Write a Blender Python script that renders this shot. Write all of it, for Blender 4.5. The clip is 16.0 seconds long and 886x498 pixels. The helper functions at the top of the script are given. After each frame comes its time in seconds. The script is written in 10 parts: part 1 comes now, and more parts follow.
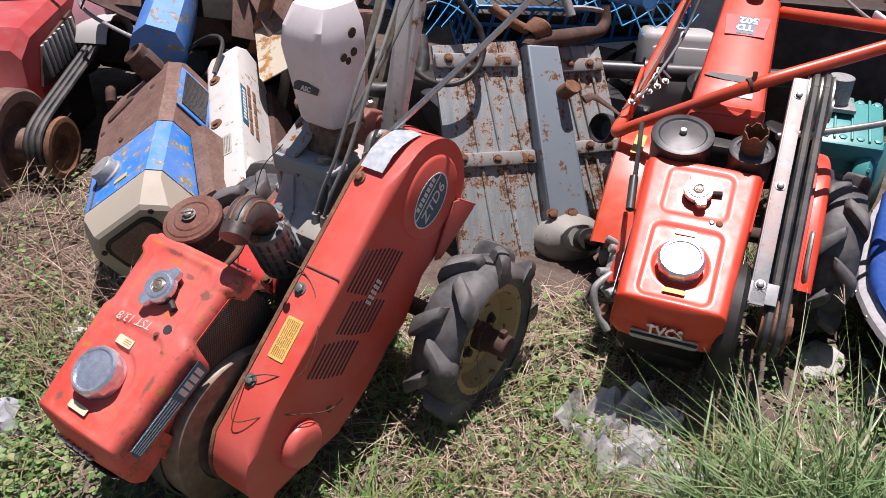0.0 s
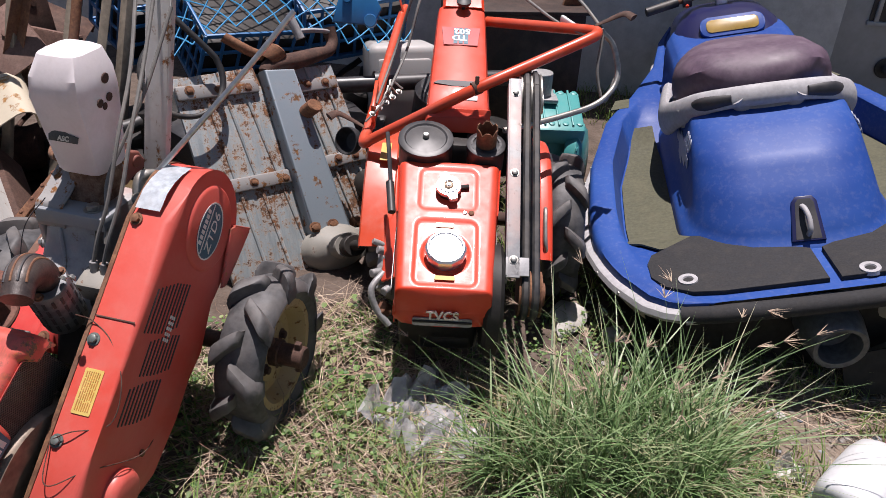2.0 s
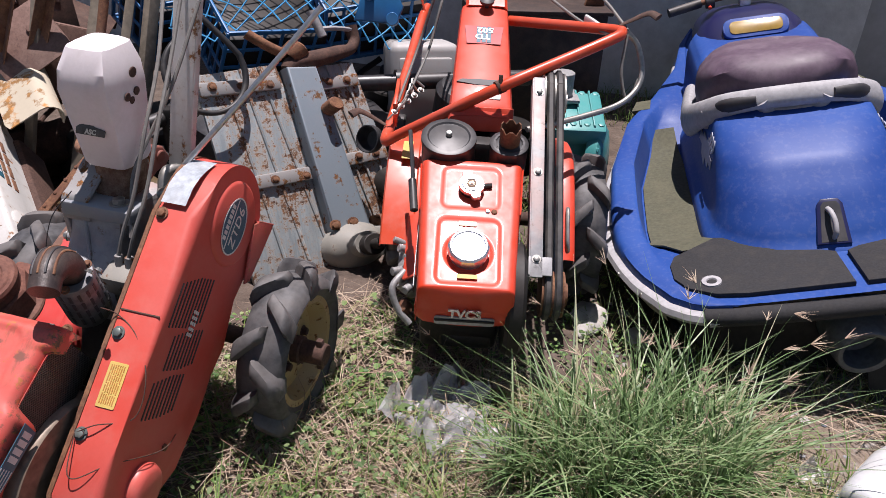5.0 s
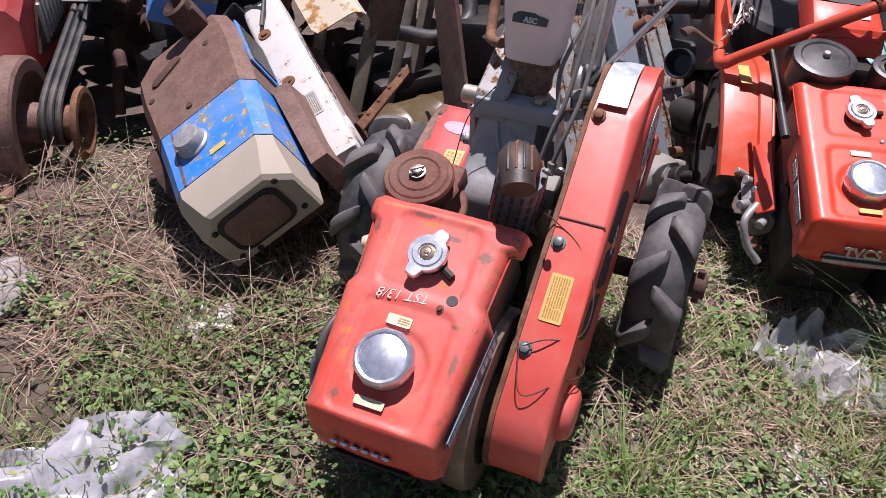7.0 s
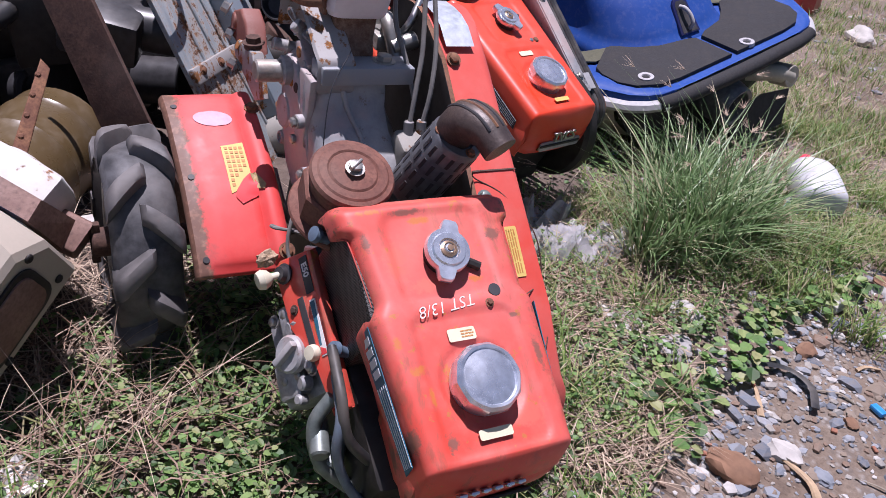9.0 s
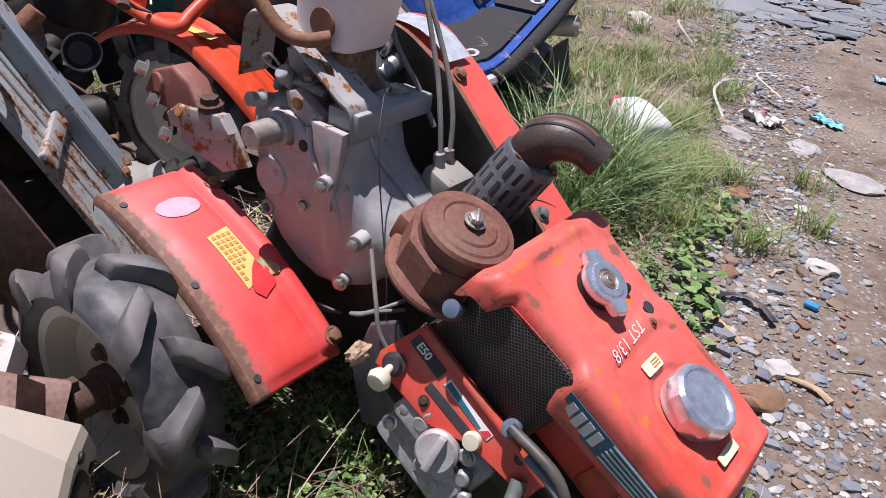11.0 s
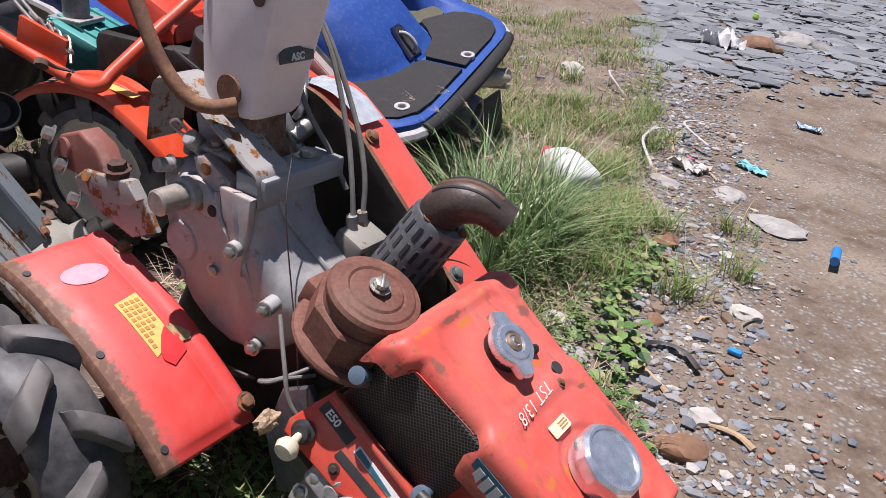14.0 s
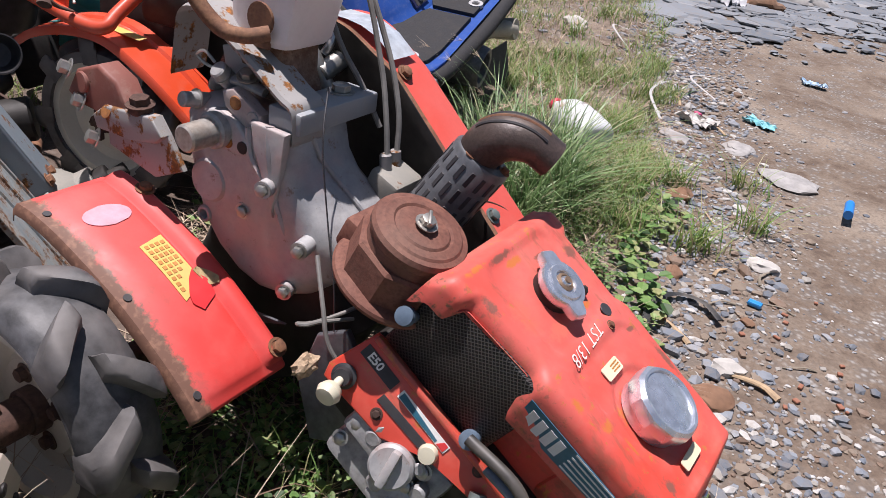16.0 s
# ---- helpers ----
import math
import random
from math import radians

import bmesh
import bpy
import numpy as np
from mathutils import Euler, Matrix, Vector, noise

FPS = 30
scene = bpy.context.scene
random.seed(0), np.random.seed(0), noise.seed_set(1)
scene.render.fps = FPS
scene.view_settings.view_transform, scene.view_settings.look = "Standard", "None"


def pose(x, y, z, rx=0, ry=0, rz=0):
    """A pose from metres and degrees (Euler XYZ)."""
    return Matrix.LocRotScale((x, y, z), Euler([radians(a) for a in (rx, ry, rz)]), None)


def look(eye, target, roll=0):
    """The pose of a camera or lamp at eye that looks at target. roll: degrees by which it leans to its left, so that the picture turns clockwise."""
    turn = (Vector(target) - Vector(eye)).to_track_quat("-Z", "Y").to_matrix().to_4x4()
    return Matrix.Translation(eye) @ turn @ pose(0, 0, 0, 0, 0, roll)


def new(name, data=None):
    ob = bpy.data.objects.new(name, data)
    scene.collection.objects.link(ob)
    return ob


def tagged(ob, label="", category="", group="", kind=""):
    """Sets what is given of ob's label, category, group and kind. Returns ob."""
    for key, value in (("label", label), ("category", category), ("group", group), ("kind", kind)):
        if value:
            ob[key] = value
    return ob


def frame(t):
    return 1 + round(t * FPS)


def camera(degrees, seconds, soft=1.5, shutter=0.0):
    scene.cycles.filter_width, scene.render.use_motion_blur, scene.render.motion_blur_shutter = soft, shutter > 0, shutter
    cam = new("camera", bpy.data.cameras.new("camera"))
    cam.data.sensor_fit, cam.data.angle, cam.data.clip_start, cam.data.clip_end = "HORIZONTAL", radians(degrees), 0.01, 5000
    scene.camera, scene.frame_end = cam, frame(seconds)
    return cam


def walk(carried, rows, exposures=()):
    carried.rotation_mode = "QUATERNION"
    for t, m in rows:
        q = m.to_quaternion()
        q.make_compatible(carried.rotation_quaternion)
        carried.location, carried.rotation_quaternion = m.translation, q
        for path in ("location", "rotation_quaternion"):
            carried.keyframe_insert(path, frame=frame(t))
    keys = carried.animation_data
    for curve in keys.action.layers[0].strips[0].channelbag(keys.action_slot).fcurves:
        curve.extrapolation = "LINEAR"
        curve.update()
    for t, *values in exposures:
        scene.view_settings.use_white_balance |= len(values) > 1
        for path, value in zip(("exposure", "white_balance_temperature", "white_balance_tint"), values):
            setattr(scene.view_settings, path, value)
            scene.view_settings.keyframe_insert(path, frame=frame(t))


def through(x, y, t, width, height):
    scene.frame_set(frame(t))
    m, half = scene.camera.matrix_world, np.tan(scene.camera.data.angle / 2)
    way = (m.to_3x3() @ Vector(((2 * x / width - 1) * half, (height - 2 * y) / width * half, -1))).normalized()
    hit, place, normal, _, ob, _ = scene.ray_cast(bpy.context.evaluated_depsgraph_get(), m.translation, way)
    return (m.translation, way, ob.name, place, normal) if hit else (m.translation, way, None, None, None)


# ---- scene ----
cam = camera(56.6, 16.0, soft=0.6)
PATH = [
    (0, (-0.061, 0.055, 1.402), (0.009, 1.747, 0.337), 1.7),
    (0.5, (-0.194, -0.008, 1.429), (-0.042, 1.652, 0.323), 0.3),
    (1, (-0.201, -0.034, 1.454), (0.214, 1.584, 0.353), 2.7),
    (1.5, (-0.17, -0.04, 1.463), (0.436, 1.548, 0.41), 2.5),
    (2, (-0.175, -0.042, 1.464), (0.509, 1.538, 0.448), 3.2),
    (2.5, (-0.187, -0.04, 1.464), (0.53, 1.543, 0.476), 3.4),
    (3, (-0.192, -0.045, 1.465), (0.541, 1.543, 0.494), 3.4),
    (3.2, (-0.191, -0.046, 1.466), (0.541, 1.544, 0.5), 3.4),
    (5.5, (-0.206, -0.011, 1.434), (0.374, 1.592, 0.387), 3.1),
    (6, (-0.277, 0.051, 1.388), (0.1, 1.688, 0.303), 0.4),
    (6.5, (-0.571, 0.123, 1.33), (-0.271, 1.778, 0.248), 0.6),
    (7, (-0.824, 0.269, 1.26), (-0.355, 1.863, 0.146), 3.8),
    (7.5, (-1.066, 0.462, 1.246), (-0.256, 1.926, 0.151), 5.0),
    (8, (-1.312, 0.537, 1.261), (-0.091, 1.702, 0.189), 7.6),
    (8.5, (-1.38, 0.739, 1.193), (0.019, 1.689, 0.124), 9.6),
    (9, (-1.447, 0.984, 1.115), (0.136, 1.605, 0.062), 11.3),
    (9.5, (-1.399, 1.23, 1.034), (0.27, 1.615, 0.002), 12.2),
    (9.7, (-1.364, 1.35, 1.031), (0.329, 1.66, 0.012), 9.7),
    (11.8, (-1.451, 1.604, 1.036), (0.292, 1.41, 0.075), 10.0),
    (12, (-1.449, 1.596, 1.03), (0.299, 1.402, 0.077), 10.3),
    (12.5, (-1.443, 1.584, 1.036), (0.311, 1.359, 0.102), 10.1),
    (13, (-1.428, 1.584, 1.056), (0.333, 1.364, 0.134), 9.5),
    (13.5, (-1.421, 1.576, 1.066), (0.355, 1.397, 0.164), 8.5),
    (14, (-1.413, 1.536, 1.067), (0.372, 1.338, 0.188), 8.1),
    (14.5, (-1.416, 1.527, 1.061), (0.369, 1.294, 0.19), 7.0),
    (15, (-1.424, 1.542, 1.058), (0.356, 1.286, 0.183), 6.6),
    (15.5, (-1.427, 1.551, 1.048), (0.343, 1.297, 0.153), 7.3),
    (16, (-1.383, 1.603, 1.007), (0.359, 1.364, 0.055), 8.8),
]
EXPOSURES = [(0, 0.50, 6400, 14), (2.5, 0.38, 6450, 13), (5.5, 0.44, 6350, 15), (6.5, 0.48, 6300, 17), (7.5, 0.36, 6150, 20), (8.5, 0.40, 6000, 22), (9.5, 0.48, 5800, 22), (12, 0.54, 6300, 13), (14, 0.48, 6300, 13), (16, 0.50, 6300, 13)]
walk(cam, [(t, look(eye, target, roll)) for t, eye, target, roll in PATH], EXPOSURES)

# ---- world and sun ----
SUN_DIR = Vector((0.06, 0.15, 0.985)).normalized()
world = bpy.data.worlds.new("world")
scene.world = world
world.use_nodes = True
wn = world.node_tree.nodes
sky = wn.new("ShaderNodeTexSky")
sky.sky_type = "NISHITA"
sky.sun_disc = False
sky.sun_elevation = math.asin(SUN_DIR.z)
sky.sun_rotation = math.atan2(SUN_DIR.x, SUN_DIR.y)
world.node_tree.links.new(sky.outputs[0], wn["Background"].inputs[0])
wn["Background"].inputs[1].default_value = 0.046
sun = new("sun", bpy.data.lights.new("sun", "SUN"))
sun.data.energy = 5.0
sun.data.angle = radians(0.55)
sun.data.color = (1.0, 0.92, 0.90)
sun.matrix_world = look(SUN_DIR * 20, (0, 0, 0))


# ---- mesh helpers ----
def thing(name, label, category, m=None, group="", kind=""):
    ob = new(name)
    ob.empty_display_size = 0.1
    ob.matrix_basis = m if m is not None else Matrix()
    return tagged(ob, label, category, group, kind)


def mesh_of(name, bm, material, smooth=40):
    bmesh.ops.recalc_face_normals(bm, faces=bm.faces)
    me = bpy.data.meshes.new(name)
    bm.to_mesh(me)
    bm.free()
    for one in (material if isinstance(material, (list, tuple)) else [material]):
        me.materials.append(one)
    if smooth:
        me.polygons.foreach_set("use_smooth", [True] * len(me.polygons))
        me.set_sharp_from_angle(angle=radians(smooth))
    return me


def part(name, bm, material, parent=None, label="", m=None, smooth=40):
    ob = new(name, mesh_of(name, bm, material, smooth))
    ob.parent = parent
    if m is not None:
        ob.matrix_basis = m
    return tagged(ob, label)


def bm_new():
    return bmesh.new()


def box(bm, size, m=None, bevel=0.0, seg=2, taper=1.0):
    made = bmesh.ops.create_cube(bm, size=1.0)["verts"]
    for v in made:
        v.co = Vector((v.co.x * size[0], v.co.y * size[1], v.co.z * size[2]))
        if v.co.z > 0:
            v.co.x *= taper
            v.co.y *= taper
    if bevel:
        edges = list({e for v in made for e in v.link_edges})
        out = bmesh.ops.bevel(bm, geom=edges, offset=bevel, segments=seg, affect="EDGES", profile=0.5)
        made = list({v for f in out["faces"] for v in f.verts} | {v for v in made if v.is_valid})
    if m is not None:
        bmesh.ops.transform(bm, matrix=m, verts=made)
    return bm


def lathe(bm, profile, m=None, seg=32):
    """Turns (radius, height) pairs round z."""
    m = m if m is not None else Matrix()
    rings = []
    for r, z in profile:
        if r < 1e-5:
            rings.append([bm.verts.new(m @ Vector((0, 0, z)))])
        else:
            rings.append([bm.verts.new(m @ Vector((r * math.cos(a), r * math.sin(a), z)))
                          for a in [2 * math.pi * k / seg for k in range(seg)]])
    for a, b in zip(rings, rings[1:]):
        for k in range(seg):
            k2 = (k + 1) % seg
            if len(a) == 1 and len(b) == 1:
                continue
            if len(a) == 1:
                bm.faces.new((a[0], b[k], b[k2]))
            elif len(b) == 1:
                bm.faces.new((a[k2], a[k], b[0]))
            else:
                bm.faces.new((a[k], b[k], b[k2], a[k2]))
    return bm


def cyl(bm, r, h, m=None, seg=24, b=0.002, r2=None):
    r2 = r if r2 is None else r2
    b = min(b, r * 0.45, h * 0.45)
    return lathe(bm, [(0, 0), (r - b, 0), (r, b), (r2, h - b), (r2 - b, h), (0, h)], m, seg)


def spline(points, n=8):
    pts = [Vector(p) for p in points]
    if len(pts) < 3:
        return pts
    ext = [2 * pts[0] - pts[1]] + pts + [2 * pts[-1] - pts[-2]]
    out = []
    for i in range(1, len(ext) - 2):
        p0, p1, p2, p3 = ext[i - 1:i + 3]
        for k in range(n):
            t = k / n
            out.append(0.5 * ((2 * p1) + (p2 - p0) * t + (2 * p0 - 5 * p1 + 4 * p2 - p3) * t * t + (3 * p1 - p0 - 3 * p2 + p3) * t ** 3))
    return out + [pts[-1]]


def tube(bm, points, r, seg=10, n=8, smooth=True, flat=1.0, up=(0, 0, 1)):
    """A rod or cable along points; r is a number or a function of 0..1."""
    line = spline(points, n) if smooth else [Vector(p) for p in points]
    rings = []
    side = None
    for i, p in enumerate(line):
        d = (line[min(i + 1, len(line) - 1)] - line[max(i - 1, 0)]).normalized()
        if side is None:
            ref = Vector(up)
            side = ref.cross(d)
            if side.length < 0.05:
                side = Vector((1, 0, 0)).cross(d)
        side = (side - d * side.dot(d)).normalized()
        other = d.cross(side)
        rad = r(i / (len(line) - 1)) if callable(r) else r
        rings.append([bm.verts.new(p + side * rad * math.cos(a) + other * rad * flat * math.sin(a))
                      for a in [2 * math.pi * k / seg for k in range(seg)]])
    for a, b in zip(rings, rings[1:]):
        for k in range(seg):
            bm.faces.new((a[k], a[(k + 1) % seg], b[(k + 1) % seg], b[k]))
    bm.faces.new(rings[0][::-1])
    bm.faces.new(rings[-1])
    return bm


def prism(bm, outline, lo, hi, m=None, bevel=0.0, seg=3, both=True):
    """An outline of (a, b) pairs drawn out along the third axis from lo to hi."""
    low = [bm.verts.new((a, b, lo)) for a, b in outline]
    top = [bm.verts.new((a, b, hi)) for a, b in outline]
    n = len(outline)
    f_top = bm.faces.new(top)
    f_low = bm.faces.new(low[::-1])
    for k in range(n):
        bm.faces.new((low[k], low[(k + 1) % n], top[(k + 1) % n], top[k]))
    made = low + top
    if bevel:
        edges = list(f_top.edges) + (list(f_low.edges) if both else [])
        out = bmesh.ops.bevel(bm, geom=edges, offset=bevel, segments=seg, affect="EDGES", profile=0.5)
        made = list({v for f in out["faces"] for v in f.verts} | {v for v in made if v.is_valid})
    if m is not None:
        bmesh.ops.transform(bm, matrix=m, verts=made)
    return bm


# axes for outlines drawn in a machine's side view: (back, up) with depth to the right
SIDE = Matrix(((0, 0, 1, 0), (1, 0, 0, 0), (0, 1, 0, 0), (0, 0, 0, 1)))


def loft(bm, rows, caps=True, closed=True):
    rings = [[bm.verts.new(p) for p in row] for row in rows]
    n = len(rings[0])
    for a, b in zip(rings, rings[1:]):
        for k in range(n if closed else n - 1):
            bm.faces.new((a[k], a[(k + 1) % n], b[(k + 1) % n], b[k]))
    if caps and closed:
        bm.faces.new(rings[0][::-1])
        bm.faces.new(rings[-1])
    return bm


def shell(bm, thick):
    """Gives an open sheet a thickness, to the side against its normals."""
    bmesh.ops.recalc_face_normals(bm, faces=bm.faces)
    bmesh.ops.solidify(bm, geom=list(bm.faces), thickness=thick)
    return bm


def rounded(w, h, r, n=5, cx=0.0, cy=0.0):
    out = []
    for sx, sy, a0 in ((1, 1, 0), (-1, 1, 90), (-1, -1, 180), (1, -1, 270)):
        for k in range(n + 1):
            a = radians(a0 + 90 * k / n)
            out.append((cx + sx * (w / 2 - r) + r * math.cos(a), cy + sy * (h / 2 - r) + r * math.sin(a)))
    return out


def frame_to(p, d, roll=0):
    """A pose at p whose z points along d."""
    return Matrix.Translation(p) @ Vector(d).to_track_quat("Z", "Y").to_matrix().to_4x4() @ pose(0, 0, 0, 0, 0, roll)


def hexbolt(bm, p, d, r=0.008, h=0.006):
    m = frame_to(p, d)
    lathe(bm, [(0, 0), (r * 1.5, 0), (r * 1.5, 0.0015), (r * 1.05, 0.0016)], m, 14)
    lathe(bm, [(r, 0.001), (r, h), (r * 0.8, h + 0.001), (0, h + 0.001)], m, 6)
    return bm


# ---- materials ----
class Nodes:
    def __init__(self, name):
        self.mat = bpy.data.materials.new(name)
        self.mat.use_nodes = True
        self.t = self.mat.node_tree
        self.bsdf = self.t.nodes["Principled BSDF"]
        self.co = self.t.nodes.new("ShaderNodeTexCoord").outputs["Object"]

    def node(self, kind, **inputs):
        n = self.t.nodes.new(kind)
        for k, v in inputs.items():
            key = int(k[1:]) if k[0] == "i" and k[1:].isdigit() else k.replace("_", " ")
            if isinstance(v, bpy.types.NodeSocket):
                self.t.links.new(v, n.inputs[key])
            else:
                n.inputs[key].default_value = v
        return n

    def noise(self, scale, detail=5.0, rough=0.6, distort=0.0, vector=None):
        return self.node("ShaderNodeTexNoise", Vector=vector or self.co, Scale=scale, Detail=detail, Roughness=rough, Distortion=distort).outputs["Fac"]

    def ramp(self, value, lo, hi, a=0.0, b=1.0):
        n = self.node("ShaderNodeMapRange", i0=value, i1=lo, i2=hi, i3=a, i4=b)
        return n.outputs[0]

    def mix(self, fac, a, b, blend="MIX"):
        n = self.t.nodes.new("ShaderNodeMix")
        n.data_type, n.blend_type = "RGBA", blend
        for key, v in ((0, fac), (6, a), (7, b)):
            if isinstance(v, bpy.types.NodeSocket):
                self.t.links.new(v, n.inputs[key])
            else:
                n.inputs[key].default_value = v if key == 0 else (*v[:3], 1.0)
        return n.outputs[2]

    def math(self, op, a, b=0.0):
        n = self.t.nodes.new("ShaderNodeMath")
        n.operation = op
        for k, v in enumerate((a, b)):
            if isinstance(v, bpy.types.NodeSocket):
                self.t.links.new(v, n.inputs[k])
            else:
                n.inputs[k].default_value = v
        return n.outputs[0]

    def set(self, **inputs):
        for k, v in inputs.items():
            key = k.replace("_", " ")
            if isinstance(v, bpy.types.NodeSocket):
                self.t.links.new(v, self.bsdf.inputs[key])
            else:
                self.bsdf.inputs[key].default_value = (*v, 1.0) if isinstance(v, tuple) and len(v) == 3 else v
        return self

    def bump(self, height, strength=0.3, distance=0.002):
        n = self.node("ShaderNodeBump", Height=height, Strength=strength, Distance=distance)
        self.t.links.new(n.outputs[0], self.bsdf.inputs["Normal"])
        return self


RUST = (0.16, 0.065, 0.03)


def paint(name, col, rough=0.4, rust=0.0, fade=0.15, dust=0.12, coat=0.0, rust_col=RUST, scale=1.0, bump=0.25, worn=0.0, rim=0.0, band=0.0, chip_col=(0.46, 0.16, 0.03), spots=()):
    """Sheet metal paint: faded in patches, dusty, with rust where the paint has gone."""
    n = Nodes(name)
    big, mid, fine = n.noise(3.5 * scale, 4), n.noise(18 * scale, 6, 0.65), n.noise(140 * scale, 3)
    pale = tuple(min(1, c * 0.75 + 0.25 * max(col)) for c in col)
    base = n.mix(n.ramp(big, 0.35, 0.7, 0, fade * 2), col, pale)
    base = n.mix(n.ramp(mid, 0.5, 0.75, 0, dust), base, (0.42, 0.36, 0.29))
    base = n.mix(n.ramp(fine, 0.4, 0.75, 0, 0.10), base, tuple(c * 0.6 for c in col))
    streak = n.noise(1.0, 5, 0.7, 0.0, n.node("ShaderNodeMapping", Vector=n.co, Scale=(45, 45, 6)).outputs[0])
    mask = n.math("MULTIPLY", n.math("ADD", mid, n.math("MULTIPLY", streak, 0.35)), 0.74)
    edge = 0.74 - 0.30 * rust
    rusty = n.ramp(mask, edge, edge + 0.05) if rust > 0 else n.ramp(mask, 0.80, 0.84, 0, 0.6)
    dark = n.mix(fine, rust_col, tuple(c * 0.45 for c in rust_col))
    dark = n.mix(n.ramp(n.noise(60 * scale, 4), 0.5, 0.7), dark, (rust_col[0] * 1.9, rust_col[1] * 1.7, rust_col[2] * 1.3))
    if worn:
        edge_wear = n.t.nodes.new("ShaderNodeNewGeometry").outputs["Pointiness"]
        worn_off = n.math("MULTIPLY", n.ramp(edge_wear, 0.53, 0.60), n.ramp(n.noise(24, 5, 0.7), 0.48, 0.60, 0, worn))
        scuff = n.ramp(n.noise(1.0, 5, 0.75, 0.3, n.node("ShaderNodeMapping", Vector=n.co, Scale=(30, 9, 20)).outputs[0]), 0.575, 0.66, 0, worn * 0.60)
        base = n.mix(scuff, base, (0.20, 0.085, 0.05))
        base = n.mix(worn_off, base, (0.17, 0.075, 0.045))
        base = n.mix(n.ramp(n.noise(34, 6, 0.75), 0.605, 0.645, 0, worn), base, (0.42, 0.17, 0.03))
        base = n.mix(n.ramp(n.noise(6, 5, 0.7), 0.52, 0.68, 0, 0.40), base, (0.68, 0.19, 0.13))
    if rim:
        side = n.math("ABSOLUTE", n.node("ShaderNodeSeparateXYZ", i0=n.co).outputs[0])
        blot = n.noise(48, 6, 0.75)
        chip = n.math("MULTIPLY", n.ramp(side, rim - 0.030, rim - 0.004), n.ramp(blot, 0.53, 0.59))
        if band:
            chip = n.math("MAXIMUM", chip, n.ramp(n.math("ADD", side, n.math("MULTIPLY", blot, 0.05)), rim - band + 0.022, rim - band + 0.030))
        chip = n.math("MAXIMUM", chip, n.ramp(n.noise(19, 6, 0.8), 0.665, 0.70))
        base = n.mix(n.ramp(n.noise(1.0, 5, 0.7, 0.4, n.node("ShaderNodeMapping", Vector=n.co, Scale=(16, 11, 14)).outputs[0]), 0.58, 0.72, 0, 0.45), base, (0.24, 0.075, 0.06))
        base = n.mix(chip, base, n.mix(n.ramp(n.noise(80, 4), 0.50, 0.68), (0.15, 0.075, 0.05), chip_col))
    if spots:
        where = n.node("ShaderNodeSeparateXYZ", i0=n.co).outputs
        ragged = n.math("MULTIPLY", n.math("SUBTRACT", n.noise(70, 6, 0.75), 0.5), 3.2)
        for cx, cy, rx, ry, col_spot in spots:
            dx = n.math("MULTIPLY", n.math("SUBTRACT", where[0], cx), 1 / rx)
            dy = n.math("MULTIPLY", n.math("SUBTRACT", where[1], cy), 1 / ry)
            d = n.math("SQRT", n.math("ADD", n.math("MULTIPLY", dx, dx), n.math("MULTIPLY", dy, dy)))
            base = n.mix(n.ramp(n.math("ADD", d, ragged), 0.55, 1.0, 0.9, 0.0), base, col_spot)
    n.set(Base_Color=n.mix(rusty, base, dark), Metallic=0.0, Coat_Weight=coat, Coat_Roughness=0.12)
    r = n.math("ADD", n.ramp(mid, 0.3, 0.7, rough - 0.07, rough + 0.12), n.math("MULTIPLY", rusty, 0.35))
    n.set(Roughness=r)
    n.bump(n.math("ADD", n.math("MULTIPLY", rusty, n.math("SUBTRACT", fine, 0.9)), n.math("MULTIPLY", mid, 0.5)), bump, 0.0015)
    return n.mat


def plain(name, col, rough=0.5, metal=0.0, var=0.25, scale=40.0, bump=0.15, dust=0.15, dust_col=(0.38, 0.33, 0.27), coat=0.0):
    n = Nodes(name)
    a, b = n.noise(scale, 5), n.noise(scale * 0.18, 4)
    base = n.mix(n.ramp(a, 0.3, 0.7), tuple(c * (1 - var) for c in col), tuple(min(1, c * (1 + var)) for c in col))
    base = n.mix(n.ramp(b, 0.45, 0.75, 0, dust), base, dust_col)
    n.set(Base_Color=base, Metallic=metal, Roughness=n.ramp(b, 0.3, 0.7, max(0.03, rough - 0.08), min(1, rough + 0.1)), Coat_Weight=coat, Coat_Roughness=0.1)
    n.bump(a, bump, 0.001)
    return n.mat


def rusted(name, col=(0.15, 0.065, 0.038), light=(0.30, 0.15, 0.075), rough=0.85, scale=1.0):
    n = Nodes(name)
    a, b, c = n.noise(25 * scale, 6, 0.7), n.noise(160 * scale, 4), n.noise(5 * scale, 3)
    base = n.mix(n.ramp(a, 0.4, 0.68), col, light)
    base = n.mix(n.ramp(b, 0.45, 0.7, 0, 0.6), base, tuple(x * 0.5 for x in col))
    base = n.mix(n.ramp(c, 0.5, 0.75, 0, 0.35), base, (0.2, 0.15, 0.12))
    n.set(Base_Color=base, Roughness=rough, Metallic=0.1)
    n.bump(n.math("ADD", a, n.math("MULTIPLY", b, 0.6)), 0.5, 0.0015)
    return n.mat


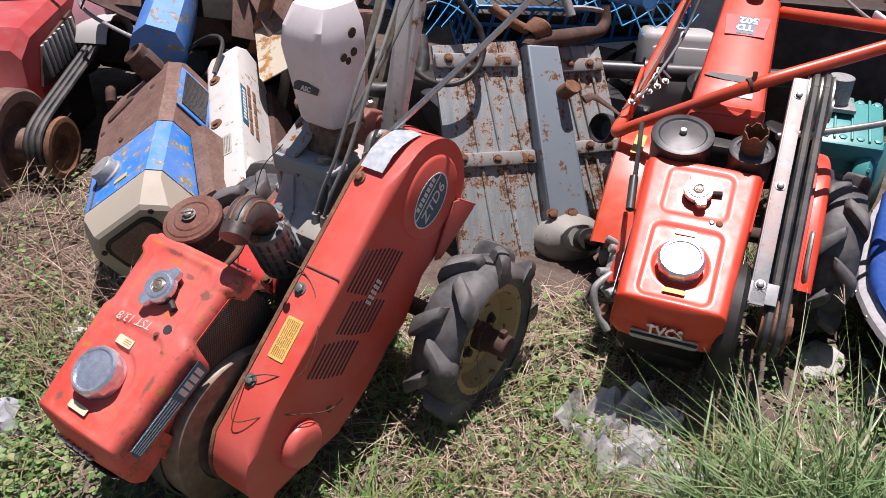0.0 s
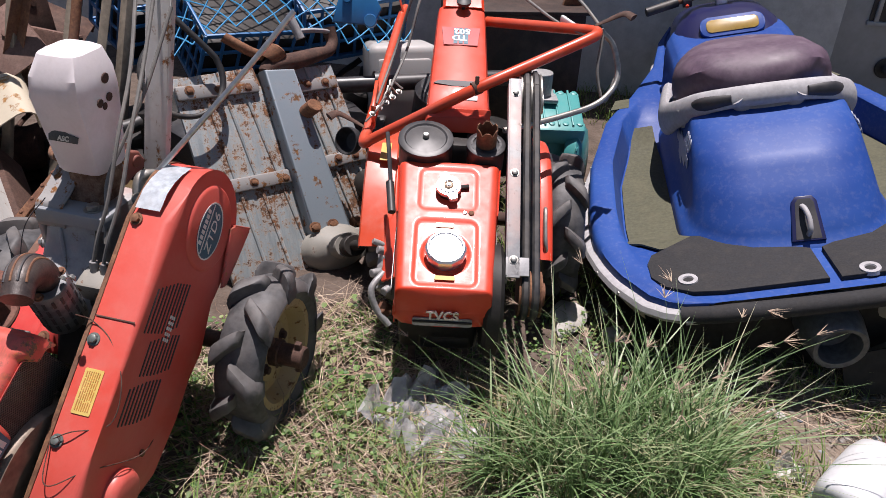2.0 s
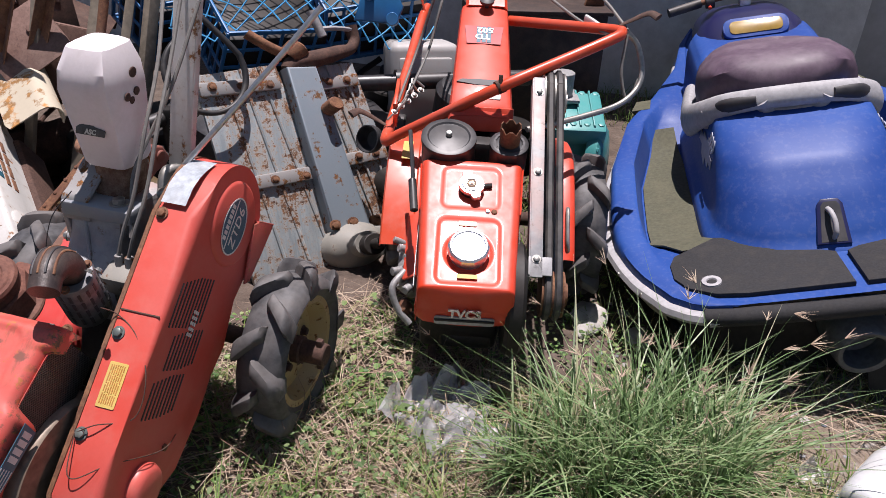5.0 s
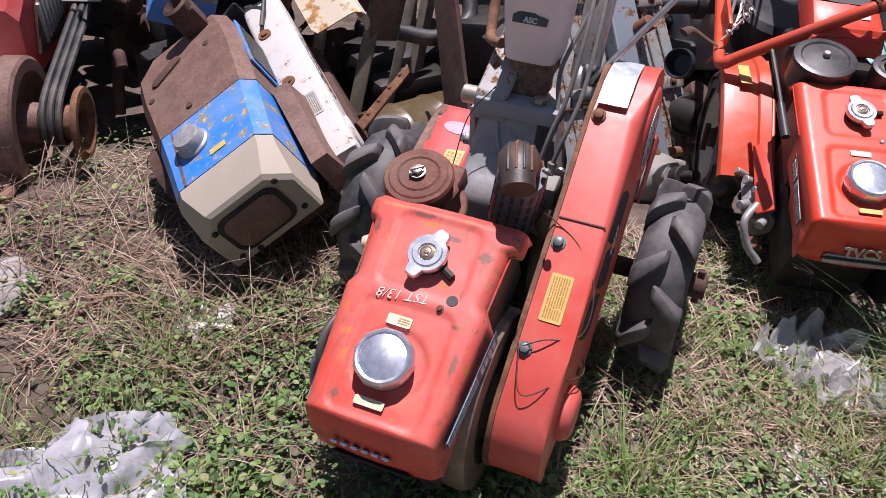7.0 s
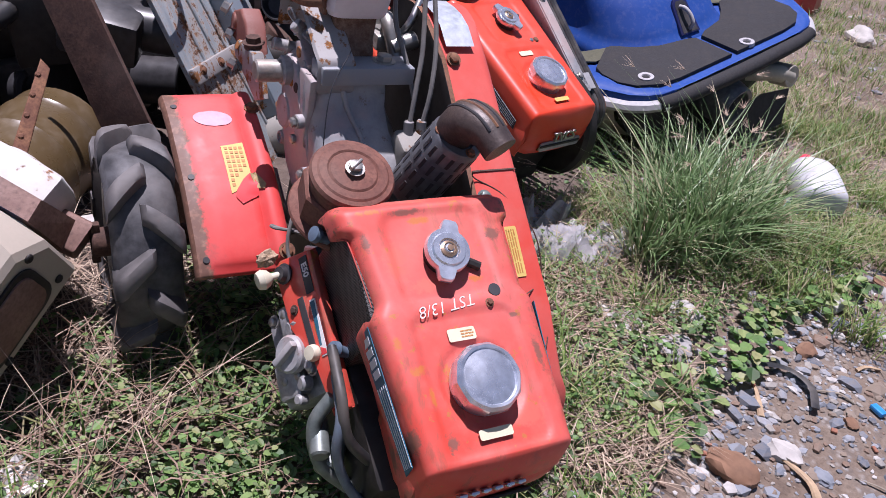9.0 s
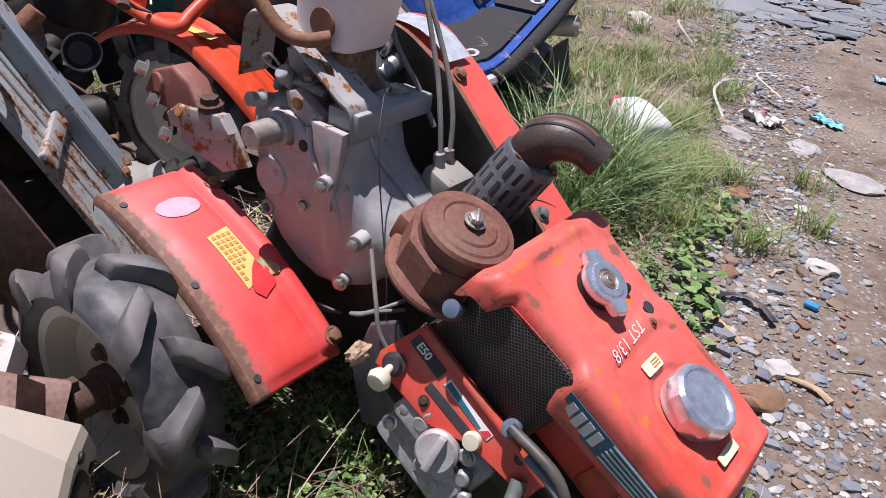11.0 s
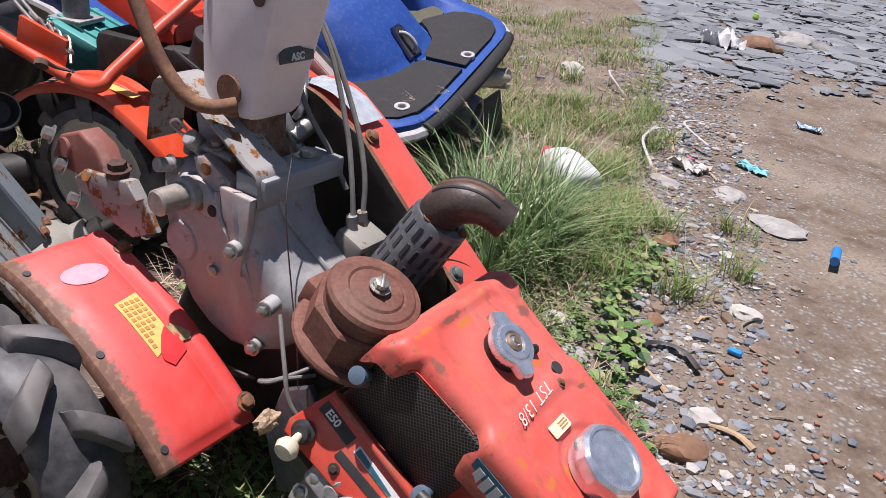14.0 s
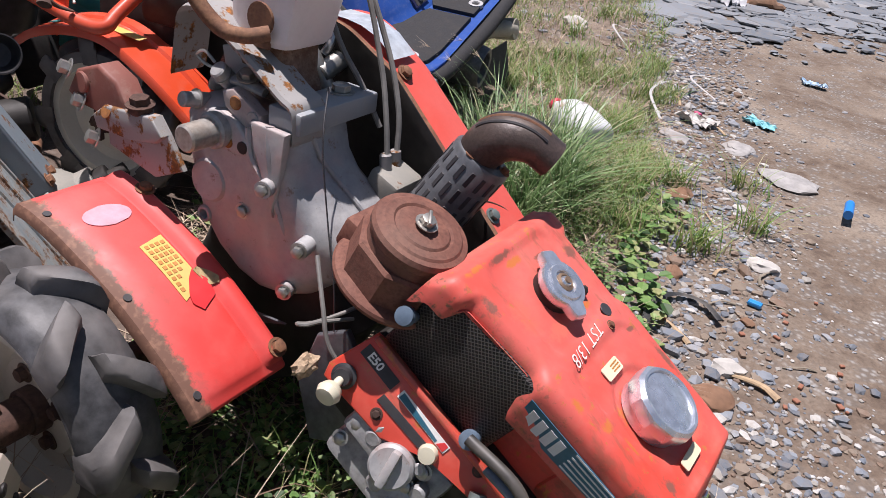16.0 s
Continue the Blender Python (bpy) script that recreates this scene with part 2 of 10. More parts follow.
M_RED = paint("faded_red_paint", (0.60, 0.064, 0.040), 0.42, rust=0.10, fade=0.25, dust=0.12, worn=0.9, rust_col=(0.24, 0.10, 0.03))
M_REDDEEP = paint("red_paint_orange", (0.66, 0.048, 0.012), 0.42, rust=0.0, fade=0.12, dust=0.08, coat=0.16, bump=0.10)
M_REDBAR = paint("orange_red_tube_paint", (0.60, 0.06, 0.015), 0.35, rust=0.1, fade=0.15, dust=0.1, coat=0.2)
M_REDOLD = paint("old_crimson_paint", (0.42, 0.03, 0.03), 0.45, rust=0.1, fade=0.3)
M_WHITE = paint("worn_white_paint", (0.56, 0.55, 0.52), 0.55, scale=1.2, rust=0.52, fade=0.2, dust=0.6, rust_col=(0.22, 0.10, 0.04))
M_PINKISH = paint("chalky_white_paint", (0.78, 0.72, 0.73), 0.5, rust=0.02, fade=0.05, dust=0.22)
M_BEIGE = paint("beige_paint", (0.38, 0.335, 0.265), 0.6, rust=0.2, fade=0.15, dust=0.6)
M_BLUEP = paint("chipped_blue_paint", (0.015, 0.20, 0.66), 0.45, scale=1.3, rust=0.70, fade=0.5, dust=0.2, rust_col=(0.33, 0.29, 0.19))
M_TEAL = paint("teal_paint", (0.06, 0.30, 0.29), 0.4, rust=0.04, fade=0.2)
M_RUST = rusted("rust")
M_RUSTDARK = rusted("dark_rust", (0.065, 0.034, 0.026), (0.13, 0.07, 0.05))
M_RUSTPALE = rusted("brown_rust_sheet", (0.16, 0.09, 0.07), (0.24, 0.145, 0.115), 0.7, 0.8)
M_ALU = plain("cast_aluminium", (0.36, 0.36, 0.36), 0.5, 0.35, 0.25, 90, 0.5, 0.4, (0.22, 0.2, 0.18))
M_STEEL = plain("bright_steel", (0.55, 0.55, 0.55), 0.3, 0.9, 0.2, 60, 0.1, 0.2)
M_CHROME = plain("chrome_plate", (0.66, 0.70, 0.77), 0.28, 0.80, 0.22, 55, 0.14, 0.35, (0.46, 0.49, 0.53))
M_FLYWHEEL = plain("oily_worn_iron", (0.20, 0.155, 0.115), 0.42, 0.25, 0.35, 45, 0.25, 0.6, (0.11, 0.075, 0.05))
M_ZINC = plain("zinc_plate", (0.40, 0.39, 0.36), 0.4, 0.75, 0.25, 60, 0.2, 0.3)
M_BLACK = plain("black_enamel", (0.034, 0.034, 0.037), 0.4, 0.0, 0.35, 50, 0.15, 0.25, (0.16, 0.14, 0.12))
# oily metal, and the black for shade in crates and behind the cover
M_DARK = plain("oily_black_metal_and_shade", (0.018, 0.016, 0.015), 0.6, 0.2, 0.5, 40, 0.4, 0.25, (0.10, 0.08, 0.06))
M_RUBBER = plain("dusty_tyre_rubber", (0.060, 0.060, 0.063), 0.58, 0.0, 0.55, 38, 0.7, 0.8, (0.17, 0.155, 0.145))
M_BELT = plain("rubber_belt", (0.03, 0.03, 0.032), 0.6, 0.0, 0.3, 60, 0.2, 0.3)
M_CABLE = plain("grey_cable_sheath", (0.17, 0.165, 0.155), 0.55, 0.0, 0.2, 60, 0.1, 0.2)
M_CABLEBLK = plain("black_hose_rubber", (0.025, 0.025, 0.026), 0.5, 0.0, 0.2, 60, 0.1, 0.3)
M_HOSE = plain("blue_grey_hose", (0.10, 0.14, 0.19), 0.45, 0.0, 0.2, 60, 0.1, 0.2)
M_YELLOW = plain("yellow_sticker", (0.62, 0.45, 0.12), 0.55, 0.0, 0.1, 30, 0.05, 0.25)
M_CREAM = plain("cream_sticker", (0.66, 0.60, 0.42), 0.55, 0.0, 0.1, 30, 0.05, 0.25)
M_SILVER = plain("worn_silver_sticker", (0.62, 0.65, 0.68), 0.42, 0.1, 0.12, 25, 0.1, 0.2)
M_DECALBLUE = plain("dark_teal_print", (0.03, 0.13, 0.19), 0.4, 0.0, 0.15, 60, 0.05, 0.12)
M_INK = plain("dark_print", (0.03, 0.03, 0.035), 0.5, 0.0, 0.2, 40, 0.05, 0.1)
M_WHITEINK = plain("white_print", (0.75, 0.75, 0.73), 0.5, 0.0, 0.08, 40, 0.05, 0.1)
M_PINKSTICKER = plain("pink_faded_sticker", (0.60, 0.30, 0.36), 0.5, 0.0, 0.2, 40, 0.05, 0.25)
M_RIM = paint("yellow_rim_paint", (0.44, 0.31, 0.13), 0.6, rust=0.62, fade=0.3, dust=0.35, scale=2.6, rust_col=(0.20, 0.10, 0.04))
M_RIMWHITE = paint("cream_rim_paint", (0.55, 0.52, 0.44), 0.5, rust=0.2, dust=0.3)
M_KNOB = plain("ivory_plastic", (0.62, 0.58, 0.44), 0.35, 0.0, 0.08, 40, 0.05, 0.15)


def screen_mesh():
    """Fine woven black screen."""
    n = Nodes("black_wire_screen")
    waves = []
    for d in ((1, 1, 1), (1, 1, -1)):
        dot = n.t.nodes.new("ShaderNodeVectorMath")
        dot.operation = "DOT_PRODUCT"
        n.t.links.new(n.co, dot.inputs[0])
        dot.inputs[1].default_value = d
        waves.append(n.math("ABSOLUTE", n.math("SINE", n.math("MULTIPLY", dot.outputs["Value"], 480.0))))
    h = n.math("MAXIMUM", waves[0], waves[1])
    n.set(Base_Color=n.mix(n.ramp(h, 0.86, 0.98), (0.007, 0.007, 0.008), (0.10, 0.095, 0.09)), Roughness=0.5, Metallic=0.3)
    n.bump(h, 0.8, 0.001)
    return n.mat


M_SCREEN = screen_mesh()
M_GREYPAINT = paint("chalky_grey_paint", (0.42, 0.41, 0.40), 0.5, rust=0.05, dust=0.25)
M_WOOD = plain("weathered_timber", (0.20, 0.17, 0.13), 0.85, 0, 0.35, 30, 0.5, 0.3)

def cast_iron():
    """Grey cast metal with dust on top, brown stains and pinkish overspray."""
    n = Nodes("dusty_cast_metal")
    a, b, c = n.noise(120, 4), n.noise(14, 6, 0.7), n.noise(5, 4)
    base = n.mix(n.ramp(b, 0.35, 0.65), (0.28, 0.285, 0.295), (0.45, 0.445, 0.44))
    base = n.mix(n.ramp(c, 0.50, 0.60, 0, 0.75), base, (0.46, 0.34, 0.31))
    base = n.mix(n.ramp(n.noise(70, 5, 0.7), 0.52, 0.70, 0, 0.45), base, (0.29, 0.27, 0.255))
    base = n.mix(n.ramp(n.noise(38, 6, 0.75), 0.60, 0.68, 0, 0.85), base, (0.20, 0.135, 0.10))
    base = n.mix(n.ramp(n.noise(9, 5, 0.7), 0.64, 0.70, 0, 0.8), base, (0.46, 0.45, 0.43))
    n.set(Base_Color=base, Metallic=0.15, Roughness=n.ramp(b, 0.3, 0.7, 0.45, 0.7))
    n.bump(n.math("ADD", a, n.math("MULTIPLY", b, 0.6)), 0.35, 0.0012)
    return n.mat


def rusty_plate():
    """Pale blue-grey paint on folded plate, streaked and pitted with rust along its length."""
    n = Nodes("rust_streaked_plate")
    v = n.node("ShaderNodeMapping", Vector=n.co, Rotation=(0, radians(14), 0), Scale=(55, 55, 5)).outputs[0]
    v2 = n.node("ShaderNodeMapping", Vector=n.co, Rotation=(0, radians(14), 0), Scale=(16, 16, 3)).outputs[0]
    st, st2 = n.noise(1.0, 5, 0.7, 0.0, v), n.noise(1.0, 4, 0.6, 0.0, v2)
    b, c = n.noise(75, 6, 0.75), n.noise(9, 5, 0.65)
    base = n.mix(n.ramp(st, 0.35, 0.7), (0.25, 0.29, 0.305), (0.40, 0.44, 0.45))
    base = n.mix(n.ramp(st2, 0.54, 0.72, 0, 0.5), base, (0.33, 0.31, 0.27))
    base = n.mix(n.ramp(n.noise(160, 3), 0.55, 0.7, 0, 0.4), base, (0.2, 0.17, 0.15))
    m = n.math("ADD", n.math("MULTIPLY", b, 0.45), n.math("ADD", n.math("MULTIPLY", st, 0.30), n.math("MULTIPLY", c, 0.42)))
    rust = n.ramp(m, 0.605, 0.64)
    halo = n.ramp(m, 0.555, 0.64, 0, 0.65)
    base = n.mix(halo, base, (0.42, 0.27, 0.15))
    base = n.mix(rust, base, n.mix(n.ramp(n.noise(90, 4), 0.4, 0.65), (0.085, 0.045, 0.03), (0.27, 0.12, 0.05)))
    n.set(Base_Color=base, Roughness=n.ramp(m, 0.5, 0.68, 0.5, 0.85))
    n.bump(n.math("ADD", n.math("MULTIPLY", rust, n.math("SUBTRACT", b, 0.8)), n.math("MULTIPLY", st, 0.4)), 0.4, 0.002)
    return n.mat


M_ARMBLUE = paint("blue_grey_arm_paint", (0.235, 0.285, 0.325), 0.5, rust=0.58, fade=0.15, dust=0.15, scale=1.6, rust_col=(0.20, 0.10, 0.045))
M_CAST = cast_iron()
M_BEAM = paint("blue_grey_beam_paint", (0.27, 0.29, 0.31), 0.45, rust=0.10, dust=0.3, scale=2.0, rust_col=(0.20, 0.10, 0.045))
M_PLATERUST = rusty_plate()
M_CHALK = plain("chalk_mark", (0.72, 0.62, 0.58), 0.8, 0, 0.3, 250, 0.1, 0.2)
M_DARKZINC = plain("green_grey_bolt", (0.16, 0.19, 0.18), 0.45, 0.4, 0.3, 60, 0.1, 0.3)
M_REDBRIGHT = plain("fresh_red_paint", (0.62, 0.035, 0.04), 0.4, 0, 0.1, 30, 0.05, 0.05)
M_STICKERDIRTY = plain("dirty_curled_sticker", (0.34, 0.24, 0.10), 0.6, 0, 0.5, 90, 0.2, 0.3)
M_PRINT = plain("orange_brown_print", (0.46, 0.20, 0.05), 0.55, 0, 0.2, 60, 0.05, 0.15)
M_FOIL = plain("scuffed_silver_foil", (0.50, 0.55, 0.60), 0.35, 0.35, 0.25, 60, 0.3, 0.5, (0.68, 0.68, 0.66))
M_RUSTORANGE = rusted("orange_rust", (0.24, 0.085, 0.02), (0.42, 0.17, 0.04))
M_RUSTSEAT = rusted("mottled_brown_rust", (0.13, 0.055, 0.03), (0.33, 0.22, 0.15), 0.8, 1.6)
M_RUSTRED = rusted("red_brown_rust", (0.150, 0.060, 0.042), (0.22, 0.095, 0.065), 0.8)
M_RUSTGREY = paint("grey_metal_with_orange_rust", (0.30, 0.29, 0.28), 0.5, rust=0.72, dust=0.3, scale=2.2, rust_col=(0.22, 0.095, 0.03))
M_REDRUST = paint("red_brown_old_paint", (0.22, 0.075, 0.055), 0.6, rust=0.4, dust=0.3, scale=2.0)
M_SHAFT = plain("bare_dull_steel", (0.42, 0.40, 0.37), 0.4, 0.5, 0.3, 90, 0.15, 0.5, (0.28, 0.2, 0.13))
M_MUFFLER = plain("grey_black_enamel", (0.11, 0.115, 0.125), 0.42, 0.2, 0.3, 70, 0.2, 0.4, (0.2, 0.19, 0.18))
M_ELBOW = rusted("burnt_brown_steel", (0.034, 0.025, 0.024), (0.085, 0.060, 0.052), 0.45, 1.5)
M_PLATE = plain("dark_plate", (0.06, 0.065, 0.07), 0.4, 0.3, 0.3, 90, 0.1, 0.2)
M_CREAMRUST = paint("cream_paint_orange_rust", (0.50, 0.44, 0.33), 0.55, rust=0.74, dust=0.5, rust_col=(0.36, 0.19, 0.07), scale=0.5)
M_GREYRUST = paint("cream_grey_cast_paint", (0.25, 0.24, 0.21), 0.6, rust=0.5, dust=0.4, scale=1.6)
M_DRUM = paint("olive_brown_enamel", (0.10, 0.068, 0.030), 0.3, rust=0.25, dust=0.2)
M_BRASS = plain("worn_brass", (0.30, 0.20, 0.13), 0.4, 0.6, 0.3, 80, 0.1, 0.3)
M_TEALDECAL = plain("dark_teal_decal", (0.02, 0.12, 0.19), 0.4, 0, 0.15, 60, 0.05, 0.15)
M_REDCOVER = paint("faded_red_cover_paint", (0.60, 0.064, 0.040), 0.42, rust=0.10, fade=0.25, dust=0.12)
M_LABEL = plain("faded_grey_label", (0.40, 0.39, 0.36), 0.6, 0, 0.15, 60, 0.05, 0.4, (0.5, 0.42, 0.25))
M_GUARD = paint("faded_red_guard_paint", (0.62, 0.050, 0.042), 0.56, rust=0.02, fade=0.22, dust=0.08, rim=0.322, band=0.032, chip_col=(0.25, 0.13, 0.085))
M_REDPANEL = paint("scuffed_orange_red_paint", (0.62, 0.045, 0.018), 0.35, rust=0.04, fade=0.15, dust=0.1, worn=0.8, coat=0.2)
M_NEST = plain("pale_sawdust", (0.36, 0.26, 0.17), 0.95, 0, 0.35, 220, 0.8, 0.2)
ORANGE_STAIN, DARK_SCUFF, PALE_SCUFF = (0.50, 0.15, 0.03), (0.20, 0.085, 0.06), (0.62, 0.13, 0.09)
HOOD_WEAR = ((-0.100, -0.205, 0.006, 0.010, ORANGE_STAIN), (-0.080, -0.245, 0.013, 0.007, ORANGE_STAIN), (-0.070, -0.282, 0.005, 0.014, ORANGE_STAIN), (-0.090, -0.012, 0.018, 0.005, ORANGE_STAIN), (-0.02, -0.030, 0.020, 0.006, ORANGE_STAIN),
             (0.045, -0.128, 0.012, 0.006, ORANGE_STAIN), (-0.106, -0.055, 0.007, 0.016, DARK_SCUFF), (0.030, -0.044, 0.014, 0.007, DARK_SCUFF), (0.090, -0.062, 0.016, 0.010, DARK_SCUFF), (-0.040, -0.016, 0.030, 0.005, DARK_SCUFF), (0.086, -0.190, 0.008, 0.004, DARK_SCUFF), (-0.060, -0.345, 0.009, 0.014, DARK_SCUFF),
             (-0.105, -0.330, 0.006, 0.020, DARK_SCUFF), (0.105, -0.250, 0.006, 0.030, DARK_SCUFF), (-0.030, -0.130, 0.030, 0.012, PALE_SCUFF), (0.060, -0.330, 0.030, 0.020, PALE_SCUFF), (-0.070, -0.090, 0.020, 0.030, PALE_SCUFF))
M_HOOD = paint("faded_red_bonnet_paint", (0.60, 0.064, 0.040), 0.50, rust=0.10, fade=0.28, dust=0.16, worn=0.75, rim=0.134, spots=HOOD_WEAR)


# ---- ground ----
def verge(x):
    """Where the weeds end and the gravel begins, as y along x."""
    x = np.asarray(x, float)
    return np.interp(x, [-6, -1.2, 0.0, 0.45, 1.0, 1.6, 2.6, 4.5, 8.0], [0.75, 0.95, 0.92, 0.78, 0.62, 0.40, 0.08, -0.45, -1.5]) + 0.05 * np.sin(x * 5.1) + 0.03 * np.sin(x * 13.7 + 1)


def ground_height(x, y):
    x, y = np.asarray(x, float), np.asarray(y, float)
    h = 0.012 * np.sin(x * 2.3 + y * 1.1) + 0.010 * np.sin(y * 3.7 - x * 1.7) + 0.005 * np.sin(x * 9.1 + 1.3 * np.sin(y * 6)) + 0.004 * np.sin(y * 13.0 + x * 4)
    heap = 0.10 * np.exp(-(((x + 1.45) / 0.45) ** 2 + ((y - 2.35) / 0.30) ** 2))
    bank = 0.02 * np.tanh((y - verge(x)) * 4)
    near = np.exp(-((x / 9) ** 2 + (y / 9) ** 2))
    return (h + heap + bank) * near - 0.012


def ground_material():
    n = Nodes("soil_and_gravel")
    geo = n.t.nodes.new("ShaderNodeNewGeometry").outputs["Position"]
    a, b, c = n.noise(1.6, 6, 0.6, 0, geo), n.noise(14, 6, 0.65, 0, geo), n.noise(90, 4, 0.6, 0, geo)
    v = n.node("ShaderNodeTexVoronoi", Vector=geo, Scale=55.0)
    soil = n.mix(n.ramp(b, 0.35, 0.7), (0.105, 0.074, 0.054), (0.235, 0.178, 0.130))
    soil = n.mix(n.ramp(a, 0.45, 0.65, 0, 0.7), soil, (0.30, 0.248, 0.195))
    soil = n.mix(n.ramp(c, 0.45, 0.7, 0, 0.5), soil, (0.07, 0.05, 0.035))
    grit = n.mix(n.ramp(v.outputs["Distance"], 0.1, 0.5), (0.34, 0.34, 0.33), (0.12, 0.10, 0.085))
    ground = n.mix(n.ramp(b, 0.48, 0.6, 0, 0.75), soil, grit)
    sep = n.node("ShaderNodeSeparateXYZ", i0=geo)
    # darker brown blended in towards larger y, with a noisy edge
    back_soil = n.mix(n.ramp(b, 0.35, 0.7), (0.055, 0.040, 0.032), (0.135, 0.098, 0.076))
    ground = n.mix(n.ramp(n.math("ADD", sep.outputs[1], n.math("MULTIPLY", a, 0.8)), 1.62, 2.0, 0, 0.85), ground, back_soil)
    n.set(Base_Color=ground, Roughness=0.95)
    n.bump(n.math("ADD", n.math("ADD", b, n.math("MULTIPLY", c, 0.5)), n.math("MULTIPLY", v.outputs["Distance"], -0.5)), 0.7, 0.012)
    return n.mat


def make_ground():
    def axis(lo, hi, step):
        core = list(np.arange(lo, hi + 1e-6, step))
        out = []
        d = step
        while d < 400:
            d *= 1.6
            out.append(d)
        return [lo - x for x in out[::-1]] + core + [hi + x for x in out]
    xs, ys = axis(-2.4, 5.0, 0.04), axis(-1.6, 4.2, 0.04)
    gx, gy = np.meshgrid(xs, ys)
    gz = ground_height(gx, gy)
    verts = np.stack([gx.ravel(), gy.ravel(), gz.ravel()], 1)
    nx = len(xs)
    faces = [(j * nx + i, j * nx + i + 1, (j + 1) * nx + i + 1, (j + 1) * nx + i) for j in range(len(ys) - 1) for i in range(nx - 1)]
    me = bpy.data.meshes.new("ground")
    me.from_pydata(verts.tolist(), [], faces)
    me.polygons.foreach_set("use_smooth", [True] * len(me.polygons))
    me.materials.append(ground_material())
    return tagged(new("ground", me), "bare brown soil with grit and gravel", "ground", kind="structure")


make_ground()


# ---- pieces that machines share ----
def wheel(parent, m, radius, rim_r, width, rim_mat, hub_out=0.03, lugs=8, flip=1):
    """A farm wheel; its axle lies along z of m, outside up."""
    w = thing("wheel", "", "")
    w.parent, w.matrix_basis = parent, m
    h = width / 2
    body = radius - 0.030
    bm = bm_new()
    lathe(bm, [(rim_r - 0.004, -h * 0.62), (rim_r + 0.012, -h * 0.8), (rim_r + 0.03, -h * 0.98), (body - 0.03, -h), (body - 0.008, -h * 0.86), (body, -h * 0.5), (body + 0.003, 0),
               (body, h * 0.5), (body - 0.008, h * 0.86), (body - 0.03, h), (rim_r + 0.03, h * 0.98), (rim_r + 0.012, h * 0.8), (rim_r - 0.004, h * 0.62), (rim_r - 0.012, h * 0.3), (rim_r - 0.012, -h * 0.3), (rim_r - 0.004, -h * 0.62)], None, 56)
    part("tyre", bm, M_RUBBER, w, "worn black rubber tyre", smooth=50)
    # one chevron lug for each side, then copies round the tread
    for side in (1, -1):
        rows = []
        for u in np.linspace(0, 1, 10):
            z = side * h * (-0.14 + 1.16 * u)
            a = flip * 0.29 * u ** 1.2
            end = max(0.0, (u - 0.80) / 0.20)
            top = radius - 0.001 - 0.020 * end ** 2 - 0.012 * max(0.0, (0.12 - u) / 0.12)
            base = body - 0.022 - 0.014 * end
            wid = (0.0175 + 0.0075 * u) / radius * (1 - 0.2 * end ** 2)
            ring = []
            for dr, da in ((base, -wid * 1.45), (body + 0.004, -wid * 1.22), (top - 0.007, -wid * 0.98), (top - 0.002, -wid * 0.88), (top, -wid * 0.55), (top + 0.0008, 0), (top, wid * 0.55), (top - 0.002, wid * 0.88), (top - 0.007, wid * 0.98), (body + 0.004, wid * 1.22), (base, wid * 1.45)):
                ring.append((dr * math.cos(a + da), dr * math.sin(a + da), z))
            rows.append(ring)
        me = mesh_of("lug", loft(bm_new(), rows), M_RUBBER, 50)
        for k in range(lugs):
            ob = new("lug", me)
            ob.parent, ob.matrix_basis = w, pose(0, 0, 0, 0, 0, 360 * (k + (0.5 if side > 0 else 0)) / lugs)
    bm = bm_new()
    lathe(bm, [(rim_r - 0.012, -h * 0.7), (rim_r + 0.006, -h * 0.72), (rim_r + 0.008, -h * 0.6), (rim_r - 0.006, -h * 0.45), (rim_r - 0.02, 0), (rim_r - 0.006, h * 0.45), (rim_r + 0.008, h * 0.62), (rim_r + 0.006, h * 0.74), (rim_r - 0.010, h * 0.72),
               (rim_r - 0.016, h * 0.5), (rim_r - 0.028, h * 0.05), (rim_r * 0.62, h * 0.0), (rim_r * 0.55, h * 0.16), (0.03, h * 0.16), (0.03, 0.0), (rim_r - 0.03, -h * 0.12), (rim_r - 0.012, -h * 0.7)], None, 48)
    part("rim", bm, rim_mat, w, "rusty pressed steel rim")
    bm = bm_new()
    cyl(bm, 0.028, h + hub_out - 0.01, None, 20, 0.003)
    cyl(bm, 0.034, h * 0.55, None, 20, 0.003)
    box(bm, (0.016, 0.085, 0.016), pose(0, 0, h + hub_out * 0.4), 0.003)
    for k in range(4):
        a = math.pi / 2 * k + 0.4
        hexbolt(bm, (0.052 * math.cos(a), 0.052 * math.sin(a), h * 0.17), (0, 0, 1), 0.010, 0.012)
    part("hub", bm, M_RUSTDARK, w, "rusty hub with wheel nuts")
    return w


def fuel_cap(parent, m, r=0.049):
    bm = bm_new()
    n = 60
    rows = []
    for f, z, k in ((0.90, 0.0, 0.0), (0.92, 0.014, 0.0), (1.0, 0.016, 1.0), (1.01, 0.026, 1.0), (0.98, 0.034, 1.0), (0.88, 0.039, 0.3), (0.80, 0.0385, 0.0), (0.77, 0.0355, 0.0), (0.4, 0.0385, 0.0), (0.05, 0.040, 0.0)):
        rows.append([(r * f * (1 - 0.035 * k * abs(math.sin(5 * t)) ** 0.7) * math.cos(t), r * f * (1 - 0.035 * k * abs(math.sin(5 * t)) ** 0.7) * math.sin(t), z) for t in [2 * math.pi * j / n for j in range(n)]])
    loft(bm, rows)
    return part("fuel_cap", bm, M_CHROME, parent, "dull chrome fuel cap", m, smooth=25)


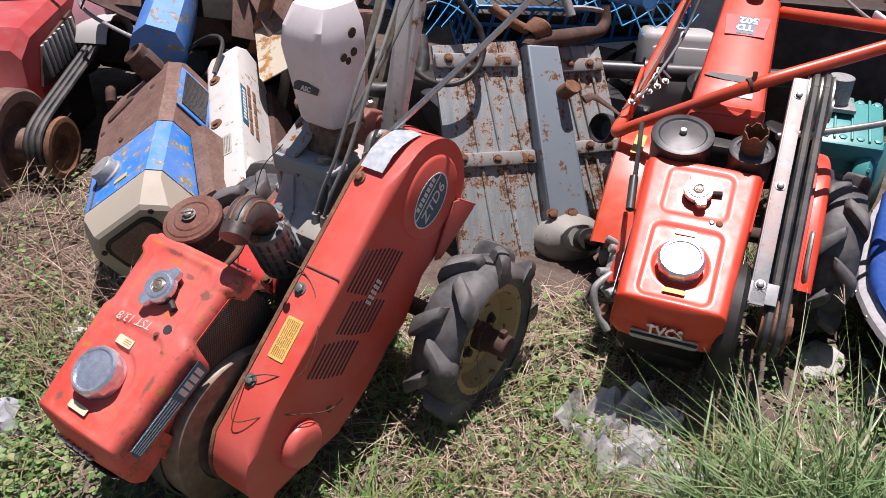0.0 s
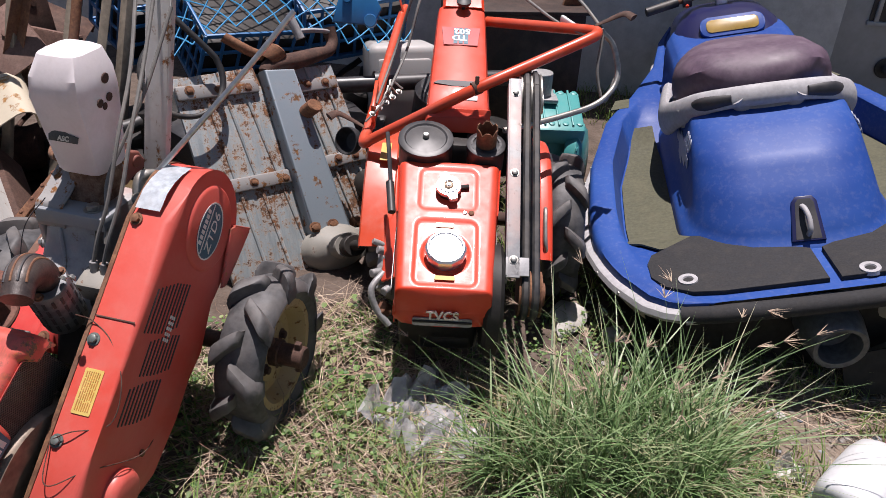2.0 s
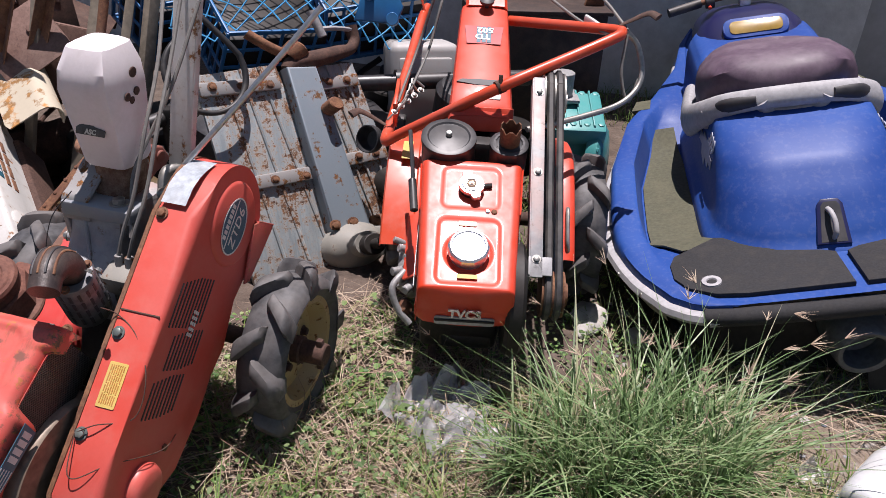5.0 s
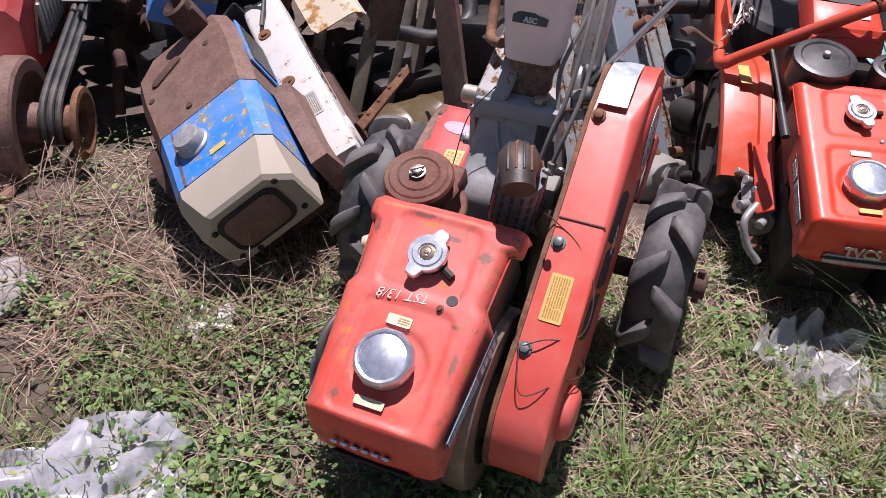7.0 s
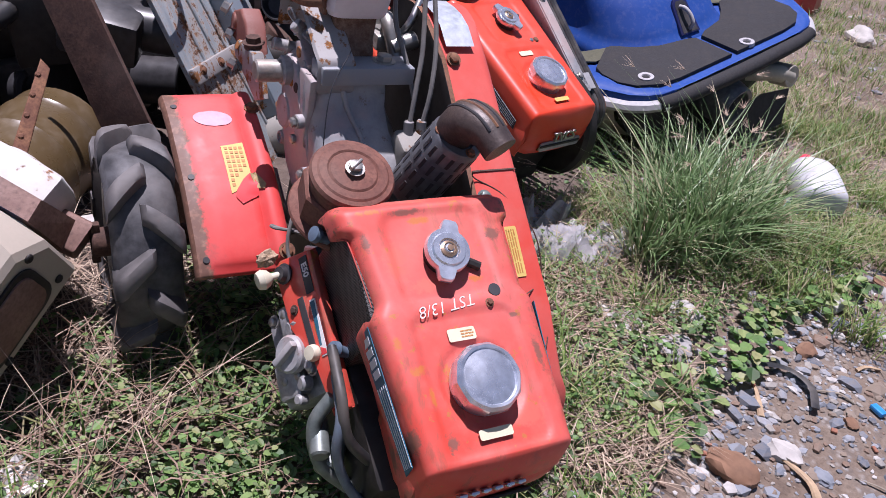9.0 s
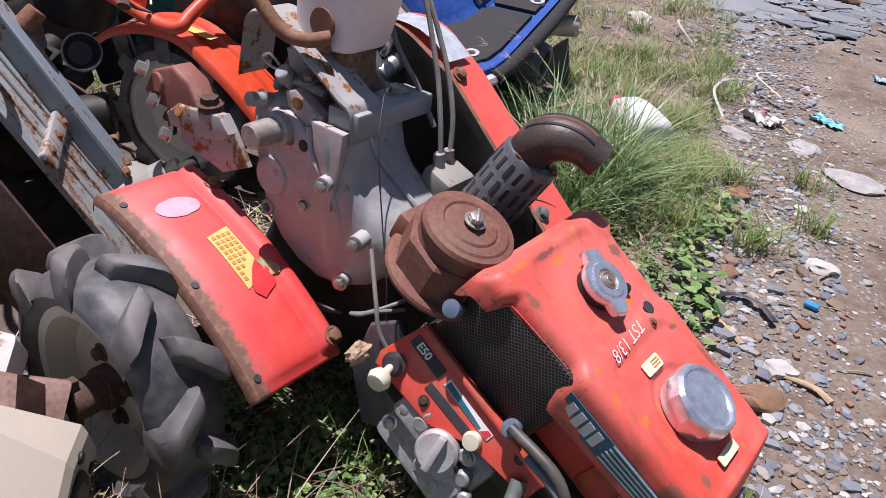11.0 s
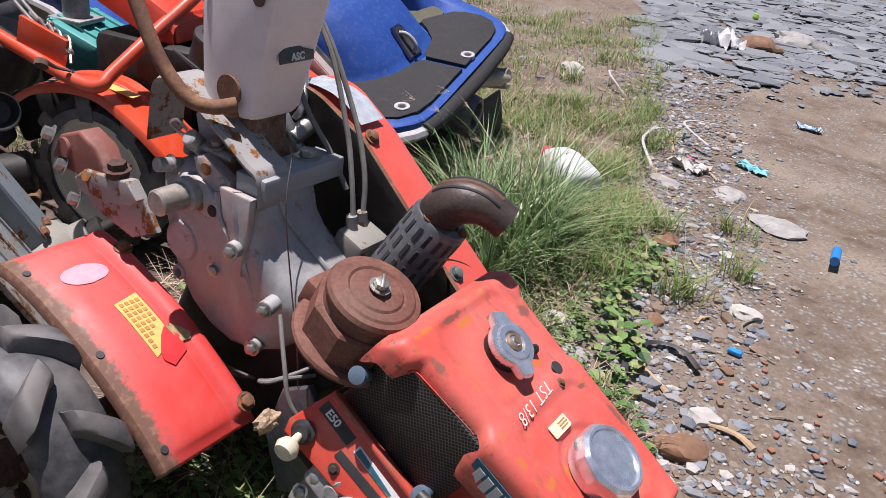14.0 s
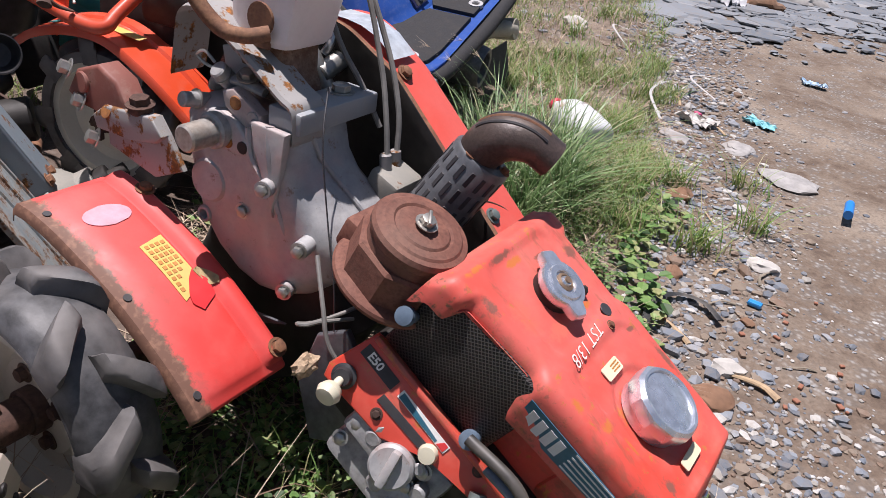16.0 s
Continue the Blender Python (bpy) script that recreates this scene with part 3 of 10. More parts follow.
def radiator_cap(parent, m):
    bm = bm_new()
    n = 72
    rows = []
    for z, f in ((0.0, 0.96), (0.004, 1.0), (0.010, 1.0), (0.013, 0.96)):
        ring = []
        for k in range(n):
            a = 2 * math.pi * k / n
            ear = max(0.0, abs(math.cos(a)) - 0.93) / 0.07
            r = (0.0335 + 0.0145 * min(1.0, ear * 1.3) ** 0.7) * f
            ring.append((r * math.sin(a), r * math.cos(a), 0.014 + z))
        rows.append(ring)
    loft(bm, rows)
    lathe(bm, [(0.026, 0.027), (0.024, 0.030), (0.016, 0.030), (0.014, 0.0265), (0.009, 0.027), (0.006, 0.032), (0, 0.033)], None, 24)
    c = part("radiator_cap", bm, M_CHROME, parent, "two-eared metal radiator cap", m)
    bm = bm_new()
    lathe(bm, [(0.0125, 0.0265), (0.0125, 0.029), (0.009, 0.0305), (0.0085, 0.029), (0.005, 0.029), (0.0045, 0.034), (0, 0.0345)], None, 24)
    part("rivet", bm, M_BRASS, c, "brass centre rivet")
    bm = bm_new()
    lathe(bm, [(0.030, -0.02), (0.030, 0.013), (0.033, 0.015), (0.0, 0.015)], None, 24)
    tube(bm, [(0.02, 0, 0.008), (0.055, -0.006, 0.008)], 0.007, 8)
    part("neck", bm, M_DARK, c, "dark filler neck and overflow pipe")
    return c


def smooth01(x):
    x = min(1.0, max(0.0, x))
    return x * x * (3 - 2 * x)


def bonnet(parent, m, length, wb, wf, material, nose=0.125, cap_y=-0.276, rad_y=-0.089, skirt=0.075, ear=0.0, shift=0.0, dent=0.0):
    """The sheet metal bonnet over a horizontal diesel: sloped top with two pressed fields, cut-away rear sides, blunt nose.
    y runs up the slope from the nose (-length) to the rear edge (0). ear: how far the rear corners hang out and down."""
    bm = bm_new()
    ny, nx = 72, 48

    def sdf(x, y, cx, cy, hw, hl, r):
        dx, dy = abs(x - cx) - hw + r, abs(y - cy) - hl + r
        return math.hypot(max(dx, 0), max(dy, 0)) + min(max(dx, dy), 0) - r

    def press(x, y):
        z = -0.0040 * smooth01(0.5 - sdf(x, y, 0.0, cap_y + 0.004, 0.078, 0.098, 0.02) / 0.010)
        z += -0.0034 * smooth01(0.5 - sdf(x, y, 0.0, rad_y + 0.004, 0.075, 0.068, 0.02) / 0.010)
        z += -0.006 * smooth01((0.064 - math.hypot(x, y - cap_y)) / 0.010)
        q = Vector((x * 9, y * 9, 3.0))
        return z + dent * (noise.noise(q) + 0.5 * noise.noise(q * 2.7))
    rows = []
    ys = list(np.linspace(0.012, -length, ny))
    front = [(-length - 0.002, 0.0010), (-length - 0.005, 0.005), (-length - 0.008, 0.012), (-length - 0.012, 0.024), (-length - 0.018, 0.042), (-length - 0.025, 0.064)]
    for y, drop in [(y, 0.0) for y in ys] + front:
        t = min(1, max(0, -y / length))
        cut = smooth01((-y - length * 0.38) / (length * 0.07))
        tail = 1 - smooth01((-y - 0.030) / 0.014)
        w = wb + (wf - wb) * t - ear * 0.55 * (1 - cut) * (1 - tail)
        front_k = smooth01((-y - length * 0.86) / (length * 0.14))
        depth = 0.016 + ear * 1.1 * tail + (skirt - 0.016) * cut + 0.03 * front_k
        r = 0.020
        prof = [(-w - 0.004, -depth), (-w - 0.003, -depth * 0.6 - r * 0.3)]
        for k in range(7):
            a = radians(180 - 90 * k / 6)
            prof.append((-w + r + r * math.cos(a), -r + r * math.sin(a)))
        for x in np.linspace(-w + r, w - r, nx)[1:-1]:
            prof.append((x, press(x, y)))
        for k in range(7):
            a = radians(90 - 90 * k / 6)
            prof.append((w - r + r * math.cos(a), -r + r * math.sin(a)))
        prof += [(w + 0.003, -depth * 0.6 - r * 0.3), (w + 0.004, -depth)]
        crown = 0.004
        lip = -0.022 * smooth01((y + 0.014) / 0.026) ** 2
        wob = dent * 2.0 * noise.noise(Vector((0, y * 14, 8.0)))
        rows.append([(x + shift * t + math.copysign(wob, x), y - 0.008 * (1 - (x / w) ** 2) * min(1, drop / 0.02), z - drop * max(0.0, 1 + z / depth) + crown * (1 - (x / w) ** 2) + lip) for x, z in prof])
    loft(bm, rows, closed=False)
    shell(bm, 0.003)
    hood = part("bonnet", bm, material, parent, "", m, smooth=50)
    # nose with its recess and lettering plate
    bm = bm_new()
    rows = []
    for s, dy, dz, dw, r in ((0.4, -0.012, -0.050, 0.000, 0.018), (0.6, -0.027, -0.068, 0.005, 0.018), (0.85, -0.032, -nose * 0.86, 0.006, 0.016), (1, -0.030, -nose, 0.0, 0.012)):
        w = wf + dw
        ring = []
        for k in range(15):
            u = -1 + 2 * k / 14
            bow = (1 - u * u) * 0.010 - 0.014 * max(0, (abs(u) - 0.8) / 0.2) ** 2 * -1
            ring.append((u * w + shift, -length + dy - bow + 0.024 * max(0, (abs(u) - 0.82) / 0.18) ** 2, dz))
        for u in (1, 0.5, 0, -0.5, -1):
            ring.append((u * (w - 0.004) + shift, -length + 0.07, dz * 1.0 - 0.004))
        rows.append(ring)
    loft(bm, rows)
    part("nose_panel", bm, material, hood, "", None, smooth=45)
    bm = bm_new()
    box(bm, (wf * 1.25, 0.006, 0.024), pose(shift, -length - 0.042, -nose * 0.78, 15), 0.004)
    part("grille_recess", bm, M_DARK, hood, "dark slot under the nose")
    for sgn in (-1, 1):
        bm = bm_new()
        prism(bm, [(-length + 0.02, -skirt * 0.55), (-length * 0.5, -skirt * 0.55), (-length * 0.46, -nose * 1.1), (-length * 0.62, -nose * 1.5), (-length + 0.03, -nose * 1.35)], 0, 0.003, SIDE, 0.001)
        part("side_panel", bm, material, hood, "", pose(sgn * (wf - 0.012) - 0.0015 + shift, 0, 0))
    return hood


def decal_strip(parent, m, length, width, stripes, mat_base=M_SILVER, mat_line=M_DECALBLUE):
    bm = bm_new()
    prism(bm, [(0, -width * 0.40), (length * 0.97, -width * 0.5), (length, width * 0.5), (length * 0.03, width * 0.34)], 0, 0.0012)
    d = part("decal", bm, mat_base, parent, "dark teal strip with silver lines", m)
    for k in range(stripes):
        v = -0.34 + 0.68 * k / (stripes - 1)
        bm = bm_new()
        prism(bm, [(length * 0.04, v * width * 0.9 - 0.0010), (length * 0.60, v * width * 1.1 - 0.0012), (length * 0.60, v * width * 1.1 + 0.0012), (length * 0.04, v * width * 0.9 + 0.001)], 0.0012, 0.0018)
        part("decal_line", bm, mat_line, d, "silver line")
    for k in range(4):
        bm = bm_new()
        x = length * (0.66 + 0.075 * k)
        prism(bm, [(x, -width * 0.30), (x + length * 0.055, -width * 0.32), (x + length * 0.060, width * 0.30), (x + length * 0.005, width * 0.28)], 0.0012, 0.0018)
        part("print_bar", bm, mat_line, d)
    return d


def bars(parent, m, w, h, rows, mat, name="print_bar", base_z=0.0016, seed=3):
    """Unreadable print as rows of short bars."""
    rnd = random.Random(seed)
    for r in range(rows):
        y = h / 2 - (r + 0.5) * h / rows
        x = -w / 2
        while x < w / 2 - 0.002:
            l = min(rnd.uniform(0.12, 0.34) * w, w / 2 - x)
            bm = bm_new()
            box(bm, (l * 0.85, h / rows * 0.45, 0.0005), pose(x + l / 2, y, base_z))
            part(name, bm, mat, parent, "", m)
            x += l


def sticker(parent, m, w, h, mat, label, r=0.003, name="sticker"):
    return part(name, prism(bm_new(), rounded(w, h, r), 0, 0.0012), mat, parent, label, m)


def words(parent, m, text, size, mat, name="lettering", shear=0.0, depth=0.0006, bold=0.0):
    cu = bpy.data.curves.new(name, "FONT")
    cu.body, cu.size, cu.extrude, cu.shear, cu.offset = text, size, depth, shear, bold
    cu.align_x, cu.align_y, cu.resolution_u = "CENTER", "CENTER", 3
    tmp = bpy.data.objects.new(name, cu)
    scene.collection.objects.link(tmp)
    me = bpy.data.meshes.new_from_object(tmp.evaluated_get(bpy.context.evaluated_depsgraph_get()))
    bpy.data.objects.remove(tmp)
    me.materials.clear()
    me.materials.append(mat)
    ob = new(name, me)
    ob.parent, ob.matrix_basis = parent, m
    return ob


def fender(parent, arc, x0, x1, material, name="mudguard", lip=0.02, label=""):
    """A mudguard: a sheet bent along an arc of (back, up) points, from x0 to x1, with turned-down edges."""
    line = spline([(0, a, b) for a, b in arc], 6)
    bm = bm_new()
    sgn = 1 if x1 > x0 else -1
    rows = []
    for i, p in enumerate(line):
        d = (line[min(i + 1, len(line) - 1)] - line[max(i - 1, 0)]).normalized()
        nrm = Vector((0, -d.z, d.y))
        if nrm.z < 0:
            nrm = -nrm
        row = []
        for x, off in ((x0, -lip), (x0 + sgn * 0.001, -0.006), (x0 + sgn * 0.006, 0), (x0 + (x1 - x0) * 0.35, 0.003), (x0 + (x1 - x0) * 0.7, 0.002), (x0 + (x1 - x0) * 0.74, 0.009), (x1 - sgn * 0.006, 0.010), (x1 - sgn * 0.001, 0.004), (x1, -lip)):
            q = p + nrm * off
            row.append((x, q.y, q.z))
        rows.append(row)
    loft(bm, rows, closed=False)
    shell(bm, 0.0022)
    return part(name, bm, material, parent, label, None, smooth=45)


# ---- the red tiller with the nose on the ground ----
def stadium_cover(grow=0.0):
    """Side outline (back, up) of the belt cover: a large round end at the top, a small one at the crank."""
    out = []
    for a in range(250, 150, -5):
        out.append((-0.205 + (0.100 + grow) * math.cos(radians(a)), 0.190 + (0.104 + grow) * math.sin(radians(a))))
    out += [(-0.285 - grow * 0.7, 0.262 + grow * 0.7), (-0.200 - grow * 0.7, 0.336 + grow * 0.7), (0.138 - grow * 0.7, 0.640 + grow * 0.7)]
    for a in range(116, -70, -5):
        out.append((0.272 + (0.128 + grow) * math.cos(radians(a)), 0.562 + (0.128 + grow) * math.sin(radians(a))))
    out += [(0.245 + grow, 0.375 - grow), (0.162 + grow, 0.300 - grow), (0.135 + grow, 0.238 - grow), (0.055, 0.192 - grow), (-0.060, 0.150 - grow), (-0.130, 0.105 - grow)]
    return out


def tiller_one():
    T = thing("power_tiller", "faded red walking tiller tipped nose-down on the weeds", "tiller", pose(-0.35, 1.5, 0, 0, 0, -36.87))
    H = pose(-0.052, -0.158, 0.54, 32.3)
    hood = bonnet(T, H, 0.374, 0.138, 0.111, M_HOOD, ear=0.024, shift=0.010, dent=0.0011)
    fuel_cap(hood, pose(0.003, -0.276, -0.004), 0.049)
    radiator_cap(hood, pose(0.003, -0.089, -0.002, 0, 0, -20))
    sticker(hood, pose(-0.004, -0.206, 0.0015), 0.042, 0.018, M_CREAM, "cream warning sticker")
    bars(hood, pose(0.004, -0.206, 0.0015), 0.020, 0.012, 3, M_PRINT, seed=2)
    sticker(hood, pose(0.002, -0.345, 0.0045), 0.050, 0.014, M_CREAM, "worn pale sticker")
    bm = bm_new()
    cyl(bm, 0.0095, 0.0012, pose(0.066, -0.150, 0.0035), 20, 0.0004)
    part("hole", bm, M_INK, hood, "black bolt hole")
    bm = bm_new()
    hexbolt(bm, (0.052, -0.168, 0.003), (0, 0, 1), 0.0045, 0.004)
    part("screw", bm, M_RUST, hood, "rusty screw")
    words(hood, pose(-0.012, -0.163, 0.0046, 0, 0, 186), "TST 13/8", 0.024, M_CHALK, "chalk_writing", 0.3, 0.0002, -0.0002)
    for sgn in (-1, 1):
        # strip along each flank of the bonnet
        rot = Matrix.Translation((sgn * 0.1182 + 0.010, -0.366, -0.046)) @ pose(0, 0, 0, 0, 0, -sgn * 4.1) @ Matrix(((0, 0, sgn, 0), (1, 0, 0, 0), (0, 1, 0, 0), (0, 0, 0, 1)))
        decal_strip(hood, rot, 0.200, 0.040, 5, M_TEALDECAL, M_SILVER)
    for k in range(6):
        bm = bm_new()
        box(bm, (0.013, 0.005, 0.014), pose(-0.045 + 0.018 * k, -0.4085, -0.050, 14), 0.002)
        box(bm, (0.005, 0.006, 0.006), pose(-0.045 + 0.018 * k, -0.4095, -0.050, 14), 0.001)
        part("badge_letter", bm, M_CHROME, hood, "chrome raised badge letter")
    # screen box, block and radiator under the bonnet
    bm = bm_new()
    box(bm, (0.240, 0.185, 0.150), pose(0, -0.092, -0.092), 0.006)
    part("radiator_screen", bm, M_SCREEN, T, "black wire screen over the radiator", H)
    bm = bm_new()
    box(bm, (0.205, 0.33, 0.17), pose(-0.02, -0.21, -0.235), 0.02)
    box(bm, (0.18, 0.14, 0.1), pose(-0.02, -0.05, -0.29), 0.02)
    cyl(bm, 0.055, 0.16, pose(-0.10, -0.33, -0.24, 0, 90), 24, 0.006)
    part("engine_block", bm, M_DARK, T, "oily dark engine block", H)
    bm = bm_new()
    box(bm, (0.20, 0.115, 0.10), pose(0, -0.315, -0.10), 0.015)
    part("fuel_tank", bm, M_RED, T, "", H)
    # near flank: control panel, knob, oil filler, pump and hoses
    flank = H @ Matrix(((0, 0, -1, -0.126), (0, 1, 0, 0), (1, 0, 0, -0.195), (0, 0, 0, 1))) @ pose(0.046, 0, 0) @ pose(0, 0, 0, 0, 28) @ pose(-0.046, 0, 0)
    bm = bm_new()
    prism(bm, [(-0.047, 0.012), (-0.030, 0.020), (0.046, 0.008), (0.046, -0.245), (0.006, -0.245), (-0.004, -0.150), (-0.040, -0.095)], -0.004, 0.004, None, 0.003)
    box(bm, (0.010, 0.25, 0.018), pose(0.042, -0.120, 0.004), 0.004)
    panel = part("control_panel", bm, M_REDPANEL, T, "orange red side panel with rust scuffs", flank)
    bm = bm_new()
    prism(bm, [(-0.006, 0.050), (0.006, 0.050), (0.010, -0.040), (-0.002, -0.045)], 0, 0.0015, pose(-0.004, -0.105, 0.0040))
    part("lever_slot", bm, M_INK, panel, "black slot")
    sticker(panel, pose(0.020, -0.112, 0.0042), 0.012, 0.090, M_WHITEINK, "white and green scale sticker", 0.001)
    bm = bm_new()
    prism(bm, [(-0.005, -0.028), (-0.001, -0.028), (0.0045, 0.042), (-0.005, 0.042)], 0.0054, 0.0060)
    part("scale_print", bm, M_DECALBLUE, panel, "", pose(0.020, -0.112, 0))
    bm = bm_new()
    prism(bm, [(-0.005, -0.043), (0.005, -0.043), (0.005, -0.036), (-0.005, -0.030)], 0.0054, 0.0060)
    part("scale_print", bm, M_REDBRIGHT, panel, "", pose(0.020, -0.112, 0))
    sticker(panel, pose(0.020, -0.026, 0.0042, 0, 0, -90), 0.060, 0.017, M_INK, "black model label", 0.001)
    words(panel, pose(0.020, -0.018, 0.0056, 0, 0, -90), "E50", 0.016, M_WHITEINK, "lettering", 0, 0.0004, 0.0004)
    bm = bm_new()
    lathe(bm, [(0, 0), (0.016, 0), (0.017, 0.004), (0.013, 0.006), (0.011, 0.014), (0, 0.014)], pose(-0.024, -0.006, 0.004), 24)
    part("knob_seat", bm, M_BLACK, panel, "black rubber knob seat")
    bm = bm_new()
    lathe(bm, [(0.005, 0), (0.006, 0.018), (0.013, 0.024), (0.0165, 0.033), (0.013, 0.042), (0, 0.045)], pose(-0.024, -0.006, 0.010, 10, -30), 22)
    part("choke_knob", bm, M_KNOB, panel, "ivory pull knob")
    bm = bm_new()
    lathe(bm, [(0.012, 0), (0.0135, 0.006), (0.011, 0.014), (0, 0.015)], pose(0.000, -0.146, 0.003), 18)
    part("button", bm, M_KNOB, panel, "ivory button")
    for x, y in ((-0.022, -0.068), (0.036, -0.20)):
        bm = bm_new()
        hexbolt(bm, (x, y, 0.004), (0, 0, 1), 0.0055, 0.004)
        part("screw", bm, M_RUSTDARK, panel)
    bm = bm_new()
    box(bm, (0.11, 0.15, 0.05), pose(-0.100, -0.115, -0.028), 0.012)
    box(bm, (0.06, 0.08, 0.03), pose(-0.075, -0.075, 0.004), 0.008)
    box(bm, (0.05, 0.06, 0.024), pose(-0.115, -0.15, 0.006), 0.006)
    for k in range(7):
        cyl(bm, 0.009 + 0.003 * (k % 2), 0.020, pose(-0.060 - 0.018 * (k % 4), -0.055 - 0.022 * k, 0.004, 0, -15 * (k % 2)), 14, 0.003)
    cyl(bm, 0.016, 0.045, pose(-0.060, -0.045, -0.006, 60, -20), 16, 0.004)
    block = part("pump_casting", bm, M_ALU, T, "grey cast fuel pump housing", flank @ pose(0.034, -0.012, -0.022))
    for k in range(6):
        bm = bm_new()
        hexbolt(bm, (-0.060 - 0.030 * (k % 3), -0.050 - 0.10 * (k // 3), 0.012), (0, 0, 1), 0.0075, 0.007)
        part("bolt", bm, M_ZINC, block, "zinc bolt")
    bm = bm_new()
    cyl(bm, 0.030, 0.020, pose(-0.083, -0.118, 0.016), 28, 0.004)
    box(bm, (0.052, 0.012, 0.014), pose(-0.083, -0.118, 0.040, 0, 0, 20), 0.003)
    part("oil_filler_cap", bm, M_CAST, block, "grey oil filler cap with grip")
    bm = bm_new()
    bmesh.ops.create_icosphere(bm, subdivisions=3, radius=0.012)
    for v in bm.verts:
        v.co *= 1 + 0.5 * noise.noise(v.co * 90) + 0.3 * noise.noise(v.co * 220)
        v.co.x *= 1.5
    part("sawdust_nest", bm, M_NEST, T, "crumbly pale sawdust nest", flank @ pose(-0.058, 0.035, 0.004), smooth=0)
    bm = bm_new()
    tube(bm, [(0.02, -0.22, 0.01), (-0.02, -0.25, 0.02), (-0.045, -0.30, 0.0), (-0.05, -0.34, -0.05)], 0.011, 10)
    cyl(bm, 0.022, 0.05, pose(-0.05, -0.27, -0.04, 60), 16, 0.004)
    cyl(bm, 0.015, 0.06, pose(-0.03, -0.24, 0.0, 70, 20), 14, 0.003)
    part("fuel_filter", bm, M_DARKZINC, T, "grey fuel filter and pipe union", flank)
    bm = bm_new()
    tube(bm, [(0.055, -0.20, 0.03), (0.06, -0.26, 0.045), (0.02, -0.31, 0.03), (-0.02, -0.36, -0.03), (-0.03, -0.38, -0.1)], 0.0075, 10)
    part("fuel_hose", bm, M_HOSE, T, "blue grey rubber hose", flank)
    bm = bm_new()
    tube(bm, [(0.06, -0.16, 0.03), (0.075, -0.235, 0.05), (0.05, -0.29, 0.03), (0.03, -0.33, -0.03)], 0.008, 10)
    part("hose", bm, M_CABLEBLK, T, "black rubber hose", flank)
    for p in ((-0.132, -0.004, -0.085), (-0.128, -0.165, -0.135)):
        bm = bm_new()
        lathe(bm, [(0.008, -0.01), (0.009, 0.006), (0.013, 0.011), (0.012, 0.019), (0, 0.022)], frame_to(p, (-0.8, 0.2, 0.4)), 16)
        part("wing_knob", bm, M_HOSE, T, "blue-grey plastic screen knob", H)
    # flywheel between bonnet and cover
    bm = bm_new()
    X = Matrix(((0, 0, 1, 0.015), (1, 0, 0, -0.20), (0, 1, 0, 0.20), (0, 0, 0, 1)))
    lathe(bm, [(0, 0), (0.165, 0), (0.172, 0.008), (0.172, 0.060), (0.165, 0.070), (0.120, 0.071), (0.116, 0.066), (0.075, 0.064), (0.06, 0.078), (0, 0.078)], X, 64)
    part("flywheel", bm, M_FLYWHEEL, T, "oily grey-brown iron flywheel")
    bm = bm_new()
    lathe(bm, [(0.172, -0.012), (0.182, -0.010), (0.182, 0.025), (0.176, 0.028)], X, 64)
    part("shroud", bm, M_BLACK, T, "dark flywheel shroud")
    # belt cover
    bm = bm_new()
    prism(bm, stadium_cover(), 0.108, 0.200, SIDE, 0.024, 5, both=False)
    cover = part("belt_cover", bm, M_REDCOVER, T, "red sheet metal belt cover with louvres")
    bm = bm_new()
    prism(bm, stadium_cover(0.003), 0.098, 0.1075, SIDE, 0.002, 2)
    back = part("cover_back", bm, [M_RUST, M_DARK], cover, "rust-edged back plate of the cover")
    # face towards the gearbox: shade of the interior put into its colour
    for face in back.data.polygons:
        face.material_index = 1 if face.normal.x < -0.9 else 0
    bm = bm_new()
    disc = lambda r, x0, x1, cy, cz, b=0.006: lathe(bm, [(r, 0), (r, x1 - x0 - b), (r - b * 0.4, x1 - x0 - b * 0.3), (r - b, x1 - x0), (0, x1 - x0)], Matrix(((0, 0, 1, x0), (1, 0, 0, cy), (0, 1, 0, cz), (0, 0, 0, 1))), 48)
    disc(0.098, 0.19, 0.207, 0.272, 0.560, 0.010)
    part("round_boss", bm, M_REDCOVER, cover)
    bm = bm_new()
    disc(0.052, 0.18, 0.226, -0.165, 0.190, 0.016)
    part("crank_boss", bm, M_REDCOVER, cover)
    bm = bm_new()
    bmesh.ops.create_circle(bm, cap_ends=True, segments=44, radius=0.056)
    bmesh.ops.transform(bm, matrix=Matrix.Diagonal((1.16, 0.90, 1, 1)), verts=bm.verts)
    ext = bmesh.ops.extrude_face_region(bm, geom=list(bm.faces))
    bmesh.ops.translate(bm, vec=(0, 0, 0.001), verts=[v for v in ext["geom"] if isinstance(v, bmesh.types.BMVert)])
    FACE = Matrix(((0, 0, 1, 0.2074), (0.743, -0.669, 0, 0.262), (0.669, 0.743, 0, 0.560), (0, 0, 0, 1)))
    badge = part("oval_badge", bm, M_DECALBLUE, cover, "oval dark teal name badge", FACE)
    bm = bm_new()
    lathe(bm, [(0.0535, 0.001), (0.0565, 0.001), (0.0565, 0.0018), (0.0535, 0.0018), (0.0535, 0.001)], Matrix.Diagonal((1.16, 0.90, 1, 1)), 44)
    box(bm, (0.115, 0.003, 0.0008), pose(0, 0.014, 0.0014))
    part("badge_rim", bm, M_WHITEINK, badge)
    words(badge, pose(0, -0.012, 0.0012), "ZTD6", 0.038, M_WHITEINK, "lettering", 0.1)
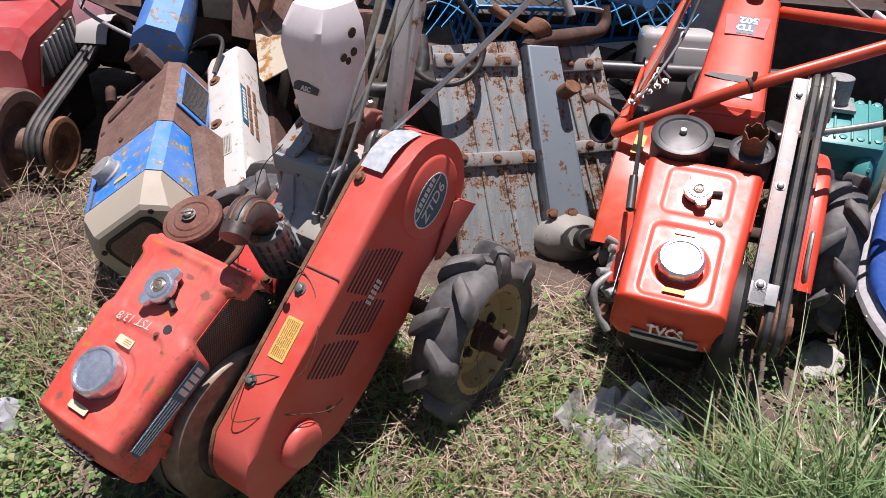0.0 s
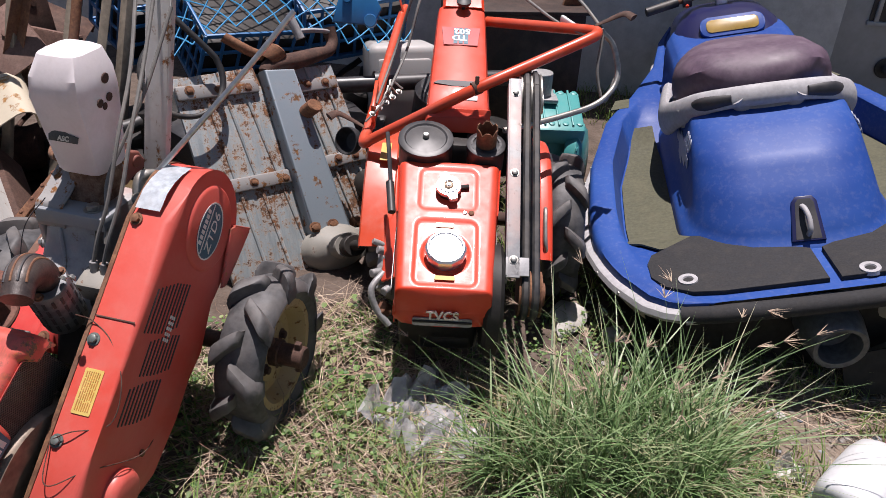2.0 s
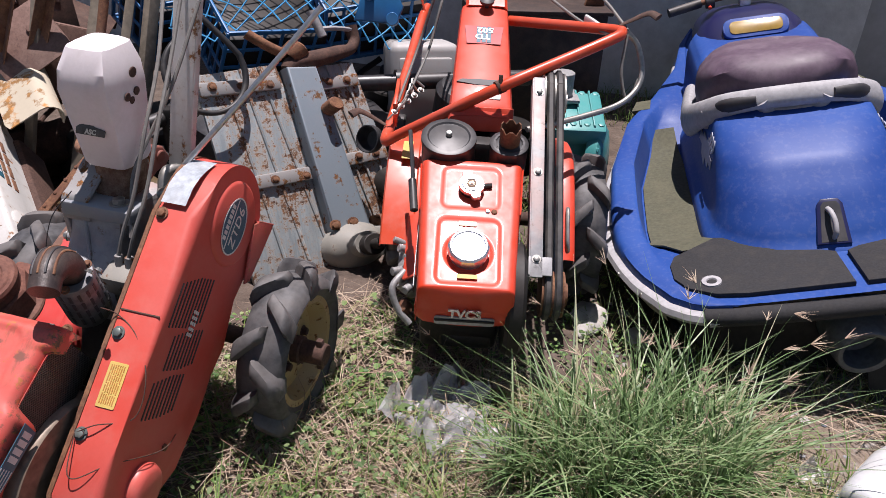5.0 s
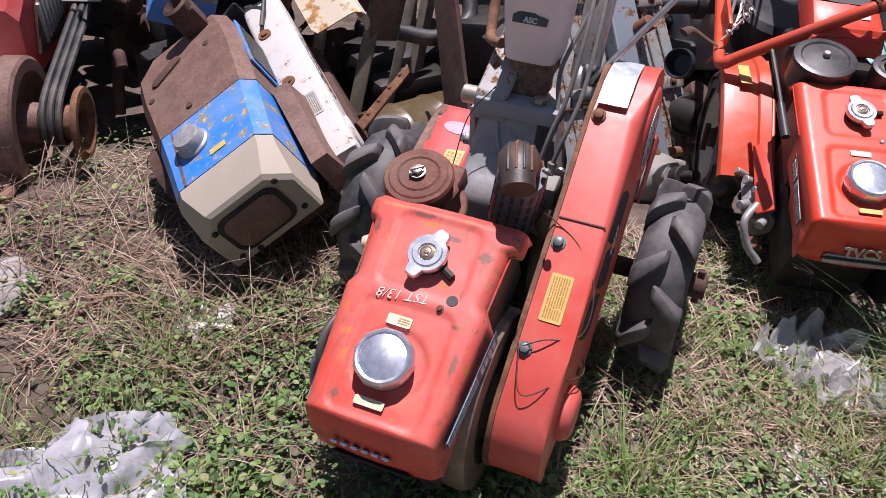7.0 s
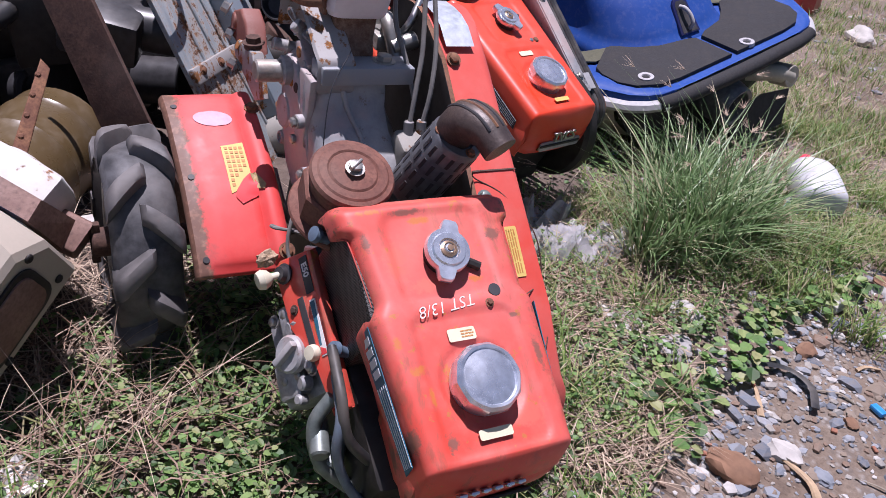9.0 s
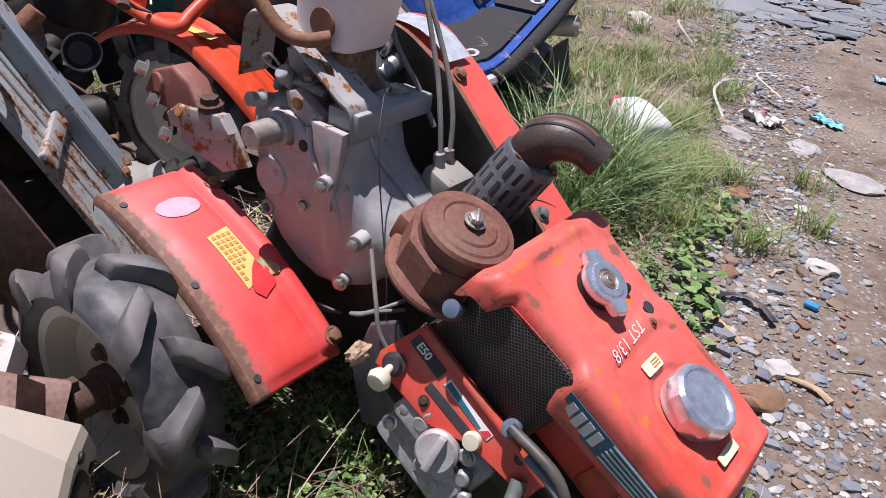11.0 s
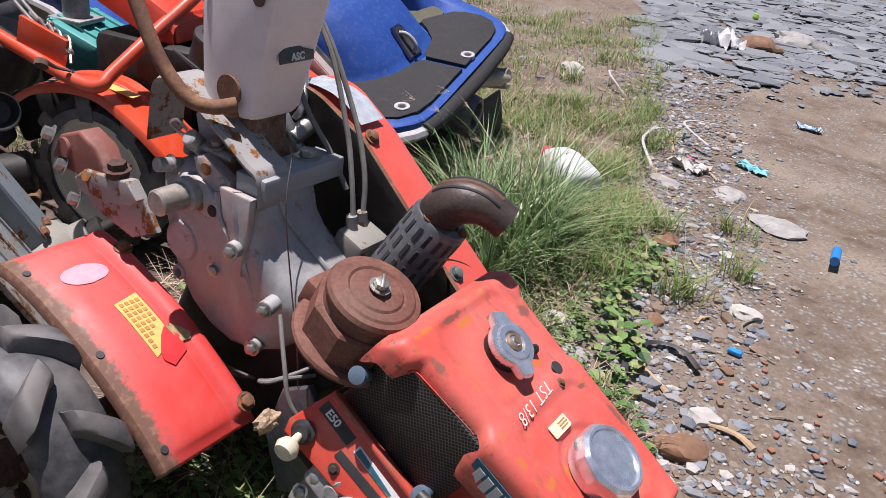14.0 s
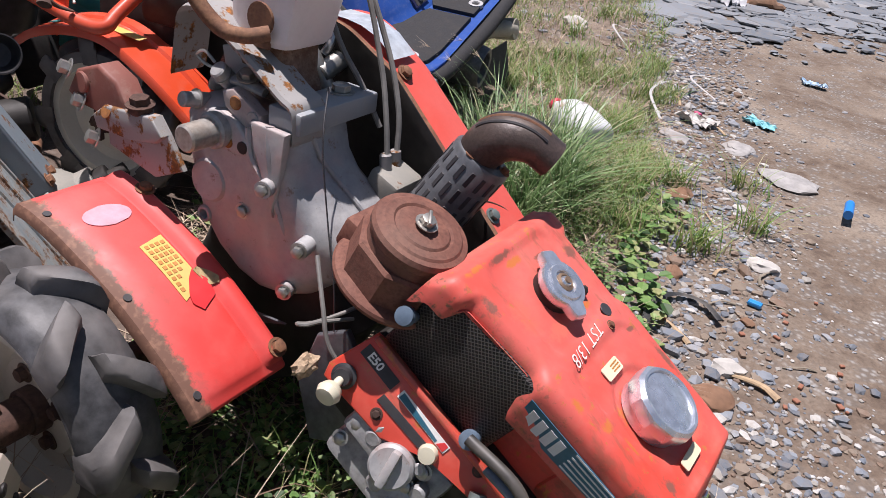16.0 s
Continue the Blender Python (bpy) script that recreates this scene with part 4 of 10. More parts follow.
    for k in range(7):
        bm = bm_new()
        box(bm, (0.0085, 0.013, 0.0008), pose(-0.036 + 0.012 * k, 0.029, 0.0015))
        part("print_bar", bm, M_WHITEINK, badge)
    # louvres: three banks of slots on the outer face
    for (y0, z0, count, length) in ((0.085, 0.470, 10, 0.110), (0.035, 0.385, 9, 0.085), (-0.052, 0.330, 9, 0.088)):
        for k in range(count):
            off = (k - (count - 1) / 2) * 0.0125
            bm = bm_new()
            box(bm, (length * (1 - 0.03 * abs(k - count / 2)), 0.0055, 0.002), None, 0.0012, 2)
            mm = Matrix(((0, 0, 1, 0.2005), (0.743, 0.669, 0, y0 + off * 0.95), (0.669, -0.743, 0, z0 - off * 0.52), (0, 0, 0, 1)))
            part("louvre", bm, M_INK, cover, "", mm)
    bm = bm_new()
    for k in range(5):
        for j in range(3):
            box(bm, (0.007, 0.0055, 0.001), pose(-0.024 + 0.012 * k, -0.008 + 0.008 * j, 0))
    part("printed_bars", bm, M_WHITEINK, cover, "white printed lettering", Matrix(((0, 0, 1, 0.2022), (0.743, 0.669, 0, 0.075), (0.669, -0.743, 0, 0.425), (0, 0, 0, 1))))
    TOP = lambda y, z, x=0.15, lift=0.0015: Matrix(((0, 1, 0, x), (0.743, 0, -0.669, y - 0.669 * lift), (0.669, 0, 0.743, z + 0.743 * lift), (0, 0, 0, 1)))
    lab = sticker(cover, TOP(-0.125, 0.4035, 0.148, 0.0006), 0.088, 0.040, M_YELLOW, "yellow instruction sticker")
    bars(lab, pose(0, 0, 0), 0.078, 0.032, 7, M_PRINT, seed=5)
    # silver label bent over the top
    bm = bm_new()
    rows = []
    for (y, z) in [(0.150, 0.6575), (0.185, 0.6825), (0.215, 0.6925), (0.245, 0.6960), (0.282, 0.6955)]:
        rows.append([(x, y, z) for x in (0.112, 0.13, 0.15, 0.168)])
    loft(bm, rows, closed=False)
    part("silver_label", bm, M_FOIL, cover, "worn silver foil label")
    for y, z in ((-0.052, 0.470), (-0.200, 0.339), (0.135, 0.640)):
        bm = bm_new()
        hexbolt(bm, (0.122, y, z), (0, -0.669, 0.743), 0.009, 0.008)
        part("bolt", bm, M_RUST if y > 0 else M_DARKZINC, cover, "cover bolt")
    bm = bm_new()
    hexbolt(bm, (0.198, -0.075, 0.215), (1, 0, 0), 0.008, 0.007)
    part("bolt", bm, M_RUST, cover)
    bm = bm_new()
    tube(bm, [(0.116, -0.205, 0.345), (0.15, -0.19, 0.36), (0.205, -0.15, 0.36), (0.206, -0.1, 0.42), (0.16, -0.05, 0.47), (0.11, -0.03, 0.495), (0.09, -0.05, 0.52)], 0.0012, 6)
    tube(bm, [(0.11, -0.2, 0.345), (0.14, -0.27, 0.30), (0.19, -0.22, 0.30), (0.215, -0.1, 0.235), (0.19, 0.0, 0.2)], 0.0012, 6)
    part("tie_wire", bm, M_RUSTDARK, cover, "thin rusty tie wire")
    bm = bm_new()
    box(bm, (0.0855, 0.0025, 0.002), TOP(-0.018, 0.502, 0.152, -0.0005) @ pose(0, 0, 0, 0, 0, 90))
    part("seam", bm, M_RUSTDARK, cover, "dark seam")
    # wheels and mudguards
    AX = lambda x, sgn: Matrix(((0, 0, sgn, x), (1, 0, 0, 0.328), (0, sgn, 0, 0.206), (0, 0, 0, 1)))
    wheel(T, AX(0.295, 1), 0.218, 0.132, 0.118, M_RIM, 0.045)
    wheel(T, AX(-0.385, -1), 0.218, 0.132, 0.118, M_RIMWHITE, 0.03, flip=-1)
    arc = spline([(0, 0.458, 0.441), (0, 0.430, 0.439), (0, 0.38, 0.427), (0, 0.33, 0.408), (0, 0.264, 0.379), (0, 0.20, 0.341), (0, 0.135, 0.293), (0, 0.105, 0.262)], 6)
    X0, X1 = -0.318, -0.140
    cols = [X0, X0 + 0.001, X0 + 0.006, X0 + 0.020, X0 + 0.028, X0 + 0.034, X0 + 0.06, X0 + 0.09, X0 + 0.115, X0 + 0.127, X0 + 0.131, X0 + 0.135, X0 + 0.141, X0 + 0.149, X0 + 0.160, X0 + 0.168, X0 + 0.174, X0 + 0.178]
    rise = [-0.016, -0.006, 0.0, 0.0, 0.001, 0.0045, 0.0055, 0.0060, 0.0055, 0.005, 0.0025, 0.005, 0.011, 0.014, 0.0135, 0.008, -0.006, -0.030]

    def guard_at(u, k, off=0.0):
        """A point of the guard: u runs from the top end (0) to the low end (1), k is the column."""
        i = min(len(arc) - 1, max(0, int(round(u * (len(arc) - 1)))))
        p, d = arc[i], (arc[min(i + 1, len(arc) - 1)] - arc[max(i - 1, 0)]).normalized()
        n = Vector((0, -d.z, d.y)) * (-1 if d.y < 0 else 1)
        n = n if n.z > 0 else -n
        ends = min(smooth01((u - 0.04) / 0.05), smooth01((0.985 - u) / 0.05))
        lift = rise[k] if k in (0, 1, 2) or k > 15 else rise[k] * ends
        return Vector((cols[k], p.y, p.z)) + n * (lift + off), n, d
    bm = bm_new()
    rows = [[guard_at(i / (len(arc) - 1), k)[0] for k in range(len(cols))] for i in range(len(arc))]
    for i, sgn in ((0, -1), (len(arc) - 1, 1)):
        nn, dd = guard_at(i / (len(arc) - 1), 8)[1:]
        edge = rows[0] if i == 0 else rows[-1]
        for a, b in ((0.0035, -0.0015), (0.0055, -0.005), (0.006, -0.012)):
            row = [q + dd * sgn * a + nn * b for q in edge]
            rows = [row] + rows if i == 0 else rows + [row]
    loft(bm, rows, closed=False)
    shell(bm, 0.0018)
    g = part("mudguard", bm, M_GUARD, T, "red mudguard with a torn yellow sticker", None, smooth=40)

    def bent(name, u0, x, outline, off, mat, label):
        """A thin piece laid on the bent guard: outline as (across, down the slope) in metres from the point (u0, x)."""
        lengths = np.cumsum([0] + [(q - p).length for p, q in zip(arc, arc[1:])])

        def place(a, d):
            l = u0 * lengths[-1] + d
            i = min(len(arc) - 2, max(0, int(np.searchsorted(lengths, l)) - 1))
            f = (l - lengths[i]) / (lengths[i + 1] - lengths[i])
            p, t = arc[i].lerp(arc[i + 1], f), (arc[i + 1] - arc[i]).normalized()
            nn = Vector((0, -t.z, t.y))
            nn = nn if nn.z > 0 else -nn
            return Vector((x + a, p.y, p.z)) + nn * (float(np.interp(x + a, cols, rise)) + off)
        ds = sorted({d for _, d in outline})
        ds = list(np.linspace(ds[0], ds[-1], 17))
        n = len(outline)
        rows = []
        for d in ds:
            xs = []
            for (a0, d0), (a1, d1) in zip(outline, outline[1:] + outline[:1]):
                if d0 != d1 and min(d0, d1) - 1e-9 <= d <= max(d0, d1) + 1e-9:
                    xs.append(a0 + (a1 - a0) * (d - d0) / (d1 - d0))
            rows.append([place(min(xs) + (max(xs) - min(xs)) * f, d) for f in (0, 0.33, 0.67, 1)])
        return part(name, shell(loft(bm_new(), rows, closed=False), 0.0008), mat, g, label)
    bent("sticker", 0.50, -0.214, [(-0.021, -0.048), (0.021, -0.052), (0.022, 0.020), (0.004, 0.048), (-0.020, 0.058)], 0.0014, M_YELLOW, "torn yellow instruction sticker")
    for k in range(9):
        for j in range(4):
            if k * 0.010 - 0.042 < 0.040 - 0.012 * j:
                bent("print_bar", 0.50, -0.214, [(-0.016 + 0.009 * j, -0.042 + 0.010 * k), (-0.010 + 0.009 * j, -0.042 + 0.010 * k), (-0.010 + 0.009 * j, -0.036 + 0.010 * k), (-0.016 + 0.009 * j, -0.036 + 0.010 * k)], 0.0022, M_PRINT, "")
    bent("torn_patch", 0.50, -0.214, [(-0.010, 0.052), (0.006, 0.030), (0.020, 0.018), (0.032, 0.040), (0.028, 0.066), (-0.004, 0.080), (-0.014, 0.066)], 0.0024, M_REDBRIGHT, "bright red patch under the torn sticker")
    bent("torn_flap", 0.50, -0.214, [(0.020, 0.020), (0.030, 0.018), (0.043, 0.048), (0.038, 0.056), (0.026, 0.050)], 0.0032, M_STICKERDIRTY, "dirty curled sticker remnant")
    oval = [(0.036 * math.cos(a) , 0.020 * math.sin(a) + 0.003 * math.cos(a)) for a in [2 * math.pi * k / 20 for k in range(20)]]
    bent("oval_sticker", 0.215, -0.235, oval, 0.0014, M_PINKSTICKER, "faded pink oval sticker")
    for u, x in ((0.26, -0.152), (0.895, -0.152)):
        bm = bm_new()
        p, n, d = guard_at(u, 14)
        hexbolt(bm, p, n, 0.010, 0.008)
        part("bolt", bm, M_RUST, g, "rusty mudguard bolt")
    for u in (0.19, 0.60, 0.90):
        bm = bm_new()
        p, n, d = guard_at(u, 3)
        cyl(bm, 0.006, 0.0015, frame_to(p + n * 0.0004, n), 12, 0.0003)
        part("hole", bm, M_INK, g)
    bm = bm_new()
    prism(bm, [(0.345, 0.522), (0.372, 0.516), (0.433, 0.477), (0.425, 0.468), (0.360, 0.430), (0.300, 0.395), (0.280, 0.400)], 0.206, 0.212, SIDE, 0.002)
    box(bm, (0.022, 0.080, 0.004), pose(0.201, 0.402, 0.497, -32), 0.001)
    part("far_guard_flange", bm, M_RED, T, "red bent edge of the far mudguard")
    bm = bm_new()
    tube(bm, [(-0.38, 0.328, 0.206), (0.29, 0.328, 0.206)], 0.022, 14, smooth=False)
    part("axle", bm, M_RUSTDARK, T, "rusty axle tube")
    # gearbox casting
    def sect(z, x0, x1, y0, y1, r=0.02):
        return [(a, b, z) for a, b in rounded(x1 - x0, y1 - y0, r, 4, (x0 + x1) / 2, (y0 + y1) / 2)]
    bm = bm_new()
    loft(bm, [sect(0.10, -0.07, 0.03, 0.24, 0.40), sect(0.20, -0.075, 0.04, 0.10, 0.41), sect(0.30, -0.080, 0.045, 0.04, 0.38, 0.03), sect(0.40, -0.085, 0.04, 0.08, 0.33, 0.03)])
    part("lower_case", bm, M_DARK, T, "oily dark lower gear case", smooth=30)
    side = [(0.350, 0.520), (0.338, 0.470), (0.326, 0.436), (0.308, 0.400), (0.280, 0.366), (0.240, 0.340), (0.195, 0.328), (0.150, 0.334), (0.105, 0.356), (0.060, 0.396), (0.045, 0.430), (0.052, 0.462), (0.078, 0.490), (0.110, 0.520), (0.134, 0.555), (0.146, 0.600), (0.230, 0.602), (0.318, 0.602), (0.352, 0.575)]
    cy, cz = 0.21, 0.47
    bm = bm_new()
    rows = []
    for x, f in ((-0.124, 0.60), (-0.123, 0.74), (-0.119, 0.84), (-0.110, 0.93), (-0.097, 0.985), (-0.080, 1.0), (-0.02, 0.99), (0.030, 0.97), (0.042, 0.93)):
        rows.append([(x if x < 0 else x - 0.036 * smooth01((z - 0.42) / 0.12), cy + (y - cy) * f, min(cz + (z - cz) * f, 0.600 - (0 if f > 0.9 else 0.01))) for y, z in side])
    loft(bm, rows)
    gear = part("gearbox", bm, M_CAST, T, "dusty grey cast gearbox housing with pinkish stains", smooth=45)
    X = lambda p, d=(-1, -0.05, 0.05): frame_to(p, d)
    # ribs on the front wall and web under the beam
    for pts, r in ((((-0.078, 0.147, 0.60), (-0.066, 0.131, 0.555), (-0.050, 0.108, 0.52), (-0.040, 0.076, 0.49), (-0.030, 0.050, 0.46)), 0.0045), (((-0.122, 0.175, 0.60), (-0.126, 0.170, 0.56), (-0.122, 0.160, 0.50), (-0.118, 0.140, 0.45)), 0.007), (((-0.120, 0.215, 0.585), (-0.124, 0.205, 0.545), (-0.123, 0.178, 0.515)), 0.006)):
        bm = bm_new()
        tube(bm, pts, r, 8)
        part("rib", bm, M_CAST, gear)
    bm = bm_new()
    prism(bm, [(0.138, 0.600), (0.205, 0.600), (0.196, 0.555), (0.172, 0.520), (0.160, 0.470), (0.150, 0.520)], -0.130, -0.118, SIDE, 0.004)
    part("web", bm, M_CAST, gear)
    for y, z, l, r in ((0.171, 0.516, 0.034, 0.0125), (0.099, 0.454, 0.040, 0.0125), (0.133, 0.366, 0.022, 0.012), (0.221, 0.458, 0.012, 0.010)):
        bm = bm_new()
        cyl(bm, r, l, X((-0.112, y, z), (-1, -0.25, 0.05)), 18, 0.003)
        b = part("bolt_boss", bm, M_CAST, gear)
        bm = bm_new()
        hexbolt(bm, Vector((-0.112, y, z)) + Vector((-1, -0.25, 0.05)).normalized() * l, (-1, -0.25, 0.05), 0.0085, 0.008)
        part("bolt", bm, M_ZINC, b, "zinc bolt")
    bm = bm_new()
    cyl(bm, 0.033, 0.012, X((-0.117, 0.287, 0.482)), 36, 0.004)
    part("round_boss", bm, M_CAST, gear)
    bm = bm_new()
    lathe(bm, [(0.013, 0), (0.013, 0.018), (0.0115, 0.020), (0.008, 0.020), (0.007, 0.004), (0, 0.004)], X((-0.108, 0.296, 0.424)), 22)
    part("hole_boss", bm, M_CAST, gear)
    bm = bm_new()
    loft(bm, [[(x, y + 0.03 * k, z - 0.012 * k) for x, y, z in ((-0.130, 0.30, 0.355), (-0.128, 0.25, 0.318), (-0.126, 0.19, 0.300), (-0.124, 0.13, 0.305))] for k in (0, 1, 2)], closed=False)
    shell(bm, 0.004)
    part("guard_strip", bm, M_MUFFLER, gear, "dark bent guard strip")
    # diamond flange of the shaft with rusty studs
    bm = bm_new()
    prism(bm, [(0.300, 0.572), (0.285, 0.592), (0.258, 0.597), (0.232, 0.588), (0.205, 0.566), (0.204, 0.548), (0.222, 0.541), (0.262, 0.540), (0.288, 0.549)], -0.128, -0.108, SIDE, 0.004)
    fl = part("shaft_flange", bm, M_CAST, gear, "diamond-shaped cast flange")
    for y, z, m in ((0.246, 0.556, M_RUSTORANGE), (0.218, 0.556, M_DARK)):
        bm = bm_new()
        cyl(bm, 0.009, 0.003, X((-0.1275, y, z)), 16, 0.001)
        part("stud_hole", bm, m, fl)
    bm = bm_new()
    prism(bm, [(0.262, 0.600), (0.268, 0.622), (0.246, 0.632), (0.222, 0.618), (0.196, 0.606), (0.192, 0.586), (0.204, 0.574), (0.226, 0.585)], -0.120, -0.098, SIDE, 0.004)
    f2 = part("upper_flange", bm, M_CAST, gear)
    for y, z, m in ((0.240, 0.612, M_RUSTORANGE), (0.208, 0.599, M_ALU)):
        bm = bm_new()
        cyl(bm, 0.010, 0.003, X((-0.1195, y, z)), 16, 0.001)
        part("stud_hole", bm, m, f2)
    bm = bm_new()
    cyl(bm, 0.0195, 0.075, frame_to((-0.115, 0.264, 0.569), (-1, 0, 0)), 28, 0.003)
    part("shaft", bm, M_SHAFT, gear, "bare steel shaft end")
    bm = bm_new()
    cyl(bm, 0.026, 0.018, frame_to((-0.126, 0.264, 0.569), (-1, 0, 0)), 28, 0.003)
    part("shaft_seal", bm, M_ALU, gear)
    # selector levers and pins on top of the case
    bm = bm_new()
    tube(bm, [(-0.07, 0.33, 0.60), (-0.09, 0.30, 0.625), (-0.10, 0.25, 0.635), (-0.09, 0.215, 0.628)], 0.012, 10, flat=0.6)
    cyl(bm, 0.013, 0.05, frame_to((-0.085, 0.27, 0.615), (-0.6, 0.1, 0.6)), 16)
    cyl(bm, 0.011, 0.045, frame_to((-0.10, 0.315, 0.59), (-1, 0.1, 0.2)), 16)
    part("selector_lever", bm, M_ALU, gear, "cast selector lever")
    for p, d in (((-0.118, 0.318, 0.594), (-1, 0.1, 0.2)), ((-0.110, 0.275, 0.640), (-0.7, 0.1, 0.6)), ((-0.100, 0.240, 0.645), (-0.3, -0.2, 0.9))):
        bm = bm_new()
        hexbolt(bm, p, d, 0.010, 0.009)
        part("bolt", bm, M_ZINC, gear, "zinc bolt")
    bm = bm_new()
    tube(bm, [(-0.115, 0.285, 0.655), (-0.12, 0.30, 0.668), (-0.122, 0.312, 0.660), (-0.118, 0.30, 0.650), (-0.112, 0.285, 0.645)], 0.0022, 6)
    part("split_pin", bm, M_ZINC, gear, "bent split pin")
    bm = bm_new()
    prism(bm, [(0.30, 0.60), (0.315, 0.665), (0.30, 0.67), (0.24, 0.64), (0.25, 0.62)], -0.074, -0.066, SIDE, 0.002)
    part("selector_plate", bm, M_GREYPAINT, gear)
    # cross beam with two large bolts
    bm = bm_new()
    box(bm, (0.166, 0.058, 0.031), pose(-0.034, 0.156, 0.6115), 0.004)
    beam = part("cross_beam", bm, M_BEAM, T, "grey steel cross beam")
    for x in (-0.088, 0.003):
        bm = bm_new()
        hexbolt(bm, (x, 0.160, 0.627), (0, 0, 1), 0.0135, 0.011)
        part("bolt", bm, M_ZINC, beam, "large zinc bolt")
    # rusty seat of the lever housing and the thick bent strap beside it
    bm = bm_new()
    rows = []
    for z, x0, x1, y0, y1, r in ((0.612, -0.072, -0.006, 0.180, 0.285, 0.008), (0.632, -0.072, -0.006, 0.184, 0.285, 0.008), (0.650, -0.074, -0.004, 0.194, 0.285, 0.010), (0.702, -0.080, 0.002, 0.200, 0.288, 0.010)):
        rows.append([(a, b, z) for a, b in rounded(x1 - x0, y1 - y0, r, 3, (x0 + x1) / 2, (y0 + y1) / 2)])
    loft(bm, rows)
    part("lever_seat", bm, M_RUSTSEAT, T, "heavily rusted steel seat")
    bm = bm_new()
    line = [(0.136, 0.585), (0.140, 0.628), (0.165, 0.642), (0.213, 0.672), (0.250, 0.692), (0.295, 0.716), (0.328, 0.722), (0.350, 0.708), (0.358, 0.67), (0.366, 0.622)]
    rows = []
    for q in spline([(0, y, z) for y, z in line], 4):
        rows.append([(-0.122, q.y, q.z), (-0.118, q.y - 0.002, q.z + 0.004), (-0.060, q.y - 0.002, q.z + 0.004), (-0.056, q.y, q.z), (-0.060, q.y + 0.004, q.z - 0.006), (-0.118, q.y + 0.004, q.z - 0.006)])
    loft(bm, rows)
    part("strap", bm, M_RUSTGREY, T, "thick bent steel strap with orange rust")
    # clutch linkage beside the case
    bm = bm_new()
    prism(bm, [(0.33, 0.545), (0.35, 0.568), (0.45, 0.556), (0.478, 0.535), (0.47, 0.515), (0.40, 0.520), (0.345, 0.530)], -0.172, -0.150, SIDE, 0.003)
    prism(bm, [(0.30, 0.50), (0.33, 0.545), (0.46, 0.52), (0.46, 0.49), (0.36, 0.47)], -0.160, -0.150, SIDE, 0.003)
    link = part("linkage_plate", bm, M_RUSTGREY, T, "grey and rust linkage plate")
    bm = bm_new()
    cyl(bm, 0.017, 0.014, frame_to((-0.160, 0.385, 0.562), (-0.1, 0, 1)), 20, 0.003)
    hexbolt(bm, (-0.160, 0.385, 0.574), (-0.1, 0, 1), 0.014, 0.012)
    part("pivot_bolt", bm, M_RUSTDARK, link, "dark rusty pivot bolt")
    bm = bm_new()
    cyl(bm, 0.010, 0.002, frame_to((-0.172, 0.445, 0.548), (-0.9, 0, 0.4)), 16, 0.0005)
    part("hole", bm, M_RUSTORANGE, link)
    bm = bm_new()
    prism(bm, [(0.40, 0.545), (0.43, 0.595), (0.47, 0.610), (0.52, 0.590), (0.545, 0.55), (0.52, 0.535), (0.48, 0.545), (0.455, 0.525)], -0.165, -0.125, SIDE, 0.006)
    cyl(bm, 0.016, 0.05, frame_to((-0.12, 0.50, 0.570), (-1, 0.1, 0.1)), 18)
    arm = part("release_arm", bm, M_REDRUST, T, "red-brown rusty release arm")
    for p in ((-0.172, 0.525, 0.590), (-0.168, 0.505, 0.545), (-0.168, 0.478, 0.495)):
        bm = bm_new()
        hexbolt(bm, p, (-0.8, 0.4, 0.4), 0.0105, 0.014)
        part("bolt", bm, M_ZINC, arm, "large zinc bolt")
    # lever housing cover
    bm = bm_new()
    rows = []
    for z, x0, x1, y0, y1, r in ((0.690, -0.086, 0.010, 0.188, 0.285, 0.018), (0.698, -0.090, 0.014, 0.182, 0.290, 0.020), (0.781, -0.093, 0.022, 0.163, 0.290, 0.022), (0.865, -0.095, 0.028, 0.143, 0.288, 0.024), (0.905, -0.092, 0.026, 0.148, 0.284, 0.024), (0.945, -0.082, 0.012, 0.172, 0.276, 0.022), (0.952, -0.070, 0.002, 0.186, 0.262, 0.016)):
        rows.append([(a, b, z) for a, b in rounded(x1 - x0, y1 - y0, r, 2, (x0 + x1) / 2, (y0 + y1) / 2)])
    loft(bm, rows)
    housing = part("lever_housing", bm, M_PINKISH, T, "chalky white sheet metal lever cover", smooth=24)
    bm = bm_new()
    prism(bm, [(-0.034, -0.011), (0.032, -0.011), (0.034, 0.002), (0.014, 0.006), (-0.004, 0.015), (-0.026, 0.008), (-0.034, 0.002)], 0, 0.003, None, 0.0008)
    plate = part("name_plate", bm, M_PLATE, housing, "dark name plate with silver letters", pose(-0.034, 0.1600, 0.785, 90 - 14.0))
    words(plate, pose(0.0, -0.004, 0.003), "ASC", 0.014, M_STEEL, "lettering", 0.1, 0.0006, 0.0006)
    for k, (y, z, r) in enumerate(((0.232, 0.892, 0.011), (0.205, 0.848, 0.009), (0.236, 0.852, 0.009), (0.222, 0.836, 0.008))):
        bm = bm_new()
        cyl(bm, r, 0.003, frame_to((0.0275 - 0.4 * max(0.0, 0.845 - z), y, z), (1, 0, -0.05)), 16, 0.0005)
        part("hole", bm, M_RUSTDARK, housing, "dark bolt hole")
    for (y, z, r) in ((0.17, 0.86, 0.010), (0.21, 0.89, 0.013), (0.27, 0.87, 0.008)):
        bm = bm_new()
        cyl(bm, r, 0.004, frame_to((-0.0940, y, z), (-1, 0, 0.0)), 16, 0.001)
        part("hole", bm, M_RUSTDARK, housing, "dark bolt hole")
    bm = bm_new()
